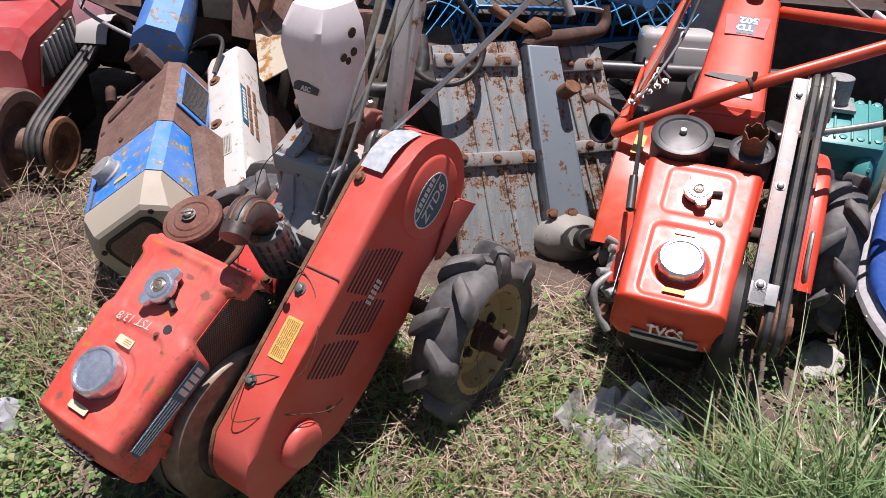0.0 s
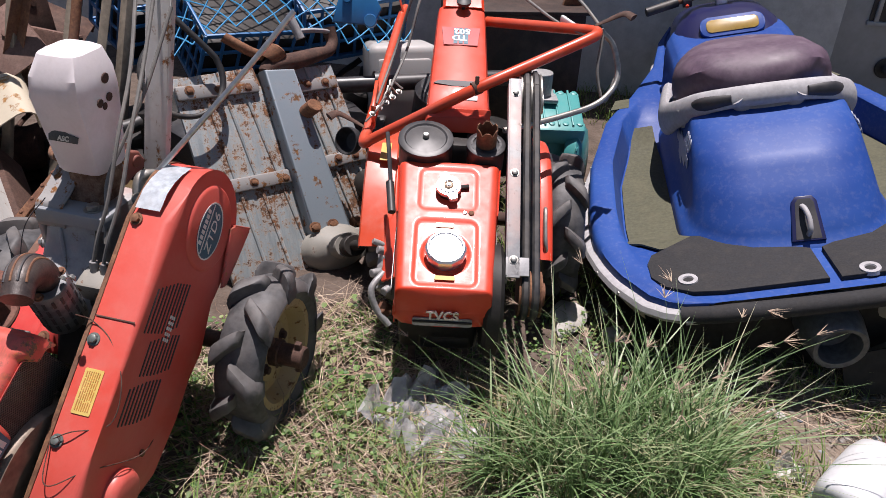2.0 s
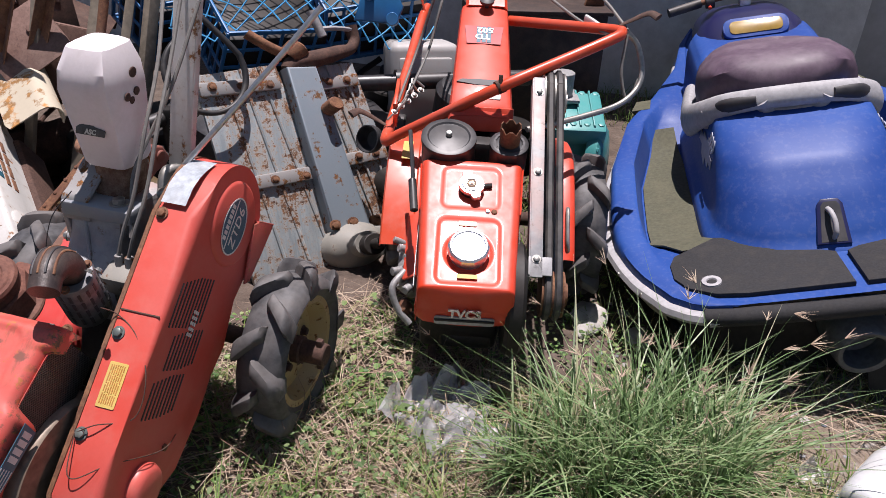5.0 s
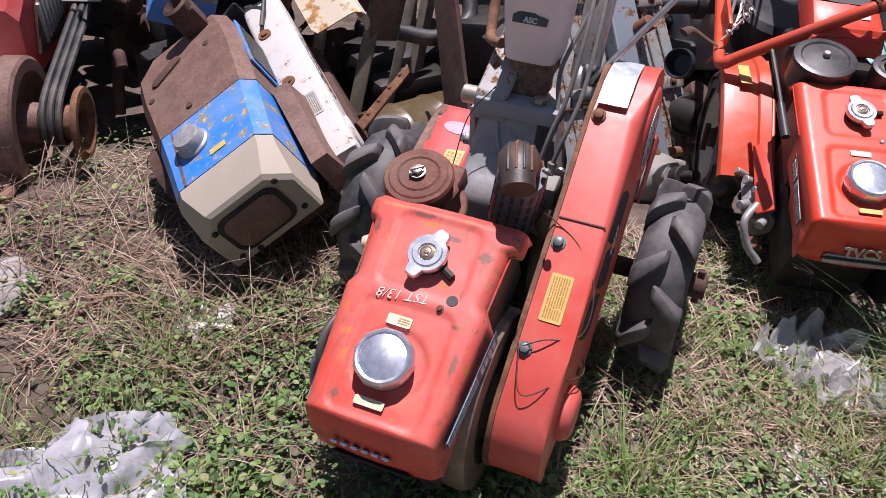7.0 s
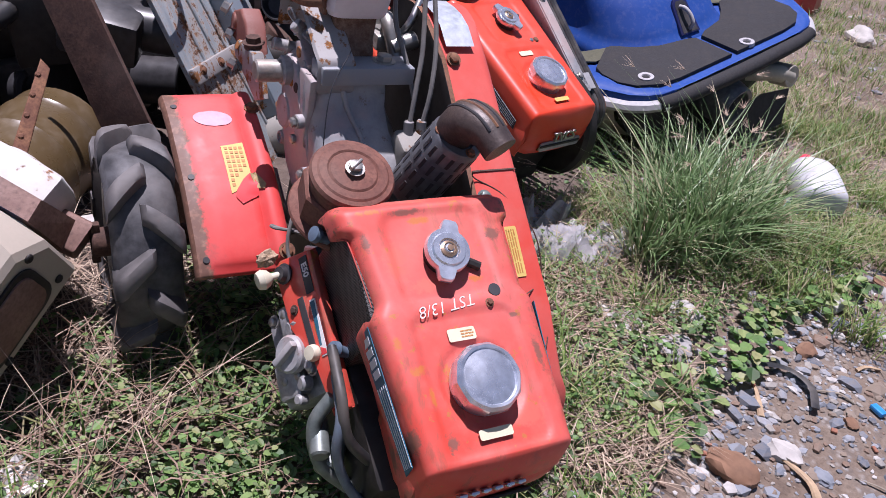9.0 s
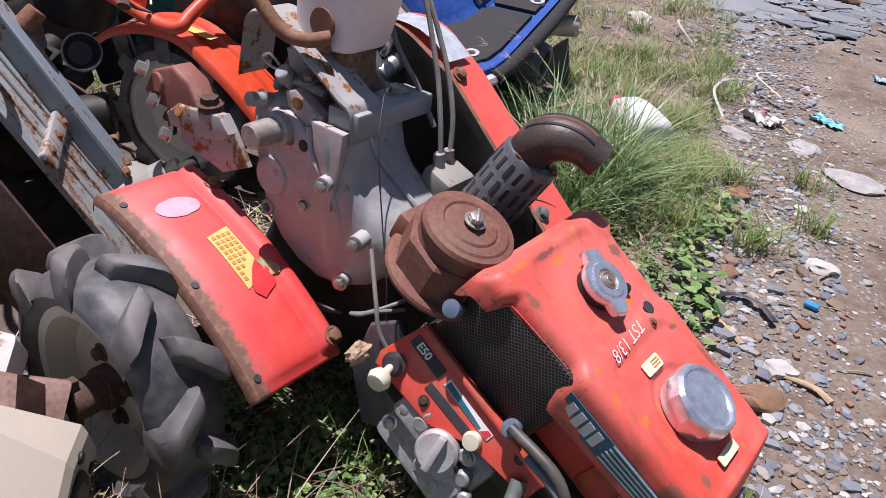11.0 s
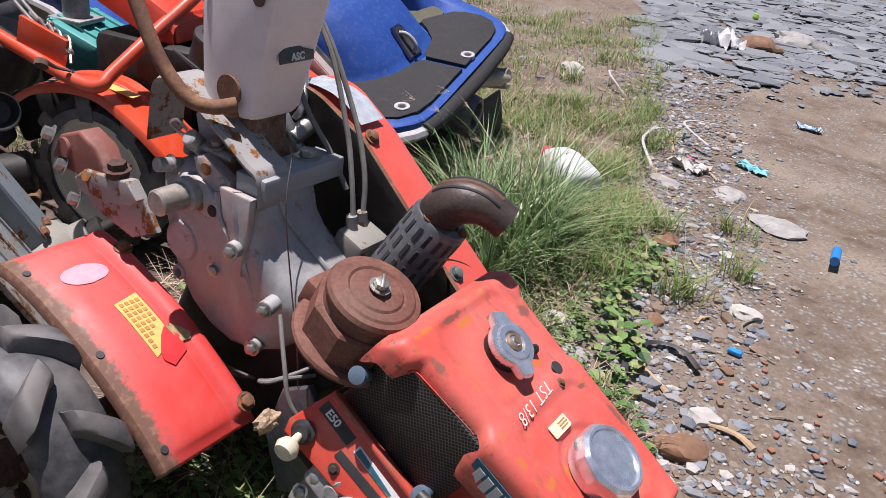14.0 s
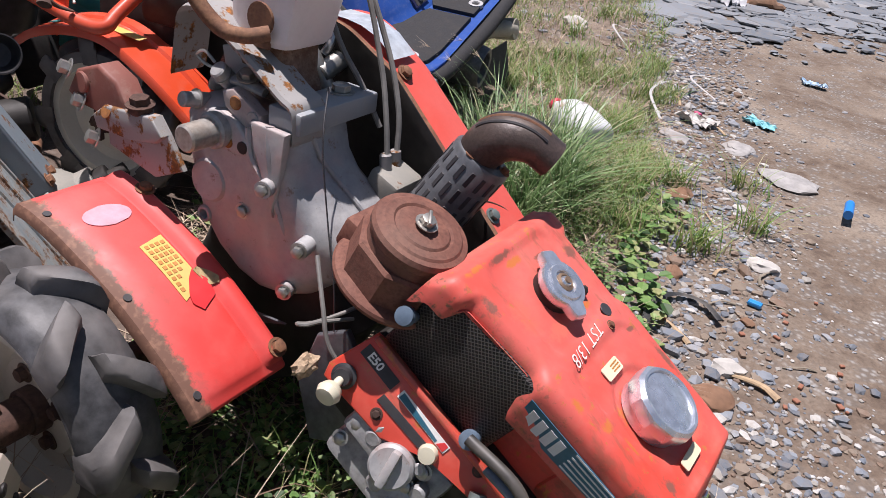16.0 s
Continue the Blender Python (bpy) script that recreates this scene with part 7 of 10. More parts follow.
# ---- yard wall and steel door ----
def wall_material():
    n = Nodes("weathered_plaster")
    a, b, c = n.noise(1.5, 6, 0.65), n.noise(9, 6, 0.7), n.noise(70, 4)
    base = n.mix(n.ramp(b, 0.35, 0.7), (0.55, 0.545, 0.53), (0.74, 0.73, 0.71))
    base = n.mix(n.ramp(a, 0.52, 0.66, 0, 0.7), base, (0.30, 0.29, 0.27))
    n.set(Base_Color=base, Roughness=0.9)
    n.bump(n.math("ADD", b, n.math("MULTIPLY", c, 0.5)), 0.5, 0.006)
    return n.mat


M_WALL = wall_material()
WALL = pose(2.3, 3.4, 0, 0, 0, -32)


def yard_wall():
    bm = bm_new()
    box(bm, (7.0, 0.15, 2.6), WALL @ pose(-2.55, 0.075, 1.2))
    box(bm, (3.0, 0.15, 2.6), WALL @ pose(3.45, 0.075, 1.2))
    box(bm, (1.0, 0.15, 0.5), WALL @ pose(1.45, 0.075, 2.25))
    w = part("wall_north", bm, M_WALL, None, "weathered grey plaster yard wall")
    tagged(w, category="wall", kind="structure")
    bm = bm_new()
    box(bm, (1.0, 0.05, 2.05), WALL @ pose(1.45, 0.06, 1.0), 0.004)
    steel = plain("pale_grey_door_paint", (0.40, 0.42, 0.45), 0.45, 0.1, 0.1, 20, 0.1, 0.3)
    d = part("door_1", bm, steel, None, "pale grey steel door with barred window")
    tagged(d, category="door", kind="structure")
    bm = bm_new()
    box(bm, (0.34, 0.01, 0.5), WALL @ pose(1.25, 0.030, 0.75))
    part("glass", bm, M_INK, d, "dark window pane")
    for k in range(3):
        bm = bm_new()
        box(bm, (0.02, 0.02, 0.5), WALL @ pose(1.08 + 0.115 * k + 0.03, 0.02, 0.75), 0.003)
        part("window_bar", bm, steel, d)
    for z in (0.49, 0.66, 0.84):
        bm = bm_new()
        box(bm, (0.36, 0.02, 0.02), WALL @ pose(1.25, 0.02, z), 0.003)
        part("window_bar", bm, steel, d)
    bm = bm_new()
    cyl(bm, 0.05, 0.012, WALL @ pose(1.22, 0.03, 0.28, 90), 24)
    cyl(bm, 0.022, 0.05, WALL @ pose(1.22, 0.02, 0.28, 90), 20, 0.006)
    part("door_knob", bm, M_INK, d, "round black knob")


yard_wall()


# ---- engines and scrap on the west side ----
def basis(o, r, b, n):
    return Matrix(((r[0], b[0], n[0], o[0]), (r[1], b[1], n[1], o[1]), (r[2], b[2], n[2], o[2]), (0, 0, 0, 1)))


def blue_brown_engine():
    r, b = Vector((0.805, 0.03, 0.592)).normalized(), Vector((-0.13, 0.965, 0.15))
    b = (b - r * b.dot(r)).normalized()
    E = thing("diesel_engine", "brown, blue and beige diesel engine tipped over in dry weeds", "engine", basis((-0.978, 2.026, 0.25), r, b, r.cross(b)))

    def sect(y, x0, x1, zb, zt, c=0.03):
        return [(x0, y, zb), (x0, y, zt - c), (x0 + c, y, zt), (x1 - c, y, zt), (x1, y, zt - c), (x1, y, zb)]
    bm = bm_new()
    loft(bm, [sect(-0.118, 0.018, 0.268, -0.190, -0.030, 0.05), sect(-0.110, 0.010, 0.275, -0.195, -0.020, 0.05), sect(-0.03, -0.002, 0.280, -0.20, 0.0), sect(-0.002, -0.003, 0.281, -0.20, 0.0)])
    nose = part("nose_cover", bm, M_BEIGE, E, "beige nose cover", smooth=25)
    bm = bm_new()
    prism(bm, rounded(0.172, 0.122, 0.032), 0, 0.004, pose(0.140, -0.1185, -0.108, 90), 0.001)
    part("lamp_recess", bm, M_DARK, nose, "dark oval lamp recess")
    bm = bm_new()
    prism(bm, rounded(0.146, 0.100, 0.026), 0, 0.006, pose(0.140, -0.1195, -0.108, 90), 0.002)
    part("lamp_plate", bm, M_RUSTPALE, nose, "brown dusty plate")
    for x, z in ((0.045, -0.07), (0.045, -0.17), (0.235, -0.05), (0.24, -0.16), (0.09, -0.182)):
        bm = bm_new()
        cyl(bm, 0.008, 0.006, pose(x, -0.117, z, 90), 14)
        part("bolt_hole", bm, M_DARK, nose)
    bm = bm_new()
    loft(bm, [sect(0.0, -0.004, 0.283, -0.21, 0.001), sect(0.11, -0.008, 0.29, -0.21, 0.002), sect(0.225, -0.014, 0.298, -0.21, 0.003)])
    blue = part("fuel_tank", bm, M_BLUEP, E, "blue tank with chipped yellowish paint", smooth=25)
    bm = bm_new()
    lathe(bm, [(0.044, 0), (0.044, 0.006), (0.038, 0.010), (0.038, 0.030), (0.034, 0.036), (0.012, 0.038), (0, 0.039)], pose(0.100, 0.118, 0.002), 32)
    part("filler_cap", bm, M_ALU, blue, "dull grey filler cap")
    bm = bm_new()
    box(bm, (0.005, 0.226, 0.003), pose(0.048, 0.112, 0.003))
    part("seam", bm, M_RUST, blue)
    bm = bm_new()
    box(bm, (0.045, 0.018, 0.002), pose(0.155, 0.045, 0.003))
    part("chipped_patch", bm, M_YELLOW, blue, "bare yellowish patch")
    bm = bm_new()
    loft(bm, [sect(0.228, -0.016, 0.299, -0.22, 0.003), sect(0.42, -0.03, 0.31, -0.22, 0.006), sect(0.52, -0.03, 0.305, -0.22, 0.006), sect(0.60, 0.02, 0.29, -0.22, -0.005), sect(0.64, 0.05, 0.28, -0.22, -0.03)])
    top = part("bonnet", bm, M_RUSTPALE, E, "brown rusty bonnet", smooth=25)
    bm = bm_new()
    prism(bm, rounded(0.11, 0.030, 0.013), 0, 0.010, pose(0.085, 0.475, 0.002, 0, 0, 25), 0.003)
    part("vent_slot", bm, M_RUSTDARK, top, "raised dark vent")
    for p in ((0.02, 0.40), (0.12, 0.27), (0.22, 0.47)):
        bm = bm_new()
        cyl(bm, 0.010, 0.005, pose(p[0], p[1], 0.004), 12)
        part("screw", bm, M_RUSTDARK, top)
    bm = bm_new()
    box(bm, (0.075, 0.06, 0.075), pose(0.21, 0.58, 0.032), 0.010)
    lathe(bm, [(0.036, 0), (0.040, 0.04), (0.030, 0.045), (0.024, 0.02), (0, 0.02)], pose(0.21, 0.58, 0.05), 20)
    part("exhaust_outlet", bm, M_RUSTDARK, top, "rusty square exhaust outlet")
    # grille on the flank
    bm = bm_new()
    box(bm, (0.006, 0.22, 0.125), pose(0.309, 0.42, -0.085), 0.002)
    fr = part("grille_frame", bm, M_BLUEP, E, "blue grille frame")
    bm = bm_new()
    box(bm, (0.006, 0.185, 0.095), pose(0.3125, 0.42, -0.085))
    part("grille_screen", bm, M_SCREEN, fr, "rusty woven screen")
    bm = bm_new()
    loft(bm, [[(0.30, -0.04, -0.28), (0.30, -0.02, -0.15), (0.345, -0.01, -0.16), (0.36, -0.03, -0.28)], [(0.305, 0.24, -0.28), (0.305, 0.24, -0.085), (0.35, 0.24, -0.095), (0.37, 0.24, -0.28)]])
    part("muffler_box", bm, M_RUSTPALE, E, "brown rusty muffler box", smooth=25)
    bm = bm_new()
    prism(bm, [(-0.06, -0.26), (0.30, -0.26), (0.30, -0.32), (-0.04, -0.32)], 0.30, 0.37, SIDE, 0.01)
    part("belt_guard", bm, M_RUSTPALE, E)
    bm = bm_new()
    box(bm, (0.27, 0.55, 0.10), pose(0.14, 0.25, -0.25), 0.02)
    lathe(bm, [(0, 0), (0.13, 0), (0.13, 0.05), (0, 0.05)], Matrix(((0, 0, -1, -0.01), (1, 0, 0, 0.25), (0, 1, 0, -0.17), (0, 0, 0, 1))), 32)
    part("crankcase", bm, M_RUSTDARK, E, "dark crankcase")
    return E


blue_brown_engine()


def white_cover_tiller():
    b = Vector((-0.19, 0.955, 0.235)).normalized()
    r = Vector((0.80, 0.05, 0.45))
    r = (r - b * r.dot(b)).normalized()
    # x across towards the lettered flank, y up the slope, z out of the narrow face
    W = thing("power_tiller", "stripped white tiller with rust-streaked belt cover", "tiller", basis((-0.605, 2.115, 0.308), r, b, r.cross(b)))
    bm = bm_new()
    out = []
    for a in range(180, 360, 15):
        out.append((0.07 + 0.075 * math.cos(radians(a)), 0.02 + 0.055 * math.sin(radians(a))))
    out = [(y, z) for y, z in [(-0.045, -0.06), (-0.03, -0.012), (0.02, 0.0), (0.62, 0.0), (0.69, -0.02), (0.74, -0.07), (0.73, -0.15), (0.6, -0.19), (0.2, -0.17), (0.02, -0.15), (-0.04, -0.11)]]
    prism(bm, out, -0.040, 0.078, SIDE, 0.014, 3)
    c = part("belt_cover", bm, M_WHITE, W, "white belt cover with rust streaks", smooth=30)
    for y in (0.08, 0.29, 0.52):
        bm = bm_new()
        lathe(bm, [(0.020, 0), (0.019, 0.004), (0.010, 0.003), (0.009, 0.009), (0, 0.010)], pose(-0.005, y, 0.0), 18)
        part("cover_bolt", bm, M_RUST, c, "rusty dished bolt")
    s = sticker(c, pose(0.022, 0.165, 0.0006), 0.046, 0.090, M_LABEL, "worn grey label with faded print")
    bars(s, pose(0, 0, 0, 0, 0, 90), 0.078, 0.038, 7, M_CABLE, seed=12)
    bm = bm_new()
    lathe(bm, [(0.055, 0), (0.055, 0.006), (0.048, 0.010), (0, 0.010)], Matrix(((0, 0, 1, 0.077), (1, 0, 0, 0.065), (0, 1, 0, -0.075), (0, 0, 0, 1))), 32)
    part("boss", bm, M_WHITE, c)
    for k in range(8):
        bm = bm_new()
        box(bm, (0.004, 0.055, 0.016), pose(0.0785, 0.27 + 0.065 * (k % 4), -0.06 - 0.03 * (k // 4)), 0.001)
        part("vent", bm, M_RUST, c, "rusty vent slot")
    bm = bm_new()
    box(bm, (0.002, 0.20, 0.030), pose(0.0787, 0.36, -0.030), 0.0005)
    part("name_strip", bm, M_DECALBLUE, c, "dark strip with white bars")
    bm = bm_new()
    for k in range(9):
        box(bm, (0.001, 0.012, 0.014), pose(0.0800, 0.29 + 0.018 * k, -0.030))
    part("printed_bars", bm, M_WHITEINK, c)
    # cream sheet, rolled over along its far edge
    bm = bm_new()
    rows = []
    for y in np.linspace(0.50, 0.86, 13):
        e = min(1.0, (y - 0.498) / 0.03, (0.862 - y) / 0.03)
        row = []
        for k in range(12):
            a = radians(150 * max(0.0, k - 5) / 6)
            flat_x = 0.115 + 0.024 * min(k, 5) + (0.012 * (1 - e) if k == 0 else 0)
            row.append((flat_x + 0.045 * math.sin(a), y, -0.075 - 0.045 * (1 - math.cos(a))))
        rows.append(row)
    loft(bm, rows, closed=False)
    shell(bm, 0.004)
    part("rolled_sheet", bm, M_CREAMRUST, W, "cream rolled sheet metal with orange rust")
    bm = bm_new()
    tube(bm, [(0.0, 0.55, 0.01), (0.05, 0.66, 0.03), (0.0, 0.76, 0.02), (-0.10, 0.80, 0.0), (-0.22, 0.76, -0.04)], 0.007, 8)
    part("hose", bm, M_CABLEBLK, W, "black hose")
    bm = bm_new()
    prism(bm, [(0, 0), (0.20, 0.05), (0.21, 0.075), (0, 0.03)], 0, 0.012, pose(0.10, 0.10, -0.12, 20, 0, 10), 0.003)
    for k in range(4):
        cyl(bm, 0.006, 0.016, pose(0.10, 0.10, -0.12, 20, 0, 10) @ pose(0.04 + 0.045 * k, 0.03 + 0.011 * k, -0.001), 10)
    part("slotted_bar", bm, M_RUST, W, "rusty bar with holes")
    bm = bm_new()
    box(bm, (0.16, 0.40, 0.14), pose(0.02, 0.40, -0.24), 0.02)
    part("gear_case", bm, M_RUSTDARK, W, "dark rusty gear case")
    return W


white_cover_tiller()


def red_engine():
    E = thing("diesel_engine", "red engine with slatted grille, bare flywheel and belts", "engine", pose(-1.38, 2.54, 0, 0, 0, -8))
    XR = lambda x, y, z: Matrix(((0, 0, 1, x), (1, 0, 0, y), (0, 1, 0, z), (0, 0, 0, 1)))
    bm = bm_new()
    lathe(bm, [(0, 0), (0.175, 0), (0.185, 0.008), (0.185, 0.062), (0.176, 0.070), (0.145, 0.070), (0.135, 0.030), (0.06, 0.026), (0.055, 0.09), (0, 0.09)], XR(-0.055, 0.06, 0.20), 56)
    part("flywheel", bm, M_RUSTPALE, E, "thick brown iron flywheel")
    bm = bm_new()
    lathe(bm, [(0, 0.0), (0.045, 0), (0.05, 0.01), (0.05, 0.10), (0.10, 0.105), (0.104, 0.112), (0.100, 0.122), (0.085, 0.124), (0.07, 0.112), (0.045, 0.112), (0.04, 0.09), (0, 0.09)], XR(0.03, 0.06, 0.20), 40)
    part("pulley", bm, M_RUST, E, "rusty flanged pulley")
    for k in range(3):
        bm = bm_new()
        x = 0.05 + 0.022 * k
        tube(bm, [(x, 0.09, 0.15), (x, 0.02, 0.155), (x, 0.005, 0.21), (x, 0.06, 0.275), (x, 0.30, 0.345), (x, 0.60, 0.425)], 0.010, 8, 5)
        part("drive_belt", bm, M_BELT, E, "cracked black drive belt")
    bm = bm_new()
    lathe(bm, [(0, 0), (0.075, 0), (0.075, 0.08), (0, 0.08)], XR(0.035, 0.62, 0.375), 32)
    part("upper_pulley", bm, M_DARK, E, "dark upper pulley")
    bm = bm_new()
    rows = []
    for k in range(9):
        a = radians(20 * k)
        rows.append([(x, 0.60 + 0.12 * math.cos(a), 0.37 + 0.12 * math.sin(a)) for x in (0.01, 0.06, 0.13)])
    loft(bm, rows, closed=False)
    shell(bm, 0.004)
    part("pulley_guard", bm, M_GREYPAINT, E, "grey-white pulley guard")
    # red tinwork
    bm = bm_new()
    sect = lambda y, x0, x1, z0, z1, c=0.03: [(x0, y, z0), (x0, y, z1 - c), (x0 + c, y, z1), (x1 - c, y, z1), (x1, y, z1 - c), (x1, y, z0)]
    loft(bm, [sect(0.20, -0.42, -0.02, 0.28, 0.47), sect(0.26, -0.43, -0.01, 0.27, 0.53), sect(0.60, -0.43, 0.0, 0.30, 0.60), sect(0.70, -0.40, -0.02, 0.32, 0.58)])
    red = part("tinwork", bm, M_REDOLD, E, "crimson sheet metal engine cover", smooth=25)
    bm = bm_new()
    prism(bm, [(0.25, 0.33), (0.30, 0.46), (0.52, 0.52), (0.56, 0.40), (0.46, 0.31)], 0, 0.012, Matrix(((0, 0, 1, -0.006), (1, 0, 0, 0), (0, 1, 0, 0), (0, 0, 0, 1))), 0.003)
    g = part("grille", bm, M_RUSTDARK, red, "rusty grille frame")
    for k in range(8):
        bm = bm_new()
        box(bm, (0.010, 0.014, 0.125), pose(0.009, 0.30 + 0.03 * k, 0.405 + 0.005 * k, 12), 0.002)
        part("slat", bm, M_ALU, g, "dusty grille slat")
    bm = bm_new()
    box(bm, (0.30, 0.30, 0.06), pose(-0.24, 0.14, 0.24, -35), 0.015)
    part("fuel_tank", bm, M_PINKISH, E, "grey-white tank end")
    bm = bm_new()
    box(bm, (0.36, 0.45, 0.25), pose(-0.22, 0.42, 0.17), 0.03)
    part("crankcase", bm, M_DARK, E, "black crankcase")
    bm = bm_new()
    tube(bm, [(0.17, 0.34, 0.10), (0.18, 0.36, 0.24), (0.20, 0.33, 0.30), (0.21, 0.30, 0.27)], 0.018, 10)
    part("pipe", bm, M_RUSTDARK, E, "rusty bent pipe")
    return E


red_engine()


def scrap(name, label, category, build, material, m=None, smooth=35):
    bm = bm_new()
    build(bm)
    ob = part(name, bm, material, None, label, m, smooth)
    return tagged(ob, category=category)


def west_scrap():
    # narrow blue hood behind the brown engine
    def f(bm):
        loft(bm, [[(x * w, y, z) for x, z in ((-1, 0), (-0.9, 0.12), (-0.5, 0.17), (0.5, 0.17), (0.9, 0.12), (1, 0))] for y, w in ((0, 0.085), (0.25, 0.08), (0.42, 0.06))])
    scrap("engine_hood", "narrow blue engine hood with flaking paint", "engine hood", f, M_BLUEP, pose(-0.95, 2.78, 0.40, 22, 18, 6) @ Matrix.Diagonal((1.1, 1.1, 1.1, 1)))

    def f(bm):
        box(bm, (0.22, 0.14, 0.14), None, 0.015)
    scrap("black_box", "black sheet metal box on the scrap heap", "box", f, M_BLACK, pose(-0.90, 3.05, 0.74, 20, 25, 20))

    def f(bm):
        prism(bm, [(0, 0), (0.10, 0), (0.28, 0.30), (0.05, 0.34)], 0, 0.008, None, 0.002)
    scrap("rust_sheet", "orange rusty folded sheet", "sheet metal", f, M_RUST, pose(-1.10, 2.95, 0.62, 70, 20, 10))

    def f(bm):
        lathe(bm, [(0, 0), (0.10, 0), (0.16, 0.03), (0.18, 0.12), (0.19, 0.125), (0.175, 0.115), (0.15, 0.05), (0, 0.02)], None, 28)
    scrap("plastic_tub", "faded pink plastic tub", "tub", f, plain("pink_plastic", (0.55, 0.28, 0.33), 0.5, 0, 0.1, 8, 0.05, 0.3), pose(-1.33, 3.12, 0.58, -130, 20, 0))

    def f(bm):
        box(bm, (0.50, 0.30, 0.12), None, 0.02)
        box(bm, (0.18, 0.2, 0.08), pose(0.1, 0, 0.09), 0.02)
    scrap("blue_casing", "bright blue sheet metal casing", "casing", f, M_BLUEP, pose(-1.75, 3.25, 0.50, 0, 0, 10))

    def f(bm):
        tube(bm, [(-1.55, 3.0, 0.60), (-1.25, 3.02, 0.66), (-1.22, 2.95, 0.56), (-1.05, 2.85, 0.50), (-0.95, 2.78, 0.50)], 0.007, 8)
    scrap("white_wire", "stiff pale wire over scrap", "wire", f, M_ALU)

    def f(bm):
        pts = []
        for k in range(13):
            a = 2 * math.pi * k / 12
            pts.append((0.045 * math.cos(a), 0.075 * math.sin(a), 0))
        tube(bm, pts, 0.016, 10, 3)
    scrap("iron_ring", "rusty iron ring lying on dry weeds", "ring", f, M_RUST, pose(-1.47, 2.42, 0.12, 20, 10, 40))

    # folded sheets, brackets and angle iron heaped behind the white cover
    rnd = random.Random(11)
    for k, (x, y, z, rx, ry, rz, m) in enumerate(((-0.62, 2.98, 0.56, 60, 20, 30, M_RUSTPALE), (-0.50, 2.92, 0.60, 40, -30, 10, M_RUSTPALE), (-0.38, 3.00, 0.50, 75, 10, -20, M_RUSTPALE), (-0.60, 3.15, 0.72, 30, 40, 0, M_RUST), (-0.42, 3.10, 0.66, 80, 0, 40, M_RUSTDARK), (-0.70, 3.05, 0.66, 50, 30, 80, M_RUSTDARK), (-0.28, 2.85, 0.45, 85, 5, 5, M_RUSTPALE))):
        def f(bm):
            w, h = rnd.uniform(0.14, 0.24), rnd.uniform(0.16, 0.3)
            box(bm, (w, h, 0.006), None, 0.001)
            box(bm, (w, 0.006, 0.05), pose(0, h / 2, -0.025), 0.001)
            box(bm, (0.006, h, 0.05), pose(w / 2, 0, -0.025), 0.001)
            cyl(bm, 0.014, 0.012, pose(w * 0.2, h * 0.1, 0), 12)
        scrap("folded_sheet", "rust-stained folded sheet metal panel", "sheet metal", f, m, pose(x, y, z, rx, ry, rz))
    for k, (a, b, w, m) in enumerate((((-0.60, 2.75, -0.02), (-0.40, 3.0, 0.9), 0.035, M_WOOD), ((-0.46, 2.72, -0.02), (-0.20, 3.05, 0.9), 0.045, M_WOOD), ((-0.36, 2.70, -0.02), (-0.12, 2.95, 0.85), 0.03, M_WOOD), ((-0.72, 2.85, -0.02), (-0.50, 3.1, 0.9), 0.03, M_RUSTDARK), ((-0.25, 2.80, 0.0), (-0.02, 3.1, 0.95), 0.05, M_WOOD))):
        def f(bm):
            p, q = Vector(a), Vector(b)
            box(bm, (w, w * 0.6, (q - p).length), frame_to((p + q) / 2, q - p, 20 * k), 0.004)
        scrap("timber_post", "grey weathered timber leaning in the scrap", "timber", f, m)
    for k, (a, b) in enumerate((((-0.62, 2.92, 0.40), (-0.42, 2.86, 0.98)), ((-0.50, 2.90, 0.42), (-0.32, 2.92, 0.95)))):
        def f(bm):
            p, q = Vector(a), Vector(b)
            box(bm, (0.04, 0.004, (q - p).length), frame_to((p + q) / 2, q - p, 30), 0.001)
            box(bm, (0.004, 0.04, (q - p).length), frame_to((p + q) / 2, q - p, 30) @ pose(0.02, 0.02, 0), 0.001)
        scrap("angle_iron", "rusty brown angle iron", "angle iron", f, M_RUST)
    # drum lying on its side by the tiller's wheel
    def f(bm):
        lathe(bm, [(0, 0), (0.125, 0), (0.13, 0.005), (0.13, 0.09), (0.135, 0.10), (0.13, 0.11), (0.13, 0.22), (0.135, 0.23), (0.13, 0.24), (0.13, 0.30), (0.125, 0.305), (0, 0.30)], None, 40)
    scrap("drum", "shiny olive brown drum lying on its side", "drum", f, M_DRUM, frame_to((-0.43, 2.42, 0.118), (0.9, 0.42, 0.0)))
    # dark engine deep in the heap
    E = thing("engine_core", "black oily engine core in deep shade", "engine", pose(-0.12, 2.85, 0, 0, 0, 20))
    bm = bm_new()
    box(bm, (0.5, 0.35, 0.24), pose(0, 0.25, 0.12), 0.04)
    box(bm, (0.3, 0.25, 0.20), pose(-0.1, 0.1, 0.1), 0.03)
    part("block", bm, M_DARK, E, "black block")
    bm = bm_new()
    tube(bm, [(-0.20, -0.05, 0.38), (-0.08, -0.10, 0.36), (0.05, -0.08, 0.40), (0.08, 0.0, 0.5)], 0.026, 12)
    part("hose", bm, M_CABLEBLK, E, "black radiator hose")
    for k in range(3):
        bm = bm_new()
        lathe(bm, [(0.05, 0), (0.055, 0.01), (0.055, 0.03), (0.04, 0.035), (0.02, 0.02), (0, 0.02)], frame_to((0.02 + 0.06 * k, -0.08, 0.14 + 0.1 * (k % 2)), (0, -1, 0.2)), 24)
        part("pulley", bm, M_BLACK, E)


west_scrap()


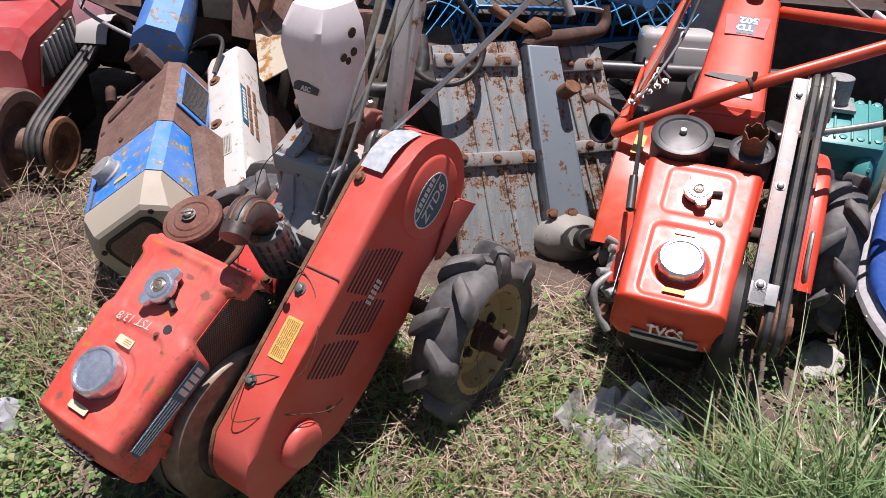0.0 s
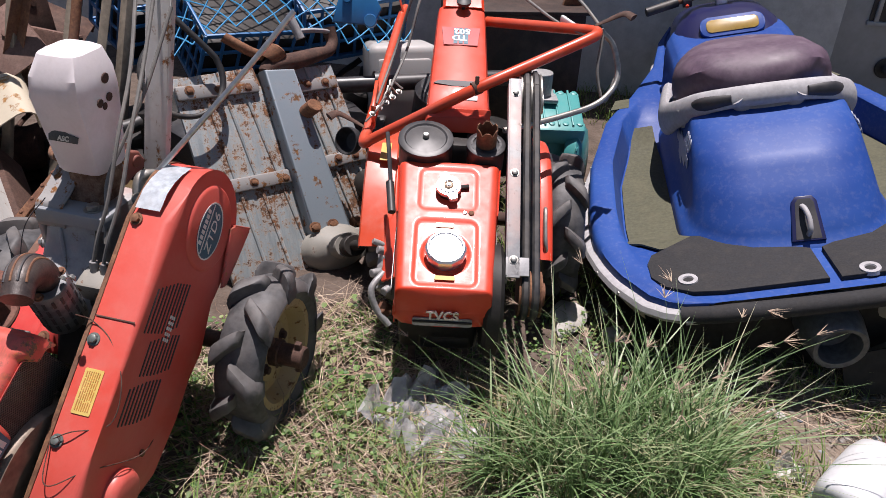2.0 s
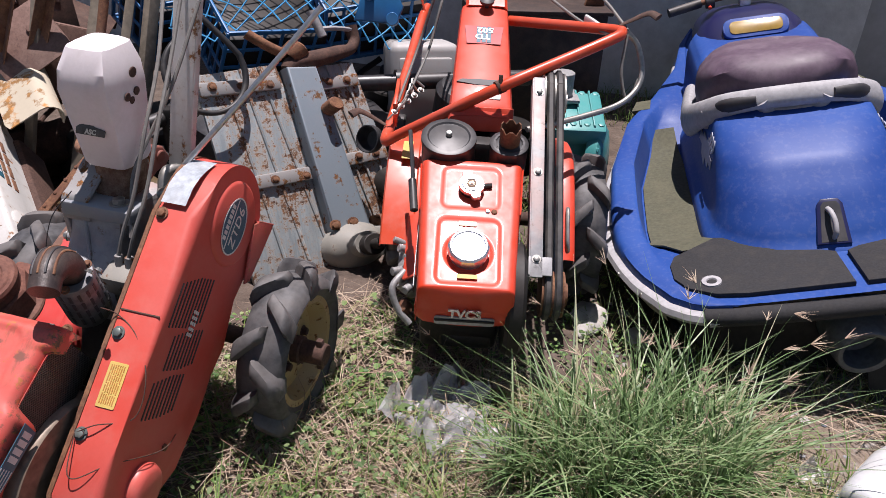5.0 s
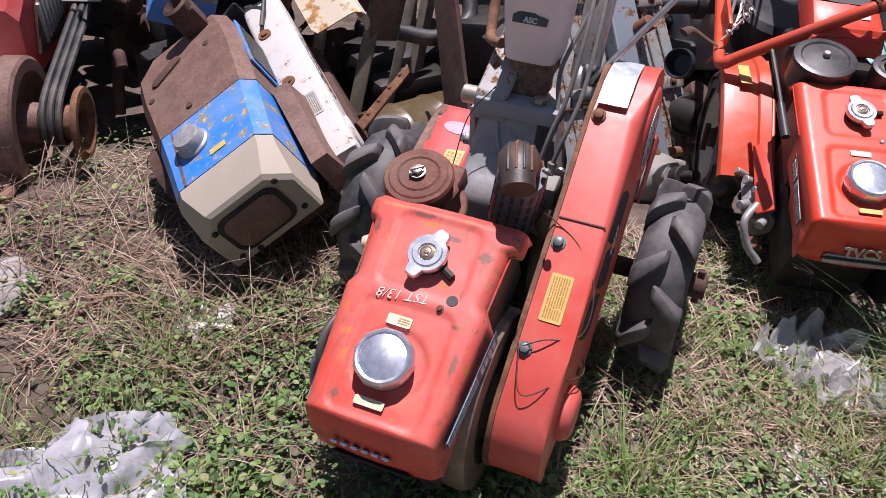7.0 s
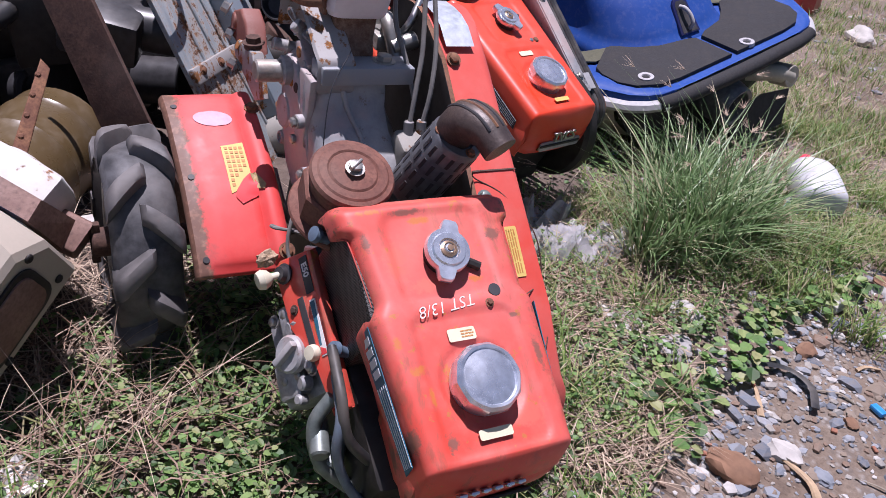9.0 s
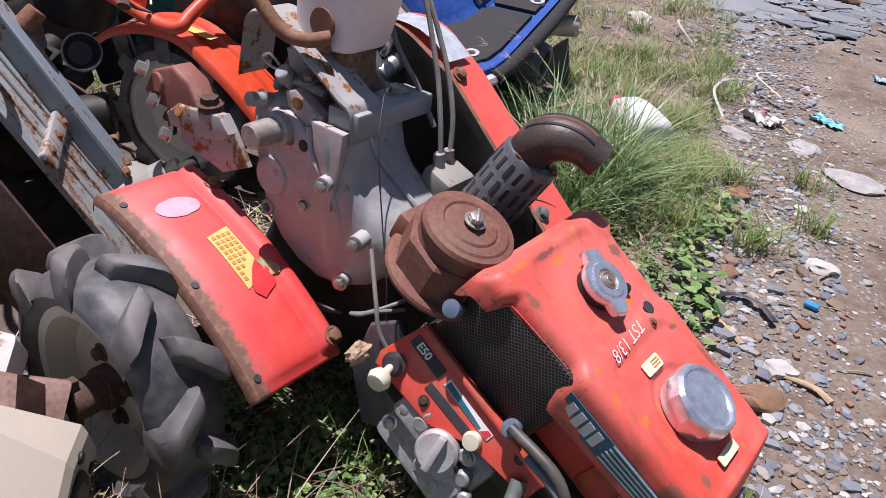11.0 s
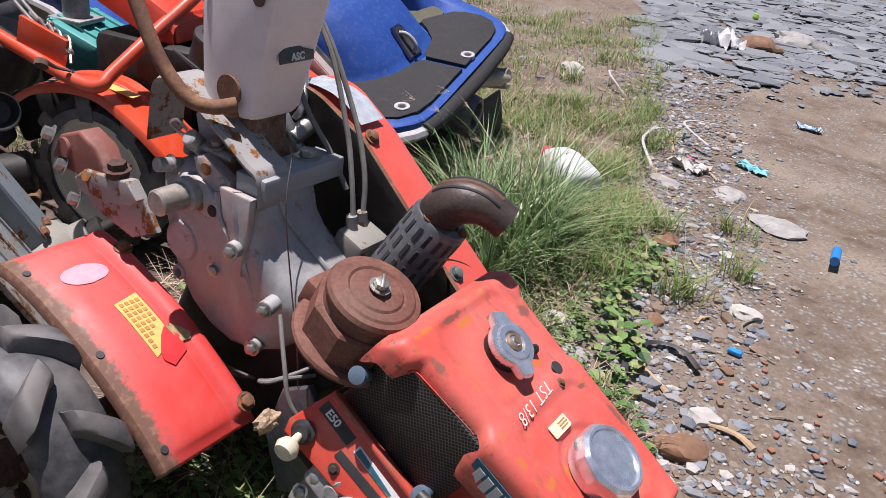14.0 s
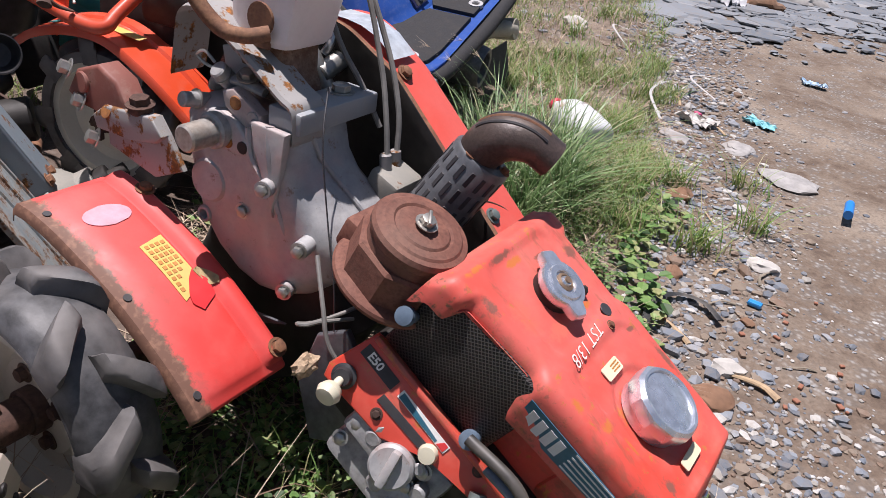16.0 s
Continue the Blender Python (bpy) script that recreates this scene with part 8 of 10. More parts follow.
def dark_heap():
    """Dark engines and broken tin behind the west row, up to the wall."""
    rnd = random.Random(33)
    for k in range(34):
        x = rnd.uniform(-2.3, -0.55)
        y = rnd.uniform(3.05, 3.5) if x > -0.95 else rnd.uniform(3.4, 3.8)
        s = rnd.uniform(0.13, 0.30)
        def f(bm):
            box(bm, (s, s * rnd.uniform(0.6, 1.2), s * rnd.uniform(0.5, 1.0)), None, 0.018)
            cyl(bm, s * 0.3, s * 1.1, pose(0, 0, 0, rnd.uniform(0, 90), rnd.uniform(0, 90)), 18, 0.006)
            cyl(bm, s * 0.42, s * 0.2, pose(s * 0.4, 0, 0, 0, 90), 22, 0.006)
            tube(bm, [(0, 0, 0), (s * 0.8, 0.06, s * 0.5), (s * 1.2, -0.05, s * 0.9), (s, -0.2, s)], 0.010, 8)
        scrap("engine_part", "dark oily engine part in the scrap heap", "engine part", f, (M_DARK, M_RUSTDARK, M_BLACK, M_RUSTPALE)[k % 4], pose(x, y, rnd.uniform(0.08, 0.50), rnd.uniform(-25, 25), rnd.uniform(-25, 25), rnd.uniform(0, 90)))
    for k in range(12):
        x, y = rnd.uniform(-1.9, -0.3), rnd.uniform(3.0, 3.6)
        w, h = rnd.uniform(0.15, 0.30), rnd.uniform(0.2, 0.4)
        def f(bm):
            box(bm, (w, h, 0.006), None, 0.001)
            box(bm, (w, 0.006, 0.05), pose(0, h / 2, -0.025), 0.001)
            box(bm, (0.006, h, 0.05), pose(w / 2, 0, -0.025), 0.001)
        scrap("folded_sheet", "rust-stained folded sheet metal panel", "sheet metal", f, (M_RUST, M_RUSTPALE, M_RUSTDARK, M_DARK)[k % 4], pose(x, y, rnd.uniform(0.40, 0.66), rnd.uniform(20, 80), rnd.uniform(-40, 40), rnd.uniform(0, 90)))


dark_heap()


# ---- grey-blue rotary tiller body standing behind ----
def rotary_body():
    R = thing("rotary_tiller", "grey-blue rotary tiller housing with rusty plates standing on end", "tiller", pose(0.385, 2.33, 0.105, 0, 0, 22) @ pose(0, 0, 0, -30) @ pose(0, 0, 0, 0, 9) @ Matrix.Diagonal((1.2, 1.055, 0.97, 1)) @ pose(-0.38, 0, -0.175))

    def plate(name, pts, y, th, m, label="", parent=R):
        bm = bm_new()
        prism(bm, pts, -th / 2, th / 2, Matrix(((1, 0, 0, 0), (0, 0, -1, y), (0, 1, 0, 0), (0, 0, 0, 1))), 0.002)
        return part(name, bm, m, parent, label)
    p1 = plate("cover_plate", [(0.105, 0.03), (0.425, 0.03), (0.280, 0.735), (0.045, 0.705)], 0, 0.012, M_PLATERUST, "grey-blue plate with rust runs")
    for u in (0.33, 0.55, 0.78):
        a, b = Vector((0.105, 0.03)).lerp(Vector((0.425, 0.03)), u), Vector((0.045, 0.705)).lerp(Vector((0.280, 0.735)), u)
        bm = bm_new()
        tube(bm, [(a.x, -0.006, a.y), (b.x, -0.006, b.y)], 0.006, 8, smooth=False)
        part("rib", bm, M_PLATERUST, p1)
    for (z, dx) in ((0.355, 0.0), (0.665, 0.0)):
        t = (z - 0.03) / 0.69
        x0, x1 = 0.105 - 0.06 * t, 0.425 - 0.145 * t - 0.01
        bm = bm_new()
        box(bm, (x1 - x0, 0.016, 0.045), pose((x0 + x1) / 2, -0.012, z, 0, -4), 0.005)
        h = part("hinge_strip", bm, M_RUSTGREY, p1, "rusty folded hinge strip")
        for k in range(3):
            bm = bm_new()
            hexbolt(bm, (x0 + (x1 - x0) * (0.15 + 0.35 * k), -0.020, z), (0, -1, 0), 0.009)
            part("bolt", bm, M_RUST, h)
    p2 = plate("side_plate", [(0.40, 0.06), (0.665, 0.10), (0.545, 0.745), (0.265, 0.715)], 0.03, 0.012, M_PLATERUST, "pale plate streaked with rust")
    for u in (0.55, 0.68, 0.85):
        a, b = Vector((0.40, 0.06)).lerp(Vector((0.665, 0.10)), u), Vector((0.265, 0.715)).lerp(Vector((0.545, 0.745)), u)
        bm = bm_new()
        tube(bm, [(a.x, 0.022, a.y), (b.x, 0.022, b.y)], 0.005, 8, smooth=False)
        part("rib", bm, M_PLATERUST, p2)
    for z in (0.40, 0.67):
        t = (z - 0.15) / 0.57
        bm = bm_new()
        box(bm, (0.20, 0.018, 0.045), pose(0.555 - 0.115 * t, 0.016, z, 0, -6), 0.006)
        h = part("hinge_strip", bm, M_RUSTGREY, p2, "rusty folded hinge strip")
        for k in range(3):
            bm = bm_new()
            hexbolt(bm, (0.49 - 0.115 * t + 0.06 * k, 0.006, z + 0.004 * k), (0, -1, 0), 0.009)
            part("bolt", bm, M_RUST, h)
    # raised channel arm
    bm = bm_new()
    prism(bm, [(0.345, 0.135), (0.470, 0.130), (0.385, 0.715), (0.292, 0.715)], -0.025, 0.025, Matrix(((1, 0, 0, 0), (0, 0, -1, -0.025), (0, 1, 0, 0), (0, 0, 0, 1))), 0.008)
    arm = part("arm", bm, M_ARMBLUE, R, "grey-blue steel channel arm")
    bm = bm_new()
    cyl(bm, 0.024, 0.05, frame_to((0.395, -0.045, 0.565), (0.2, -1, 0.3)), 20, 0.003)
    part("shaft_stub", bm, M_RUST, arm, "rusty shaft stub")
    for x, z in ((0.350, 0.175), (0.408, 0.175)):
        bm = bm_new()
        hexbolt(bm, (x, -0.051, z), (0, -1, 0), 0.012, 0.01)
        part("bolt", bm, M_RUST, arm)
    bm = bm_new()
    loft(bm, [[(0.41 + r * math.cos(a) * 1.1, y, 0.095 + r * math.sin(a)) for a in [2 * math.pi * k / 24 for k in range(24)]] for r, y in ((0.088, 0.04), (0.086, -0.04), (0.074, -0.06), (0.045, -0.085), (0.042, -0.12))])
    box(bm, (0.20, 0.10, 0.12), pose(0.44, -0.01, 0.10, 0, 12), 0.03)
    gb = part("chain_case", bm, M_GREYRUST, R, "cream cast chain case")
    bm = bm_new()
    cyl(bm, 0.036, 0.03, frame_to((0.41, -0.12, 0.09), (0, -1, 0)), 20)
    cyl(bm, 0.018, 0.06, frame_to((0.41, -0.13, 0.09), (0, -1, 0)), 12)
    part("splined_shaft", bm, M_DARK, gb, "black splined shaft")
    bm = bm_new()
    tube(bm, [(0.235, -0.02, 0.73), (0.26, -0.02, 0.755), (0.33, -0.01, 0.77), (0.43, 0.02, 0.80), (0.475, 0.03, 0.815), (0.50, 0.04, 0.85), (0.495, 0.04, 0.90)], lambda u: 0.024 + 0.006 * math.sin(6 * u), 14)
    p = part("bent_pipe", bm, M_RUSTDARK, R, "dark rusty bent pipe", pose(0.075, 0, -0.020))
    bm = bm_new()
    tube(bm, [(0.495, 0.03, 0.885), (0.43, 0.03, 0.89), (0.38, 0.03, 0.885)], 0.009, 8)
    tube(bm, [(0.39, 0.03, 0.86), (0.365, 0.03, 0.95)], 0.014, 10)
    part("crank_handle", bm, M_ALU, p, "grey crank handle")
    bm = bm_new()
    tube(bm, [(0.14, 0.0, 0.86), (0.20, -0.01, 0.81), (0.24, -0.01, 0.79)], 0.016, 12)
    lathe(bm, [(0.03, 0), (0.036, 0.01), (0.036, 0.05), (0.02, 0.06), (0, 0.06)], frame_to((0.24, -0.02, 0.77), (0.6, -0.1, 0.6)), 18)
    part("pipe_stub", bm, M_RUST, p, "rusty pipe stub")
    bm = bm_new()
    pts = [(0.06 + 0.105 * math.cos(a), -0.06, 0.70 + 0.125 * math.sin(a)) for a in [radians(x) for x in range(-260, 60, 20)]]
    tube(bm, pts + [(0.02, -0.04, 0.98), (0.0, -0.02, 1.15)], 0.0085, 10, 4)
    part("cable_loop", bm, M_CABLEBLK, R, "thick black cable loop")
    bm = bm_new()
    prism(bm, [(0.0, 0.02), (0.12, 0.02), (0.10, 0.70), (0.0, 0.68)], -0.13, -0.12, SIDE, 0.003)
    part("end_plate", bm, M_RUSTDARK, R, "brown end plate")
    bm = bm_new()
    cyl(bm, 0.018, 0.20, frame_to((0.50, 0.0, 0.17), (1, 0, 0.05)), 14)
    part("tie_bar", bm, M_RUST, R, "rusty tie bar")
    return R


rotary_body()


# ---- things between the tiller and the wall ----
def east_scrap():
    P = thing("pump", "teal cast iron pump with rows of bolts", "pump", pose(1.28, 2.42, 0, 0, 0, -20))
    bm = bm_new()
    box(bm, (0.24, 0.22, 0.07), pose(0, 0, 0.37, 18), 0.015)
    box(bm, (0.20, 0.20, 0.30), pose(0.0, 0.03, 0.2), 0.02)
    body = part("body", bm, M_TEAL, P)
    for k in range(4):
        bm = bm_new()
        box(bm, (0.008, 0.20, 0.02), pose(-0.075 + 0.05 * k, 0.0, 0.405, 18), 0.003)
        part("rib", bm, M_TEAL, body)
    for k in range(10):
        bm = bm_new()
        hexbolt(bm, (-0.10 + 0.05 * (k % 5), -0.08 + 0.17 * (k // 5), 0.392 + 0.052 * (k // 5) - 0.018), (0, -0.3, 1), 0.012, 0.010)
        part("bolt", bm, M_TEAL, body)
    bm = bm_new()
    lathe(bm, [(0, 0), (0.12, 0), (0.125, 0.01), (0.125, 0.04), (0.11, 0.05), (0, 0.06)], frame_to((0.09, -0.03, 0.23), (0.9, -0.35, 0.1)), 32)
    f = part("flange", bm, M_TEAL, P, "round teal flange")
    for k in range(10):
        a = 2 * math.pi * k / 10
        q = frame_to((0.09, -0.03, 0.23), (0.9, -0.35, 0.1))
        bm = bm_new()
        hexbolt(bm, q @ Vector((0.115 * math.cos(a), 0.115 * math.sin(a), 0.04)), (0.9, -0.35, 0.1), 0.010)
        part("bolt", bm, M_TEAL, f)
    bm = bm_new()
    cyl(bm, 0.04, 0.10, pose(-0.03, 0.06, 0.42), 20)
    box(bm, (0.12, 0.12, 0.015), pose(-0.03, 0.06, 0.43), 0.004)
    part("outlet", bm, M_ALU, P, "grey outlet")

    M_BOX = rusted("dark_brown_plate", (0.035, 0.022, 0.018), (0.07, 0.04, 0.03), 0.6)
    S = thing("steel_box", "dark brown steel box with lifting eye", "box", pose(1.40, 3.02, 0.37, 0, 0, -14))
    bm = bm_new()
    box(bm, (0.55, 0.30, 0.72), pose(0, 0, -0.11), 0.006)
    part("body", bm, M_BOX, S)
    bm = bm_new()
    box(bm, (0.58, 0.33, 0.015), pose(0, 0, 0.2585), 0.003)
    part("lid", bm, M_BOX, S, "rusty overhanging lid")
    bm = bm_new()
    rim = [(0.030 * math.cos(a), 0.045 + 0.030 * math.sin(a)) for a in [math.pi * k / 8 for k in range(9)]]
    prism(bm, [(0.042, 0)] + rim + [(-0.042, 0)], -0.009, 0.009, pose(0.24, -0.05, 0.266, 90), 0.003)
    eye_ob = part("lifting_eye", bm, M_RUST, S, "rusty lifting eye")
    bm = bm_new()
    cyl(bm, 0.013, 0.0205, pose(0.24, -0.0397, 0.311, 90), 18, 0.0005)
    part("eye_hole", bm, M_INK, eye_ob)

    def f(bm):
        box(bm, (0.26, 0.25, 0.36), None, 0.03, 3)
        box(bm, (0.20, 0.02, 0.26), pose(0, -0.125, 0), 0.01)
    scrap("grey_cabinet", "grey sheet metal housing", "housing", f, M_GREYPAINT, pose(0.86, 2.86, 0.36, -12, 0, -10))

    def f(bm):
        tube(bm, [(0.55, 2.72, 0.45), (0.85, 2.66, 0.46), (1.2, 2.62, 0.46)], 0.03, 12)
        lathe(bm, [(0.03, 0), (0.045, 0), (0.045, 0.03), (0.03, 0.03)], frame_to((0.7, 2.69, 0.455), (1, -0.15, 0)), 20)
    scrap("black_pipe", "black pipe with clamp", "pipe", f, M_BLACK)

    def f(bm):
        lathe(bm, [(0, 0), (0.10, 0), (0.11, 0.02), (0.11, 0.12), (0.09, 0.14), (0, 0.15)], None, 32)
    scrap("air_tank", "dark round air cleaner on the scrap", "air cleaner", f, M_BLACK, pose(0.93, 2.60, 0.33, 15, 0, 0))
    # low black and brown lumps that fill the heap between the machines
    rnd = random.Random(21)
    for k in range(16):
        x, y = rnd.uniform(0.55, 1.25), rnd.uniform(2.55, 3.1)
        def f(bm):
            s = rnd.uniform(0.10, 0.2)
            box(bm, (s, s * rnd.uniform(0.6, 1.2), s * rnd.uniform(0.5, 1)), None, 0.015)
            cyl(bm, s * 0.3, s * 0.9, pose(0, 0, 0, rnd.uniform(0, 90), rnd.uniform(0, 90)), 16, 0.006)
            tube(bm, [(0, 0, 0), (s, 0.05, s * 0.4), (s * 1.3, -0.05, s * 0.8)], 0.012, 8)
        scrap("engine_part", "dark oily engine part in the scrap heap", "engine part", f, (M_DARK, M_RUSTDARK, M_BLACK)[k % 3], pose(x, y, rnd.uniform(0.05, 0.32), rnd.uniform(-20, 20), rnd.uniform(-20, 20), rnd.uniform(0, 90)))
    for k in range(14):
        x, y = rnd.uniform(-0.35, 0.6), rnd.uniform(2.55, 3.3)
        def f(bm):
            s = rnd.uniform(0.12, 0.24)
            box(bm, (s, s * rnd.uniform(0.6, 1.2), s * rnd.uniform(0.5, 1)), None, 0.015)
            cyl(bm, s * 0.3, s * 0.9, pose(0, 0, 0, rnd.uniform(0, 90), rnd.uniform(0, 90)), 16, 0.006)
        scrap("engine_part", "dark oily engine part in the scrap heap", "engine part", f, (M_DARK, M_BLACK)[k % 2], pose(x, y, rnd.uniform(0.05, 0.35), rnd.uniform(-20, 20), rnd.uniform(-20, 20), rnd.uniform(0, 90)))
    # blue crates under a blue net
    M_CRATE = plain("blue_crate_plastic", (0.02, 0.15, 0.36), 0.45, 0, 0.1, 15, 0.05, 0.12)
    bm = bm_new()
    slat_v = mesh_of("slat", box(bm, (0.012, 0.008, 0.232), None, 0.002, 1), M_CRATE)
    slat_h = {}
    for ang, w in ((0, 0.42), (90, 0.30)):
        slat_h[ang] = mesh_of("slat", box(bm_new(), (w, 0.008, 0.014), None, 0.002, 1), M_CRATE)
    for k, m in enumerate((pose(0.30, 3.10, 0.55, 25, 5, 15), pose(0.72, 3.18, 0.60, 20, -4, 5), pose(0.45, 3.45, 0.72, 15, 8, -10), pose(0.05, 3.35, 0.6, 20, 0, 25))):
        C = thing("crate", "blue plastic crate with open sides", "crate", m, "blue crates")
        for (sx, sy, ang) in ((0, -0.15, 0), (0, 0.15, 0), (-0.21, 0, 90), (0.21, 0, 90)):
            w = 0.42 if ang == 0 else 0.30
            bm = bm_new()
            box(bm, (w, 0.010, 0.016), pose(0, 0, 0.116), 0.002)
            box(bm, (0.014, 0.010, 0.24), pose(-w / 2, 0, 0), 0.002)
            box(bm, (0.014, 0.010, 0.24), pose(w / 2, 0, 0), 0.002)
            box(bm, (w, 0.010, 0.016), pose(0, 0, -0.116), 0.002)
            panel = part("side", bm, M_CRATE, C, "", pose(sx, sy, 0, 0, 0, ang))
            for j in range(1, 6):
                ob = new("slat", slat_v)
                ob.parent, ob.matrix_basis = panel, pose(-w / 2 + w * j / 6, 0, 0)
            for j in range(1, 3):
                ob = new("slat", slat_h[ang])
                ob.parent, ob.matrix_basis = panel, pose(0, 0.0005, -0.115 + 0.077 * j)
        bm = bm_new()
        box(bm, (0.41, 0.29, 0.006), pose(0, 0, -0.118), 0.002)
        part("bottom", bm, M_CRATE, C)
        # added black block: the shade inside the basket as a solid
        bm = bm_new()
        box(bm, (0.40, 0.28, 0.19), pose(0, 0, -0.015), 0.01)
        part("shade_block", bm, M_DARK, C, "black block for the shade inside the crate")

    def f(bm):
        def surf(u, v):
            return Vector((-0.05 + 1.0 * u + 0.03 * math.sin(9 * v), 2.86 + 0.45 * v + 0.04 * math.sin(7 * u + 3 * v), 0.60 + 0.42 * v + 0.05 * math.sin(5 * u) - 0.12 * (2 * u - 1) ** 2))
        n = 13
        for k in range(-n, n + 1):
            for sgn in (1, -1):
                pts = []
                for j in range(15):
                    v = j / 14
                    u = k / n + sgn * v * 0.55
                    if -0.02 <= u <= 1.02:
                        pts.append(surf(u, v))
                if len(pts) > 3:
                    tube(bm, pts, 0.0028, 5, 1, smooth=False)
    scrap("net", "blue string net over the crates", "net", f, plain("blue_net_string", (0.05, 0.33, 0.62), 0.6, 0, 0.1, 50, 0, 0.05))

    def f(bm):
        prism(bm, [(-0.10, -0.07), (0.10, -0.08), (0.13, 0.0), (0.08, 0.09), (-0.06, 0.08)], 0, 0.03, None, 0.006)
        cyl(bm, 0.03, 0.06, pose(0.08, -0.06, 0), 16)
        cyl(bm, 0.022, 0.05, pose(-0.03, 0.04, 0), 16)
    scrap("blue_bracket", "bright blue cast bracket", "bracket", f, M_CRATE, pose(0.66, 2.80, 0.70, 70, 0, -20) @ Matrix.Diagonal((0.75, 0.75, 1, 1)))
    # red plastic thing beyond the jet ski
    def f(bm):
        loft(bm, [[(x, y, z) for y, z in ((-w, 0), (-w * 0.9, h), (0, h * 1.2), (w * 0.9, h), (w, 0))] for x, w, h in ((0, 0.05, 0.12), (0.2, 0.22, 0.22), (0.8, 0.26, 0.26), (1.3, 0.2, 0.25))])
    scrap("red_fairing", "red plastic fairing lying in the weeds", "fairing", f, M_REDOLD, pose(4.3, 1.15, 0, 0, 0, 35))


east_scrap()


# ---- weeds, straw and gravel ----
RNG = np.random.default_rng(7)


def leaf_material(name, cols, rough=0.55, through=0.3):
    n = Nodes(name)
    geo = n.t.nodes.new("ShaderNodeNewGeometry")
    r = n.t.nodes.new("ShaderNodeValToRGB")
    n.t.links.new(geo.outputs["Random Per Island"], r.inputs[0])
    while len(r.color_ramp.elements) < len(cols):
        r.color_ramp.elements.new(0.5)
    for k, c in enumerate(cols):
        r.color_ramp.elements[k].position = k / (len(cols) - 1)
        r.color_ramp.elements[k].color = (*c, 1)
    a = n.noise(80, 3)
    col = n.mix(n.ramp(a, 0.35, 0.7, 0, 0.35), r.outputs[0], (0.10, 0.10, 0.05))
    n.set(Base_Color=col, Roughness=rough)
    tr = n.node("ShaderNodeBsdfTranslucent", Color=col)
    mx = n.t.nodes.new("ShaderNodeMixShader")
    mx.inputs[0].default_value = through
    n.t.links.new(n.bsdf.outputs[0], mx.inputs[1])
    n.t.links.new(tr.outputs[0], mx.inputs[2])
    n.t.links.new(mx.outputs[0], n.t.nodes["Material Output"].inputs[0])
    return n.mat


def stuff(name, verts, faces, material, label, category, smooth=False):
    me = bpy.data.meshes.new(name)
    me.from_pydata(verts.reshape(-1, 3).tolist(), [], faces)
    if smooth:
        me.polygons.foreach_set("use_smooth", [True] * len(me.polygons))
    me.materials.append(material)
    return tagged(new(name, me), label, category, kind="stuff")


def blades(base, height, lean, azim, width, seg=5, flop=1.8, twist=0.6):
    """Curved tapering strips: arrays of base points, heights, sideways reach, headings and widths."""
    n = len(base)
    s = np.linspace(0, 1, seg + 1)
    out = np.stack([np.cos(azim), np.sin(azim), np.zeros(n)], 1)
    tw = azim + np.pi / 2 + RNG.uniform(-twist, twist, n)
    side = np.stack([np.cos(tw), np.sin(tw), np.zeros(n)], 1)
    verts = np.zeros((n, 2 * (seg + 1), 3))
    droop = RNG.uniform(0.0, 0.45, n)
    for k, u in enumerate(s):
        p = base + out * (lean * u ** flop)[:, None]
        p[:, 2] += height * (u - droop * u ** 3)
        w = (width * (1 - u ** 1.6) + 0.0003)[:, None]
        verts[:, 2 * k] = p - side * w / 2
        verts[:, 2 * k + 1] = p + side * w / 2
    m = 2 * (seg + 1)
    quads = [(2 * k, 2 * k + 1, 2 * k + 3, 2 * k + 2) for k in range(seg)]
    faces = [tuple(i * m + q for q in f) for i in range(n) for f in quads]
    return verts, faces


def leaves(base, size, azim, tilt, stretch=1.0, fold=0.25):
    """Small rounded leaves, eight points each, tilted off the level."""
    n = len(base)
    outline = np.array([(0, 0), (0.30, -0.42), (0.72, -0.46), (1.0, -0.18), (1.05, 0.0), (1.0, 0.18), (0.72, 0.46), (0.30, 0.42)])
    loc = np.zeros((8, 3))
    loc[:, 0] = outline[:, 0] * stretch
    loc[:, 1] = outline[:, 1]
    loc[:, 2] = np.abs(outline[:, 1]) * fold - 0.12 * outline[:, 0] ** 2
    ca, sa, ct, st = np.cos(azim), np.sin(azim), np.cos(tilt), np.sin(tilt)
    x = loc[None, :, 0] * ct[:, None] - loc[None, :, 2] * st[:, None]
    z = loc[None, :, 0] * st[:, None] + loc[None, :, 2] * ct[:, None]
    y = np.repeat(loc[None, :, 1], n, 0)
    verts = np.stack([x * ca[:, None] - y * sa[:, None], x * sa[:, None] + y * ca[:, None], z], 2) * size[:, None, None] + base[:, None, :]
    tris = [(0, 1, 2), (0, 2, 3), (0, 3, 4), (0, 4, 5), (0, 5, 6), (0, 6, 7)]
    faces = [tuple(i * 8 + q for q in f) for i in range(n) for f in tris]
    return verts, faces


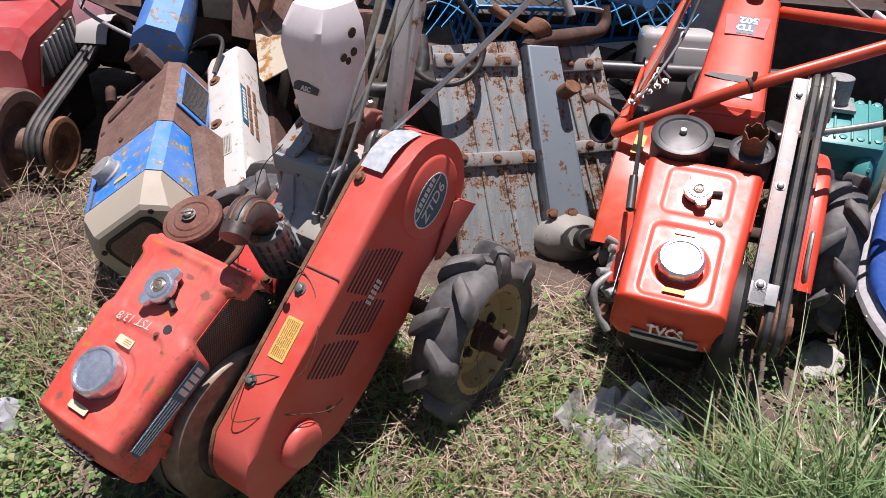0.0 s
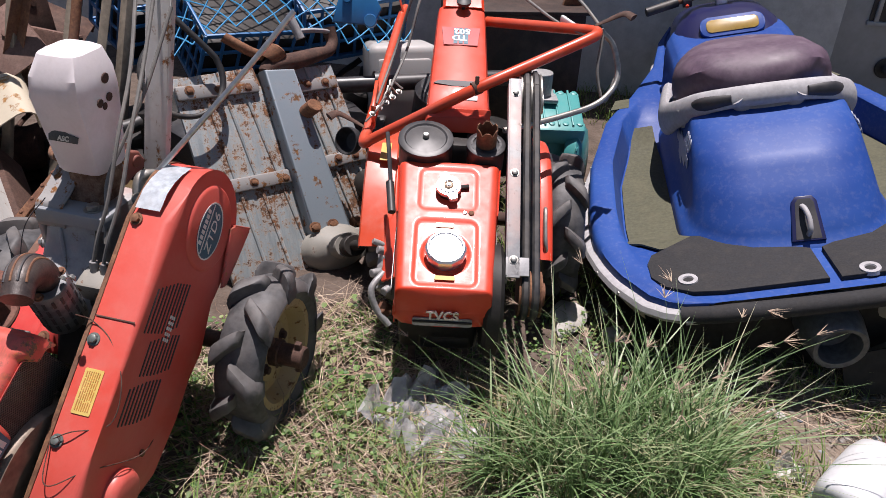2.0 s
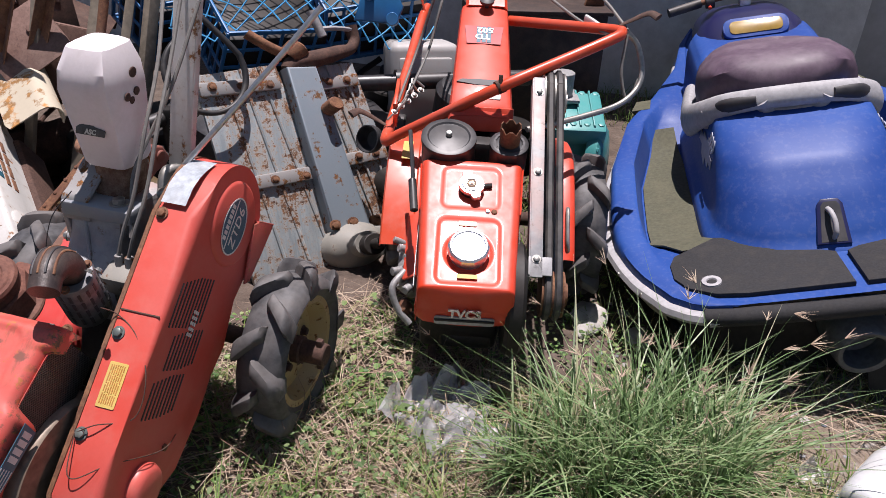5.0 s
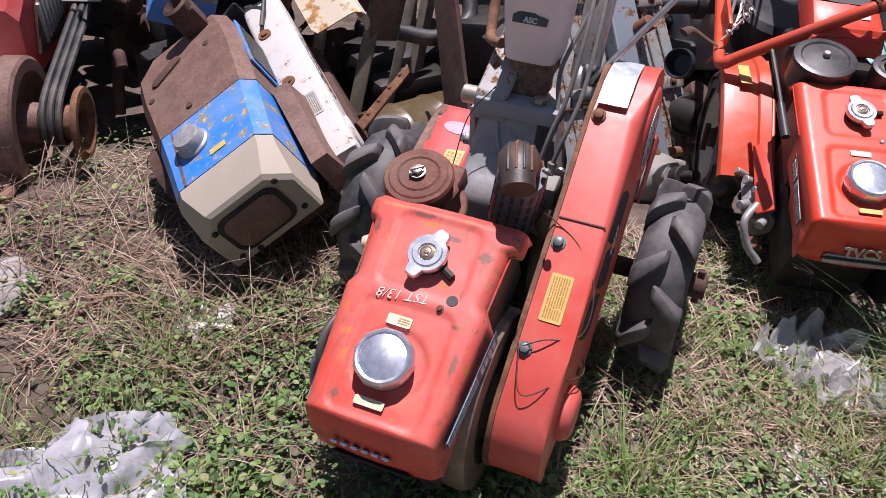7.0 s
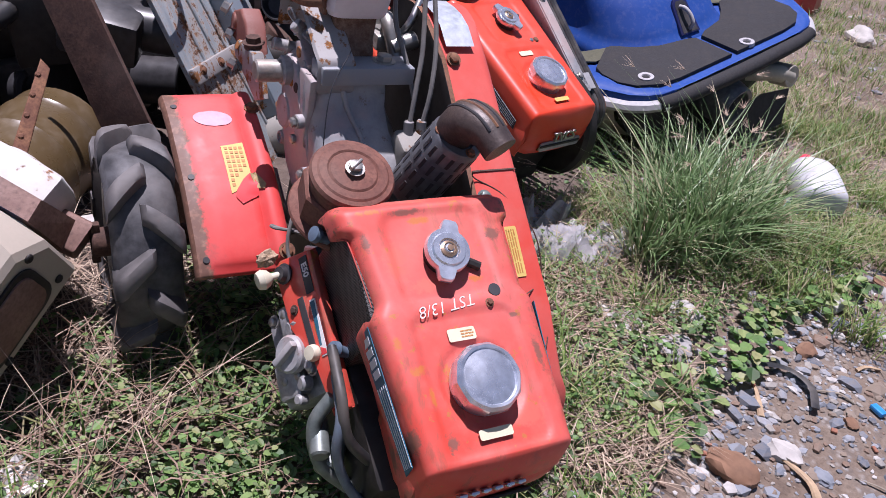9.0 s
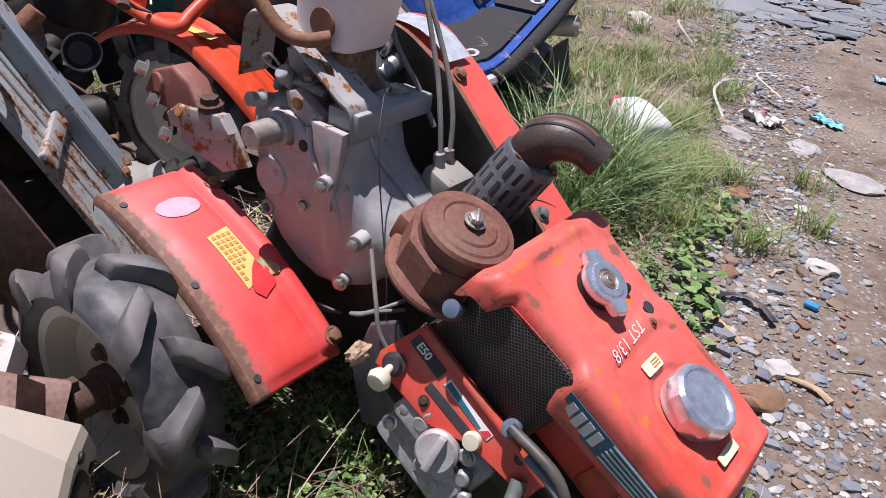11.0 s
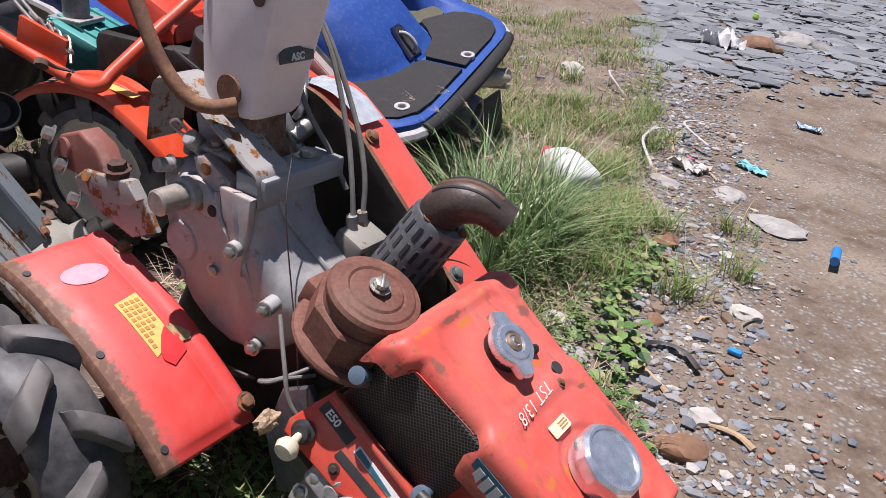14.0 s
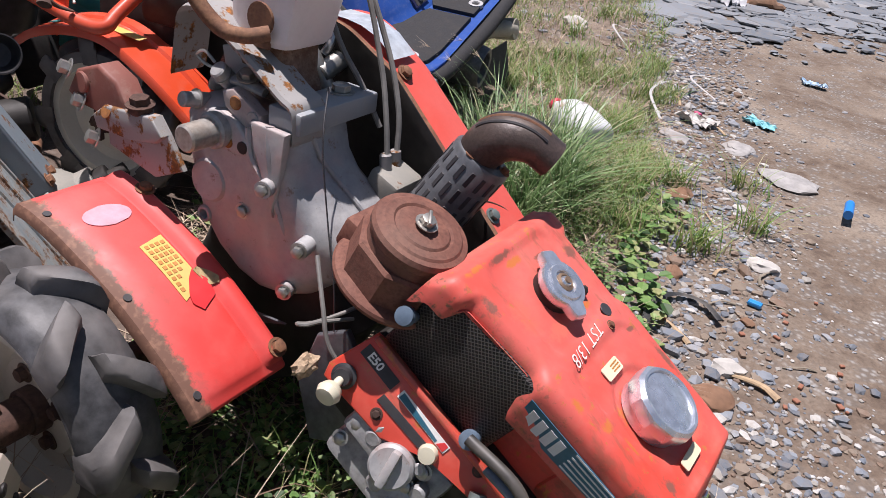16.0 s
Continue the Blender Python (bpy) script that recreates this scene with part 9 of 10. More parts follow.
def patch(n, x0, x1, y0, y1, clump=3.0, power=0.0, seed=0):
    """Random ground points, thinned by a wavy mask so that they gather in clumps."""
    r = np.random.default_rng(seed)
    pts = np.zeros((0, 2))
    while len(pts) < n:
        p = np.stack([r.uniform(x0, x1, 4 * n), r.uniform(y0, y1, 4 * n)], 1)
        wx = p[:, 0] + 0.22 * np.sin(2.9 * p[:, 1] + seed) + 0.09 * np.sin(7.3 * p[:, 1] + 2.3 * p[:, 0])
        wy = p[:, 1] + 0.22 * np.sin(2.3 * p[:, 0] + 1.7 * seed) + 0.09 * np.sin(6.1 * p[:, 0] - 3.1 * p[:, 1])
        f = 0.5 + 0.25 * np.sin(wx * clump * 2.1 + seed) * np.sin(wy * clump * 2.7 + 2 * seed) + 0.25 * np.sin(wx * clump * 4.7 + wy * clump * 3.9 + seed)
        keep = r.uniform(0, 1, len(p)) < f ** power if power else np.ones(len(p), bool)
        pts = np.concatenate([pts, p[keep]])
    pts = pts[:n]
    return np.column_stack([pts, ground_height(pts[:, 0], pts[:, 1])])


def on_verge(p, margin=0.0):
    return p[p[:, 1] > verge(p[:, 0]) + margin]


M_CLOVER = leaf_material("creeping_leaf", [(0.035, 0.085, 0.024), (0.08, 0.18, 0.045), (0.16, 0.31, 0.075), (0.27, 0.40, 0.13), (0.36, 0.36, 0.16)])
M_HERB = leaf_material("grey_green_leaf", [(0.08, 0.15, 0.05), (0.15, 0.24, 0.085), (0.23, 0.31, 0.13)])
M_GRASS = leaf_material("grass_blade", [(0.09, 0.19, 0.045), (0.16, 0.29, 0.065), (0.24, 0.36, 0.085), (0.38, 0.38, 0.16), (0.46, 0.38, 0.24)], 0.5)
M_TUSSOCK = leaf_material("green_tussock_blade", [(0.080, 0.150, 0.052), (0.15, 0.265, 0.095), (0.23, 0.365, 0.15), (0.33, 0.45, 0.22), (0.48, 0.45, 0.28)], 0.42)
M_VINE = leaf_material("dry_vine", [(0.14, 0.08, 0.055), (0.26, 0.16, 0.11), (0.38, 0.27, 0.20)], 0.8, 0.1)
M_STRAW = leaf_material("dry_straw", [(0.22, 0.15, 0.11), (0.42, 0.31, 0.23), (0.60, 0.49, 0.37), (0.30, 0.20, 0.15)], 0.8, 0.15)


def weeds():
    # creeping round-leaved weed
    groups = [patch(7600, -1.9, -0.25, 0.95, 2.1, 3.0, 1.8, 1), patch(4200, -0.45, 0.75, 0.95, 2.0, 3.4, 2.2, 2), patch(650, 0.0, 1.2, 0.70, 1.1, 4.0, 2.0, 3), patch(900, -2.2, -1.0, 2.1, 2.9, 4.0, 2.0, 4), patch(700, 0.75, 1.2, 1.3, 2.0, 4, 1.5, 9), patch(1700, -1.0, -0.35, 1.2, 1.95, 4, 1.5, 10)]
    p = on_verge(np.concatenate(groups), -0.04)
    n = len(p)
    p[:, 2] += RNG.uniform(0.006, 0.045, n)
    big = RNG.uniform(0, 1, n) < 0.22
    v, f = leaves(p, np.where(big, RNG.uniform(0.013, 0.023, n), RNG.uniform(0.006, 0.014, n)), RNG.uniform(0, 6.28, n), RNG.uniform(-0.35, 0.55, n))
    stuff("creeping_weed", v, f, M_CLOVER, "creeping green round-leaved weed on bare soil", "weeds")
    # runner of larger leaves along the gravel edge
    t = np.linspace(0, 1, 230)
    x = -0.1 + 1.0 * t
    p = np.column_stack([x + RNG.normal(0, 0.02, 230), verge(x) + RNG.normal(0.03, 0.035, 230), np.zeros(230)])
    p[:, 2] = ground_height(p[:, 0], p[:, 1]) + RNG.uniform(0.01, 0.05, 230)
    v, f = leaves(p, RNG.uniform(0.018, 0.034, 230), RNG.uniform(0, 6.28, 230), RNG.uniform(-0.3, 0.5, 230), 1.1)
    stuff("vine_runner", v, f, M_CLOVER, "trailing vine with heart-shaped green leaves", "vine")
    # narrow grey-green herb
    p = on_verge(np.concatenate([patch(1500, -1.7, -0.35, 0.95, 1.75, 2.6, 3.0, 5), patch(1000, -0.5, 0.4, 0.95, 1.5, 3, 1.5, 6)]), -0.02)
    n = len(p)
    p[:, 2] += RNG.uniform(0.005, 0.075, n)
    v, f = leaves(p, RNG.uniform(0.006, 0.012, n), RNG.uniform(0, 6.28, n), RNG.uniform(-0.2, 1.0, n), 1.5, 0.35)
    stuff("herb_leaves", v, f, M_HERB, "grey-green narrow-leaved herb", "weeds")
    # short grass
    groups = [patch(4600, -1.7, 0.7, 0.95, 1.9, 3.0, 1.5, 11), patch(12500, 0.5, 2.6, 0.0, 1.45, 2.5, 2.0, 12), patch(11500, 2.0, 5.2, -0.9, 2.2, 2.3, 2.0, 13), patch(1300, 0.9, 1.5, 1.3, 3.3, 3, 1.2, 14), patch(800, 1.9, 2.7, 3.0, 3.5, 3, 1.0, 15)]
    p = on_verge(np.concatenate(groups), 0.0)
    n = len(p)
    h = RNG.uniform(0.03, 0.10, n)
    v, f = blades(p, h, h * RNG.uniform(0.3, 1.3, n), RNG.uniform(0, 6.28, n), RNG.uniform(0.0025, 0.0055, n), 3)
    stuff("short_grass", v, f, M_GRASS, "short green grass in clumps", "grass")
    # tufts
    cs = [(0.62, 0.62), (0.95, 0.72), (1.05, 0.55), (1.5, 0.62), (0.85, 0.86), (2.0, 0.35), (2.4, 0.6), (1.75, 0.75), (0.30, 1.12), (0.05, 1.3), (-0.15, 1.2), (1.15, 0.25), (0.75, 0.38), (2.9, 0.5), (3.4, 0.2), (3.1, 0.9)]
    allp = []
    for k, (cx, cy) in enumerate(cs):
        m = 90 if k < 8 else 50
        q = np.column_stack([RNG.normal(cx, 0.035, m), RNG.normal(cy, 0.035, m), np.zeros(m)])
        q[:, 2] = ground_height(q[:, 0], q[:, 1])
        allp.append(q)
    p = np.concatenate(allp)
    n = len(p)
    h = RNG.uniform(0.06, 0.16, n)
    v, f = blades(p, h, h * RNG.uniform(0.4, 1.2, n), RNG.uniform(0, 6.28, n), RNG.uniform(0.003, 0.006, n), 4)
    stuff("grass_tuft", v, f, M_GRASS, "bright green grass tufts at the gravel edge", "grass")
    # the big tussock: a dozen loose sheaves leaning their own way
    sheaves = ((0.62, 1.12, -0.5), (0.70, 1.22, -0.3), (0.74, 1.08, -0.2), (0.82, 1.17, 0.0), (0.88, 1.24, 0.1), (0.90, 1.06, 0.1), (0.97, 1.17, 0.3), (1.02, 1.08, 0.35), (0.66, 1.02, -0.4), (1.10, 1.14, 0.5), (0.54, 1.20, -0.6), (0.80, 1.00, -0.1), (0.92, 0.98, 0.2))
    ps, az, hs, ls, ws = [], [], [], [], []
    for k, (cx, cy, tilt) in enumerate(sheaves):
        m = int(RNG.integers(70, 125))
        x, y = RNG.normal(cx, 0.030, m), RNG.normal(cy, 0.024, m)
        ps.append(np.column_stack([x, y, ground_height(x, y)]))
        out = np.arctan2(y - cy, x - cx + 0.03 * tilt) + RNG.normal(0, 0.8, m)
        az.append(out)
        top = RNG.uniform(0.22, 0.40) * (0.6 if cx > 1.05 else 1.0)
        h = top * RNG.beta(2.2, 1.6, m) + 0.04
        hs.append(h)
        ls.append(h * RNG.uniform(0.10, 1.35, m) ** 1.2)
        ws.append(RNG.uniform(0.0042, 0.0088, m))
    p = np.concatenate(ps)
    n = len(p)
    v, f = blades(p, np.concatenate(hs), np.concatenate(ls), np.concatenate(az), np.concatenate(ws), 6, 1.7)
    stuff("grass_tussock", v, f, M_TUSSOCK, "tall green grass tussock with seed stalks", "grass")
    # bent dead blades inside it
    q = p[RNG.integers(0, n, 700)] + RNG.normal(0, 0.02, (700, 3)) * np.array([1, 1, 0])
    h = RNG.uniform(0.03, 0.16, 700)
    v, f = blades(q, h, RNG.uniform(0.05, 0.22, 700), RNG.uniform(0, 6.28, 700), RNG.uniform(0.002, 0.004, 700), 5, 1.3)
    v[:, :, 2] = np.maximum(v[:, :, 2], ground_height(v[:, :, 0], v[:, :, 1]) + 0.003)
    stuff("dead_blade", v, f, M_STRAW, "dead bent blades in the tussock", "grass")
    # long seed stalks with feathery heads
    m = 30
    q = p[RNG.integers(0, n, m)]
    az = RNG.normal(0.4, 1.2, m)
    hh = RNG.uniform(0.30, 0.50, m)
    ln = RNG.uniform(0.05, 0.50, m)
    v, f = blades(q, hh, ln, az, np.full(m, 0.0032), 8, 1.6)
    tips = v[:, -1, :].copy()
    stuff("seed_stalk", v, f, M_TUSSOCK, "long thin grass stalks", "grass")
    hb = np.repeat(tips, 9, 0)
    az2 = np.repeat(az, 9) + RNG.normal(0, 0.35, m * 9)
    l2 = RNG.uniform(0.02, 0.05, m * 9)
    v, f = blades(hb, RNG.normal(0.006, 0.012, m * 9), l2, az2, np.full(m * 9, 0.0022), 2, 1.0)
    stuff("seed_head", v, f, M_STRAW, "pale spreading seed heads", "grass")
    # tangled brown runners and dead vines by the engines
    p = np.concatenate([patch(330, -1.35, -0.55, 1.65, 2.15, 3, 0, 41), patch(150, -0.95, -0.35, 1.3, 1.9, 3, 0, 42), patch(260, -1.75, -1.1, 1.9, 2.4, 3, 0, 43), patch(70, -0.1, 0.6, 1.2, 1.9, 3, 0, 44)])
    n = len(p)
    h = RNG.uniform(0.02, 0.16, n)
    v, f = blades(p, h, RNG.uniform(0.10, 0.34, n), RNG.uniform(0, 6.28, n), RNG.uniform(0.0022, 0.0045, n), 8, 1.1)
    v[:, :, 1] += 0.012 * np.sin(v[:, :, 0] * 55)
    v[:, :, 0] += 0.012 * np.sin(v[:, :, 1] * 47)
    v[:, :, 2] = np.maximum(v[:, :, 2], ground_height(v[:, :, 0], v[:, :, 1]) + 0.002)
    stuff("dead_vine", v, f, M_VINE, "tangled dry brown vines", "vine")
    # dry straw
    groups = [patch(500, -1.9, -1.0, 2.0, 2.7, 3.5, 2.0, 21), patch(400, -1.3, -0.55, 1.75, 2.2, 3.0, 2.0, 22), patch(4300, -0.3, 0.75, 0.95, 2.0, 3.0, 1.8, 23), patch(3000, 0.9, 2.6, 0.3, 1.35, 3.0, 1.2, 24), patch(2600, 2.2, 4.8, -0.2, 1.8, 2.0, 1.2, 25), patch(700, -1.4, 0.0, 0.95, 1.5, 3.0, 2.0, 26), patch(1500, -0.9, -0.2, 1.9, 2.5, 3.0, 1.0, 27)]
    p = on_verge(np.concatenate(groups), -0.05)
    n = len(p)
    p[:, 2] += RNG.uniform(0.002, 0.035, n)
    ln = RNG.uniform(0.04, 0.16, n)
    v, f = blades(p, RNG.normal(0.012, 0.022, n), ln, RNG.uniform(0, 6.28, n), RNG.uniform(0.0016, 0.0042, n), 4, 1.15)
    v[:, :, 2] = np.maximum(v[:, :, 2], ground_height(v[:, :, 0], v[:, :, 1]) + 0.002)
    stuff("dry_straw", v, f, M_STRAW, "dry pale straw and dead grass", "straw")
    # taller dead stems by the engine and the far verge
    p = np.concatenate([patch(160, -1.05, -0.50, 1.7, 2.1, 3, 0, 31), patch(160, 2.0, 2.9, 0.6, 1.2, 3, 0, 32), patch(110, -1.6, -1.0, 2.0, 2.5, 3, 0, 33)])
    n = len(p)
    h = RNG.uniform(0.05, 0.24, n)
    v, f = blades(p, h, h * RNG.uniform(0.3, 1.6, n), RNG.uniform(0, 6.28, n), RNG.uniform(0.0018, 0.003, n), 5, 1.5)
    stuff("dead_stem", v, f, M_STRAW, "thin dead stems", "straw")


weeds()


ICO = bm_new()
bmesh.ops.create_icosphere(ICO, subdivisions=1, radius=1.0)
ICO_V = np.array([v.co[:] for v in ICO.verts])
ICO_F = [tuple(v.index for v in f.verts) for f in ICO.faces]
ICO.free()


def stone_material():
    n = Nodes("mixed_stone")
    geo = n.t.nodes.new("ShaderNodeNewGeometry")
    r = n.t.nodes.new("ShaderNodeValToRGB")
    r.color_ramp.interpolation = "CONSTANT"
    n.t.links.new(geo.outputs["Random Per Island"], r.inputs[0])
    cols = [(0.15, 0.17, 0.20), (0.27, 0.285, 0.31), (0.30, 0.285, 0.26), (0.21, 0.165, 0.125), (0.11, 0.125, 0.15), (0.46, 0.45, 0.43), (0.18, 0.12, 0.085), (0.22, 0.245, 0.28)]
    while len(r.color_ramp.elements) < len(cols):
        r.color_ramp.elements.new(0.5)
    for k, c in enumerate(cols):
        r.color_ramp.elements[k].position = k / len(cols)
        r.color_ramp.elements[k].color = (*c, 1)
    a = n.noise(60, 5)
    n.set(Base_Color=n.mix(n.ramp(a, 0.4, 0.7, 0, 0.5), r.outputs[0], (0.24, 0.20, 0.16)), Roughness=0.85)
    n.bump(a, 0.4, 0.002)
    return n.mat


M_STONE = stone_material()


def stones(p, size, flat, seed, top=None):
    r = np.random.default_rng(seed)
    n = len(p)
    v = ICO_V[None] * (1 + r.normal(0, 0.16, (n, len(ICO_V), 1)))
    if top:
        v[:, :, 2] = np.clip(v[:, :, 2], -top, top)
    v = v * np.stack([r.uniform(0.8, 1.35, n), r.uniform(0.6, 1.0, n), r.uniform(*flat, n)], 1)[:, None, :]
    a = r.uniform(0, 6.28, n)
    c, s = np.cos(a)[:, None], np.sin(a)[:, None]
    v = np.stack([v[:, :, 0] * c - v[:, :, 1] * s, v[:, :, 0] * s + v[:, :, 1] * c, v[:, :, 2]], 2) * size[:, None, None]
    v += p[:, None, :]
    m = len(ICO_V)
    return v, [tuple(i * m + q for q in f) for i in range(n) for f in ICO_F]


def gravel():
    r = np.random.default_rng(5)
    n = 14000
    x = r.uniform(-0.5, 5.5, n)
    off = np.abs(r.normal(0, 0.21, n)) * np.where(r.uniform(0, 1, n) < 0.30, -0.5, 1.0)
    y = verge(x) - off - 0.04
    p = np.column_stack([x, y, ground_height(x, y)])
    size = np.clip(r.lognormal(-5.15, 0.55, n), 0.003, 0.030)
    p[:, 2] += size * 0.15
    v, f = stones(p, size, (0.35, 0.75), 3)
    stuff("gravel", v, f, M_STONE, "loose grey and brown gravel along the verge", "gravel")
    # pebbles among the thin grass
    n = 1500
    x = r.uniform(0.9, 5.0, n)
    y = verge(x) + r.uniform(0.05, 1.3, n) ** 1.3
    p = np.column_stack([x, y, ground_height(x, y)])
    size = np.clip(r.lognormal(-4.7, 0.5, n), 0.004, 0.030)
    v, f = stones(p, size, (0.35, 0.7), 6)
    stuff("verge_pebbles", v, f, M_STONE, "grey pebbles among the thin grass", "gravel")
    n = 3200
    x = r.uniform(-0.6, 5.5, n)
    y = verge(x) - r.uniform(0.2, 3.0, n)
    p = np.column_stack([x, y, ground_height(x, y)])
    size = np.clip(r.lognormal(-5.6, 0.5, n), 0.002, 0.02)
    v, f = stones(p, size, (0.3, 0.6), 4)
    stuff("road_grit", v, f, M_STONE, "small grit scattered over the dirt track", "gravel")
    n = 5200
    x = r.uniform(3.0, 9.0, n)
    y = -0.55 * x + 1.5 + r.uniform(-3.4, 1.4, n)
    near = x + 0.45 * y
    keep = (y < verge(x) + 0.10) & (r.uniform(0, 1, n) < np.clip((near - 2.6) / 1.0, 0.015, 1))
    x, y, near = x[keep], y[keep], near[keep]
    p = np.column_stack([x, y, ground_height(x, y) + r.uniform(0, 0.02, len(x))])
    size = np.clip(r.lognormal(-2.75, 0.55, len(x)), 0.025, 0.22) * np.clip((near - 2.2) / 1.4, 0.35, 1)
    v, f = stones(p, size, (0.12, 0.30), 8, 0.42)
    n2 = Nodes("slate_slab")
    geo = n2.t.nodes.new("ShaderNodeNewGeometry")
    col = n2.mix(geo.outputs["Random Per Island"], (0.105, 0.125, 0.15), (0.23, 0.25, 0.275))
    n2.set(Base_Color=n2.mix(n2.ramp(n2.noise(30, 5), 0.4, 0.7, 0, 0.6), col, (0.22, 0.19, 0.16)), Roughness=0.6)
    stuff("slate_rubble", v, f, n2.mat, "flat blue-grey slate rubble over the far track", "rubble")


gravel()


def loose_stones():
    mats = {"brown": plain("brown_rock", (0.20, 0.11, 0.065), 0.9, 0, 0.3, 20, 0.6, 0.3), "grey": plain("grey_rock", (0.30, 0.29, 0.28), 0.85, 0, 0.25, 25, 0.5, 0.3), "pale": plain("pale_rock", (0.44, 0.42, 0.39), 0.8, 0, 0.2, 25, 0.4, 0.3), "blue": plain("slate_rock", (0.20, 0.22, 0.25), 0.7, 0, 0.2, 25, 0.4, 0.2)}
    rows = ((-0.08, 0.83, 0.042, 0.7, "brown"), (0.04, 0.74, 0.030, 0.6, "pale"), (-0.03, 0.905, 0.018, 0.7, "pale"), (0.53, 0.45, 0.034, 0.5, "pale"), (1.27, 0.02, 0.085, 0.22, "grey"), (1.55, 0.10, 0.06, 0.2, "grey"), (0.34, 1.03, 0.040, 0.6, "pale"), (0.43, 0.74, 0.026, 0.6, "brown"), (0.94, 0.56, 0.035, 0.8, "brown"), (1.62, 0.36, 0.055, 0.25, "grey"), (0.20, 1.02, 0.04, 0.4, "grey"), (-1.42, 2.02, 0.10, 0.35, "grey"), (-0.30, 2.28, 0.05, 0.6, "pale"), (0.22, 1.16, 0.055, 0.25, "pale"), (3.1, 0.45, 0.06, 0.6, "pale"), (3.9, 0.8, 0.09, 0.6, "pale"), (1.02, 1.72, 0.06, 0.5, "pale"), (1.12, 1.60, 0.04, 0.6, "grey"), (4.6, -1.25, 0.12, 0.6, "brown"), (5.0, -1.75, 0.16, 0.5, "grey"), (0.02, 0.66, 0.02, 0.5, "blue"), (0.22, 0.62, 0.016, 0.5, "brown"), (0.70, 0.70, 0.03, 0.5, "pale"))
    r = random.Random(4)
    for x, y, s, flat, kind in rows:
        bm = bm_new()
        bmesh.ops.create_icosphere(bm, subdivisions=3, radius=1.0)
        o = Vector((r.uniform(0, 50), r.uniform(0, 50), 0))
        for v in bm.verts:
            d = 1 + 0.40 * noise.noise(v.co * 1.3 + o) + 0.20 * abs(noise.noise(v.co * 2.6 + o)) + 0.06 * noise.noise(v.co * 7 + o)
            v.co = Vector((v.co.x * d * 1.25, v.co.y * d * 0.9, v.co.z * d * flat)) * s
        z = float(ground_height(x, y))
        ob = part("stone", bm, mats[kind], None, kind.replace("blue", "blue-grey") + " loose stone on the ground", pose(x, y, z + s * flat * 0.45, 0, 0, r.uniform(0, 180)), smooth=28)
        tagged(ob, category="stone", group="loose stones")


loose_stones()


# ---- litter ----
def crumple(bm, w, h, n, amp, seed, fold=0.0, thick=0.0):
    o = Vector((seed * 7.3, seed * 3.1, 0))
    grid = []
    for j in range(n + 1):
        row = []
        for i in range(n + 1):
            u, v = i / n - 0.5, j / n - 0.5
            p = Vector((u * w, v * h, 0))
            q = Vector((u * 3.2, v * 3.2, 0)) + o
            p.z = amp * (abs(noise.noise(q)) * 1.6 + 0.6 * abs(noise.noise(q * 2.3)) + 0.25 * noise.noise(q * 5)) + fold * u * u
            p.x += 0.22 * w * noise.noise(q * 1.3 + Vector((9, 0, 0)))
            p.y += 0.22 * h * noise.noise(q * 1.3 + Vector((0, 9, 0)))
            row.append(bm.verts.new(p))
        grid.append(row)
    for j in range(n):
        for i in range(n):
            bm.faces.new((grid[j][i], grid[j][i + 1], grid[j + 1][i + 1], grid[j + 1][i]))


def film_material(name, col, alpha):
    n = Nodes(name)
    a = n.noise(25, 4)
    n.set(Base_Color=n.mix(n.ramp(a, 0.4, 0.7), col, tuple(c * 0.8 for c in col)), Roughness=0.28, Alpha=n.ramp(a, 0.35, 0.7, alpha * 0.7, min(1, alpha * 1.3)), Specular_IOR_Level=0.8)
    n.bump(n.noise(60, 3), 0.2, 0.002)
    return n.mat


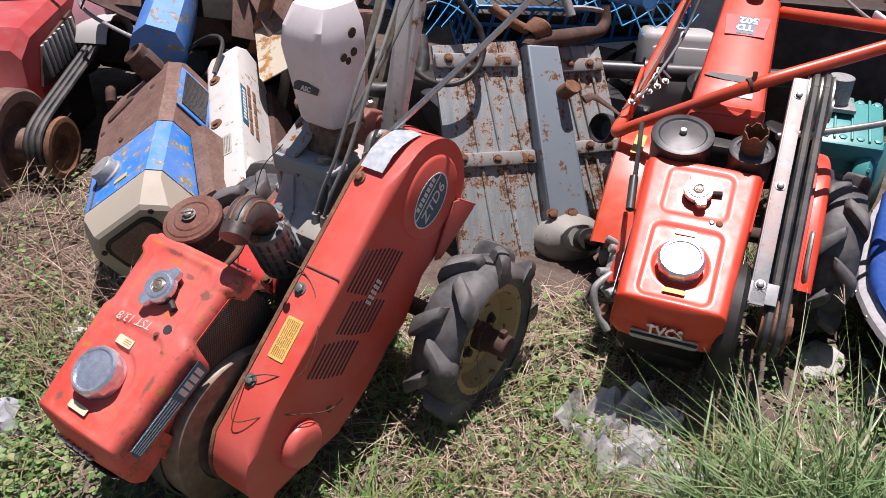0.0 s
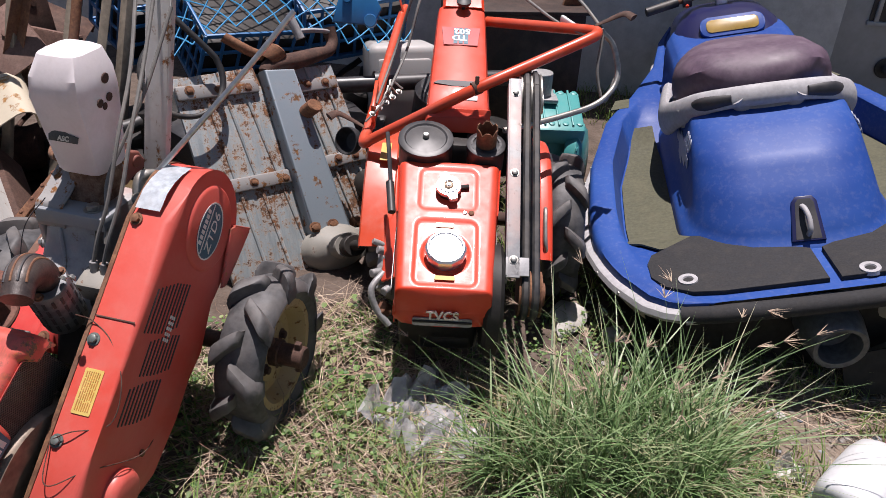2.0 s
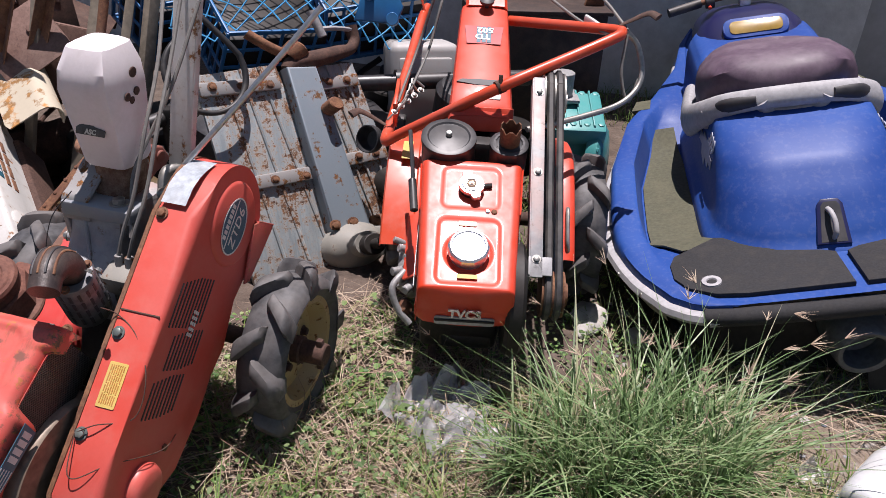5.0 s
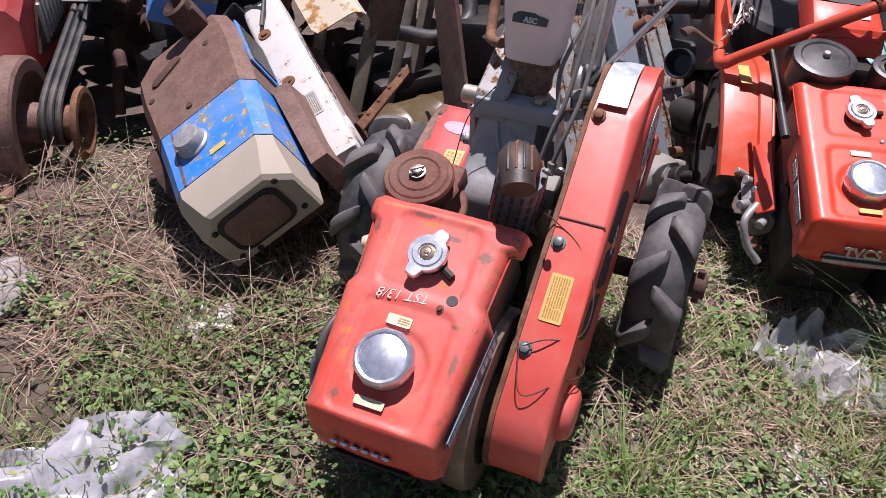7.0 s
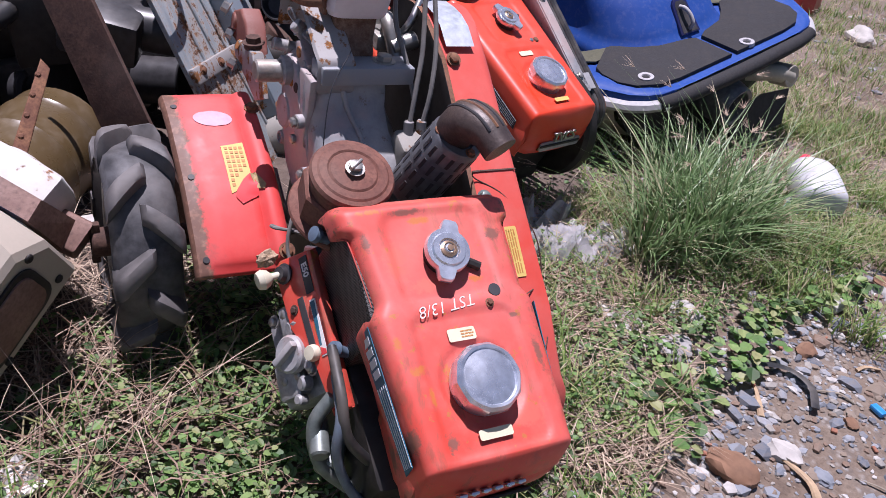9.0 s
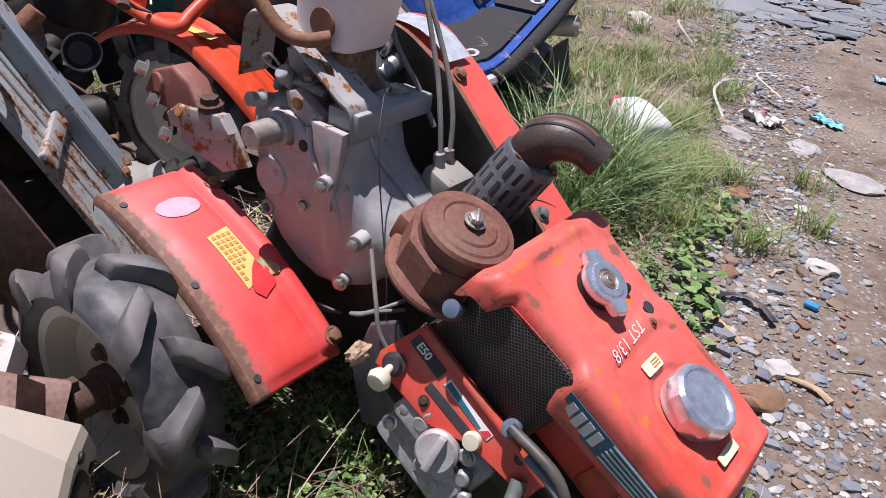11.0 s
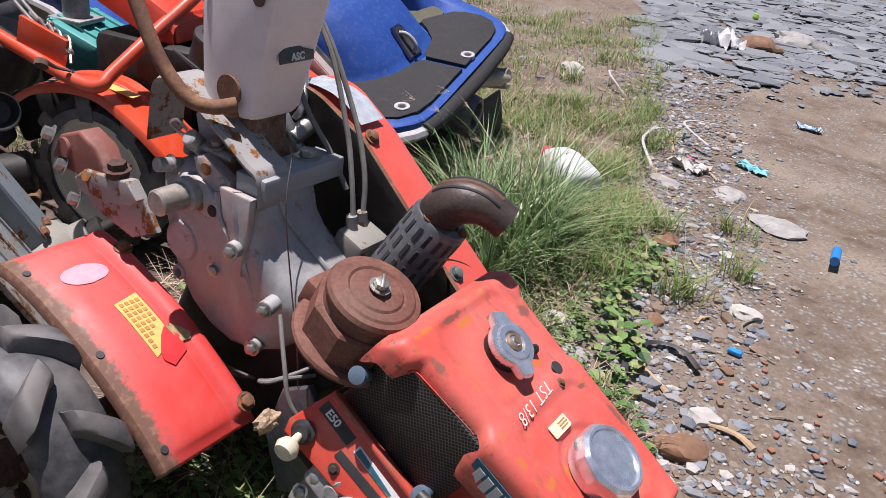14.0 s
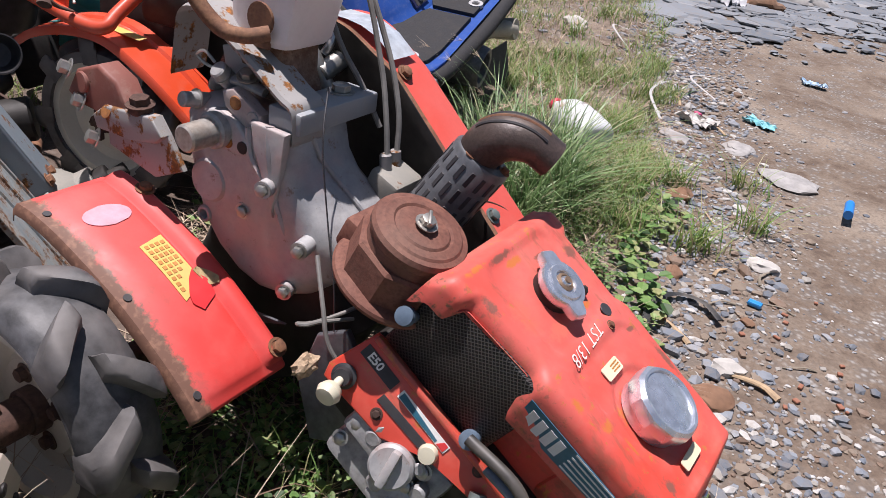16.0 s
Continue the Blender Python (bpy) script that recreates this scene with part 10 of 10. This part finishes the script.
def litter():
    clear = film_material("clear_plastic_film", (0.62, 0.62, 0.64), 0.5)
    for name, lab, cat, m, w, h, amp, mat, x, y, rz, sd in (
            ("plastic_bag", "crumpled clear plastic bag caught in grass", "plastic bag", 0, 0.26, 0.20, 0.085, clear, 0.43, 1.44, 30, 2),
            ("plastic_bag", "crumpled clear plastic bag caught in grass", "plastic bag", 0, 0.22, 0.14, 0.05, clear, 0.50, 1.30, -20, 5),
            ("plastic_bag", "sheet of clear plastic film on the weeds", "plastic bag", 0, 0.42, 0.24, 0.055, film_material("milky_film", (0.60, 0.60, 0.66), 0.62), -1.18, 1.40, 10, 8),
            ("food_wrapper", "white food wrapper with faded print", "wrapper", 0, 0.12, 0.09, 0.03, plain("white_wrapper", (0.66, 0.64, 0.60), 0.4, 0, 0.1, 20, 0.1, 0.35, (0.45, 0.30, 0.2)), -0.92, 1.82, 20, 11),
            ("foil_scrap", "small blue-white foil scrap", "scrap", 0, 0.06, 0.05, 0.02, plain("foil", (0.45, 0.50, 0.58), 0.3, 0.3, 0.2, 40, 0.1, 0.1), 0.36, 1.285, 70, 14),
            ("plastic_scrap", "light blue plastic scrap", "scrap", 0, 0.10, 0.06, 0.025, plain("light_blue_film", (0.25, 0.45, 0.55), 0.4, 0, 0.15, 30, 0.1, 0.2), 1.22, 0.86, 10, 17),
            ("plastic_scrap", "turquoise plastic scrap on the dirt", "scrap", 0, 0.13, 0.07, 0.015, plain("turquoise_film", (0.18, 0.45, 0.50), 0.4, 0, 0.15, 30, 0.1, 0.2), 1.88, -0.12, 30, 19),
            ("plastic_scrap", "light blue plastic scrap", "scrap", 0, 0.12, 0.06, 0.02, plain("sky_film", (0.30, 0.42, 0.55), 0.4, 0, 0.15, 30, 0.1, 0.2), 2.65, -0.75, 60, 23),
            ("plastic_bag", "white carrier bag lying on the far rubble", "plastic bag", 0, 0.28, 0.2, 0.12, plain("white_bag", (0.70, 0.70, 0.72), 0.4, 0, 0.1, 10, 0.1, 0.1), 4.55, -0.95, 15, 29),
            ("plastic_scrap", "dirty white torn packaging", "scrap", 0, 0.15, 0.08, 0.03, plain("dirty_white_film", (0.55, 0.53, 0.50), 0.5, 0, 0.2, 20, 0.1, 0.4), 1.83, 0.18, 40, 31),
            ("plastic_scrap", "dirty white torn packaging", "scrap", 0, 0.10, 0.07, 0.03, plain("dirty_white_film", (0.55, 0.53, 0.50), 0.5, 0, 0.2, 20, 0.1, 0.4), 1.20, 0.97, 0, 37)):
        bm = bm_new()
        crumple(bm, w, h, 26, amp, sd)
        ob = part(name, bm, mat, None, lab, pose(x, y, float(ground_height(x, y)) + 0.008, 0, 0, rz), smooth=60)
        tagged(ob, category=cat)
    # white jug
    ax = Vector((0.35, 0.13, 0.04)).normalized()
    B = thing("plastic_jug", "dirty white plastic jug with red cap lying in grass", "jug", frame_to((1.185, 0.790, 0.066), ax) @ Matrix.Diagonal((0.98, 0.98, 0.98, 1)))
    bm = bm_new()
    rows = []
    for z, w, d in ((0.0, 0.055, 0.045), (0.008, 0.072, 0.060), (0.03, 0.078, 0.066), (0.10, 0.080, 0.068), (0.17, 0.079, 0.067), (0.21, 0.070, 0.060), (0.24, 0.045, 0.040), (0.255, 0.024, 0.024), (0.275, 0.022, 0.022)):
        rows.append([(w * math.copysign(abs(math.cos(a)) ** 0.7, math.cos(a)), d * math.copysign(abs(math.sin(a)) ** 0.7, math.sin(a)), z) for a in [2 * math.pi * k / 28 for k in range(28)]])
    loft(bm, rows)
    part("body", bm, plain("milky_plastic", (0.56, 0.57, 0.58), 0.35, 0, 0.12, 25, 0.15, 0.8, (0.36, 0.33, 0.27)), B, "", smooth=50)
    bm = bm_new()
    cyl(bm, 0.026, 0.022, pose(0, 0, 0.272), 20, 0.003)
    part("cap", bm, plain("red_cap", (0.55, 0.05, 0.08), 0.4), B, "red screw cap")
    bm = bm_new()
    tube(bm, [(-0.06, 0, 0.20), (-0.085, 0, 0.17), (-0.088, 0, 0.10), (-0.075, 0, 0.07)], 0.013, 10)
    part("handle", bm, plain("milky_plastic_handle", (0.70, 0.70, 0.68), 0.35, 0, 0.06, 12, 0.05, 0.3), B)

    def f(bm):
        lathe(bm, [(0.0, 0), (0.0155, 0), (0.0155, 0.105), (0.012, 0.105), (0.012, 0.02), (0, 0.02)], None, 20)
    scrap("pipe_piece", "short piece of blue plastic pipe on the dirt", "pipe", f, plain("blue_pvc", (0.02, 0.20, 0.60), 0.4, 0, 0.05, 10, 0.02, 0.1), frame_to((0.905, 0.0, 0.012), (0.86, -0.52, 0.0)))
    # sticks, bark, black tape and pale straps
    r = random.Random(9)
    for k, (x, y, l, rz, rad, m) in enumerate(((0.12, 0.80, 0.13, 20, 0.008, "pale"), (-0.06, 0.66, 0.12, 40, 0.010, "pale"), (0.30, 0.62, 0.09, 100, 0.004, "dark"), (0.42, 0.50, 0.10, -30, 0.005, "dark"), (0.60, 0.60, 0.12, 15, 0.003, "dark"), (0.28, 0.47, 0.09, 60, 0.003, "dark"), (0.45, 0.62, 0.07, -50, 0.006, "pale"), (0.75, 0.5, 0.11, 5, 0.003, "pale"), (1.7, 0.1, 0.16, 10, 0.006, "pale"), (2.0, 0.2, 0.2, -15, 0.007, "pale"), (0.05, 0.52, 0.08, 80, 0.003, "dark"), (1.05, 0.4, 0.10, 30, 0.004, "dark"), (-0.95, 1.62, 0.15, 30, 0.003, "dark"), (0.5, 1.0, 0.2, 50, 0.003, "dark"))):
        def f(bm):
            tube(bm, [(0, 0, 0), (l * 0.4, r.uniform(-0.01, 0.01), 0.006), (l, r.uniform(-0.015, 0.015), 0)], lambda u: rad * (1 - 0.35 * u), 7, 4, flat=0.6)
        scrap("stick", "dry wooden stick on the dirt" if m == "pale" else "thin dark twig on the dirt", "stick", f, M_WOOD if m == "dark" else M_PALEWOOD, pose(x, y, float(ground_height(x, y)) + rad * 0.7, 0, 0, rz))

    def f(bm):
        tube(bm, [(0.16, 0.90, 0.02), (0.24, 0.86, 0.03), (0.30, 0.78, 0.02), (0.27, 0.72, 0.02), (0.20, 0.70, 0.015)], 0.010, 6, 6, flat=0.25)
    scrap("rubber_strip", "torn black rubber strip on the gravel", "rubber strip", f, M_CABLEBLK)
    for k, pts in enumerate((((1.62, 0.42, 0.03), (1.85, 0.40, 0.06), (2.05, 0.30, 0.05), (2.2, 0.20, 0.02)), ((2.0, 0.05, 0.02), (2.15, 0.12, 0.06), (2.3, 0.02, 0.04), (2.35, -0.12, 0.02)), ((2.7, 0.25, 0.02), (2.85, 0.32, 0.10), (3.0, 0.2, 0.06), (2.95, 0.05, 0.02)))):
        def f(bm):
            tube(bm, pts, 0.006, 6, 8, flat=0.3)
        scrap("plastic_strap", "pale curled plastic strap in the weeds", "strap", f, M_GREYPAINT)

    def f(bm):
        lathe(bm, [(0, -0.03), (0.02, -0.024), (0.03, 0), (0.02, 0.024), (0, 0.03)], None, 16)
    scrap("green_ball", "small green fruit on the far rubble", "fruit", f, plain("green_skin", (0.25, 0.45, 0.05), 0.4), pose(5.9, -1.75, 0.04))

    def f(bm):
        box(bm, (0.035, 0.02, 0.012), None, 0.003)
    for x, y, z in ((1.93, 0.14, 20), (0.30, 0.57, 50)):
        scrap("plastic_chip", "small pink plastic chip" if x > 1 else "small blue plastic chip", "chip", f, plain("pink_chip", (0.6, 0.08, 0.2), 0.4) if x > 1 else plain("blue_chip", (0.03, 0.25, 0.6), 0.4), pose(x, y, float(ground_height(x, y)) + 0.01, 0, 0, z))

    def f(bm):
        rows = []
        for k in range(14):
            t = k / 13
            w = 0.022 * math.sin(math.pi * (0.1 + 0.85 * t))
            x, y, z = 0.18 + 0.27 * t, 1.50 - 0.05 * t + 0.02 * math.sin(5 * t), 0.02 + 0.02 * math.sin(4 * t)
            rows.append([(x, y - w, z + 0.006), (x, y, z), (x, y + w, z + 0.006)])
        loft(bm, rows, closed=False)
        shell(bm, 0.0015)
    scrap("husk_leaf", "long green and brown dried leaf", "leaf", f, leaf_material("husk", [(0.10, 0.18, 0.04), (0.30, 0.14, 0.05)], 0.6))
    for k in range(26):
        x, y = r.uniform(-0.15, 0.7), 0
        y = float(verge(x)) - r.uniform(0.0, 0.5)
        def f(bm):
            box(bm, (r.uniform(0.008, 0.02), r.uniform(0.006, 0.014), 0.006), None, 0.002)
        scrap("brick_chip", "small orange brick chip in the gravel", "brick chip", f, M_BRICK, pose(x, y, float(ground_height(x, y)) + 0.004, 0, 0, r.uniform(0, 180)))


M_PALEWOOD = plain("split_dry_wood", (0.36, 0.26, 0.16), 0.85, 0, 0.3, 40, 0.4, 0.2)
M_BRICK = plain("brick_red", (0.28, 0.12, 0.075), 0.9, 0, 0.2, 40, 0.3, 0.2)
litter()
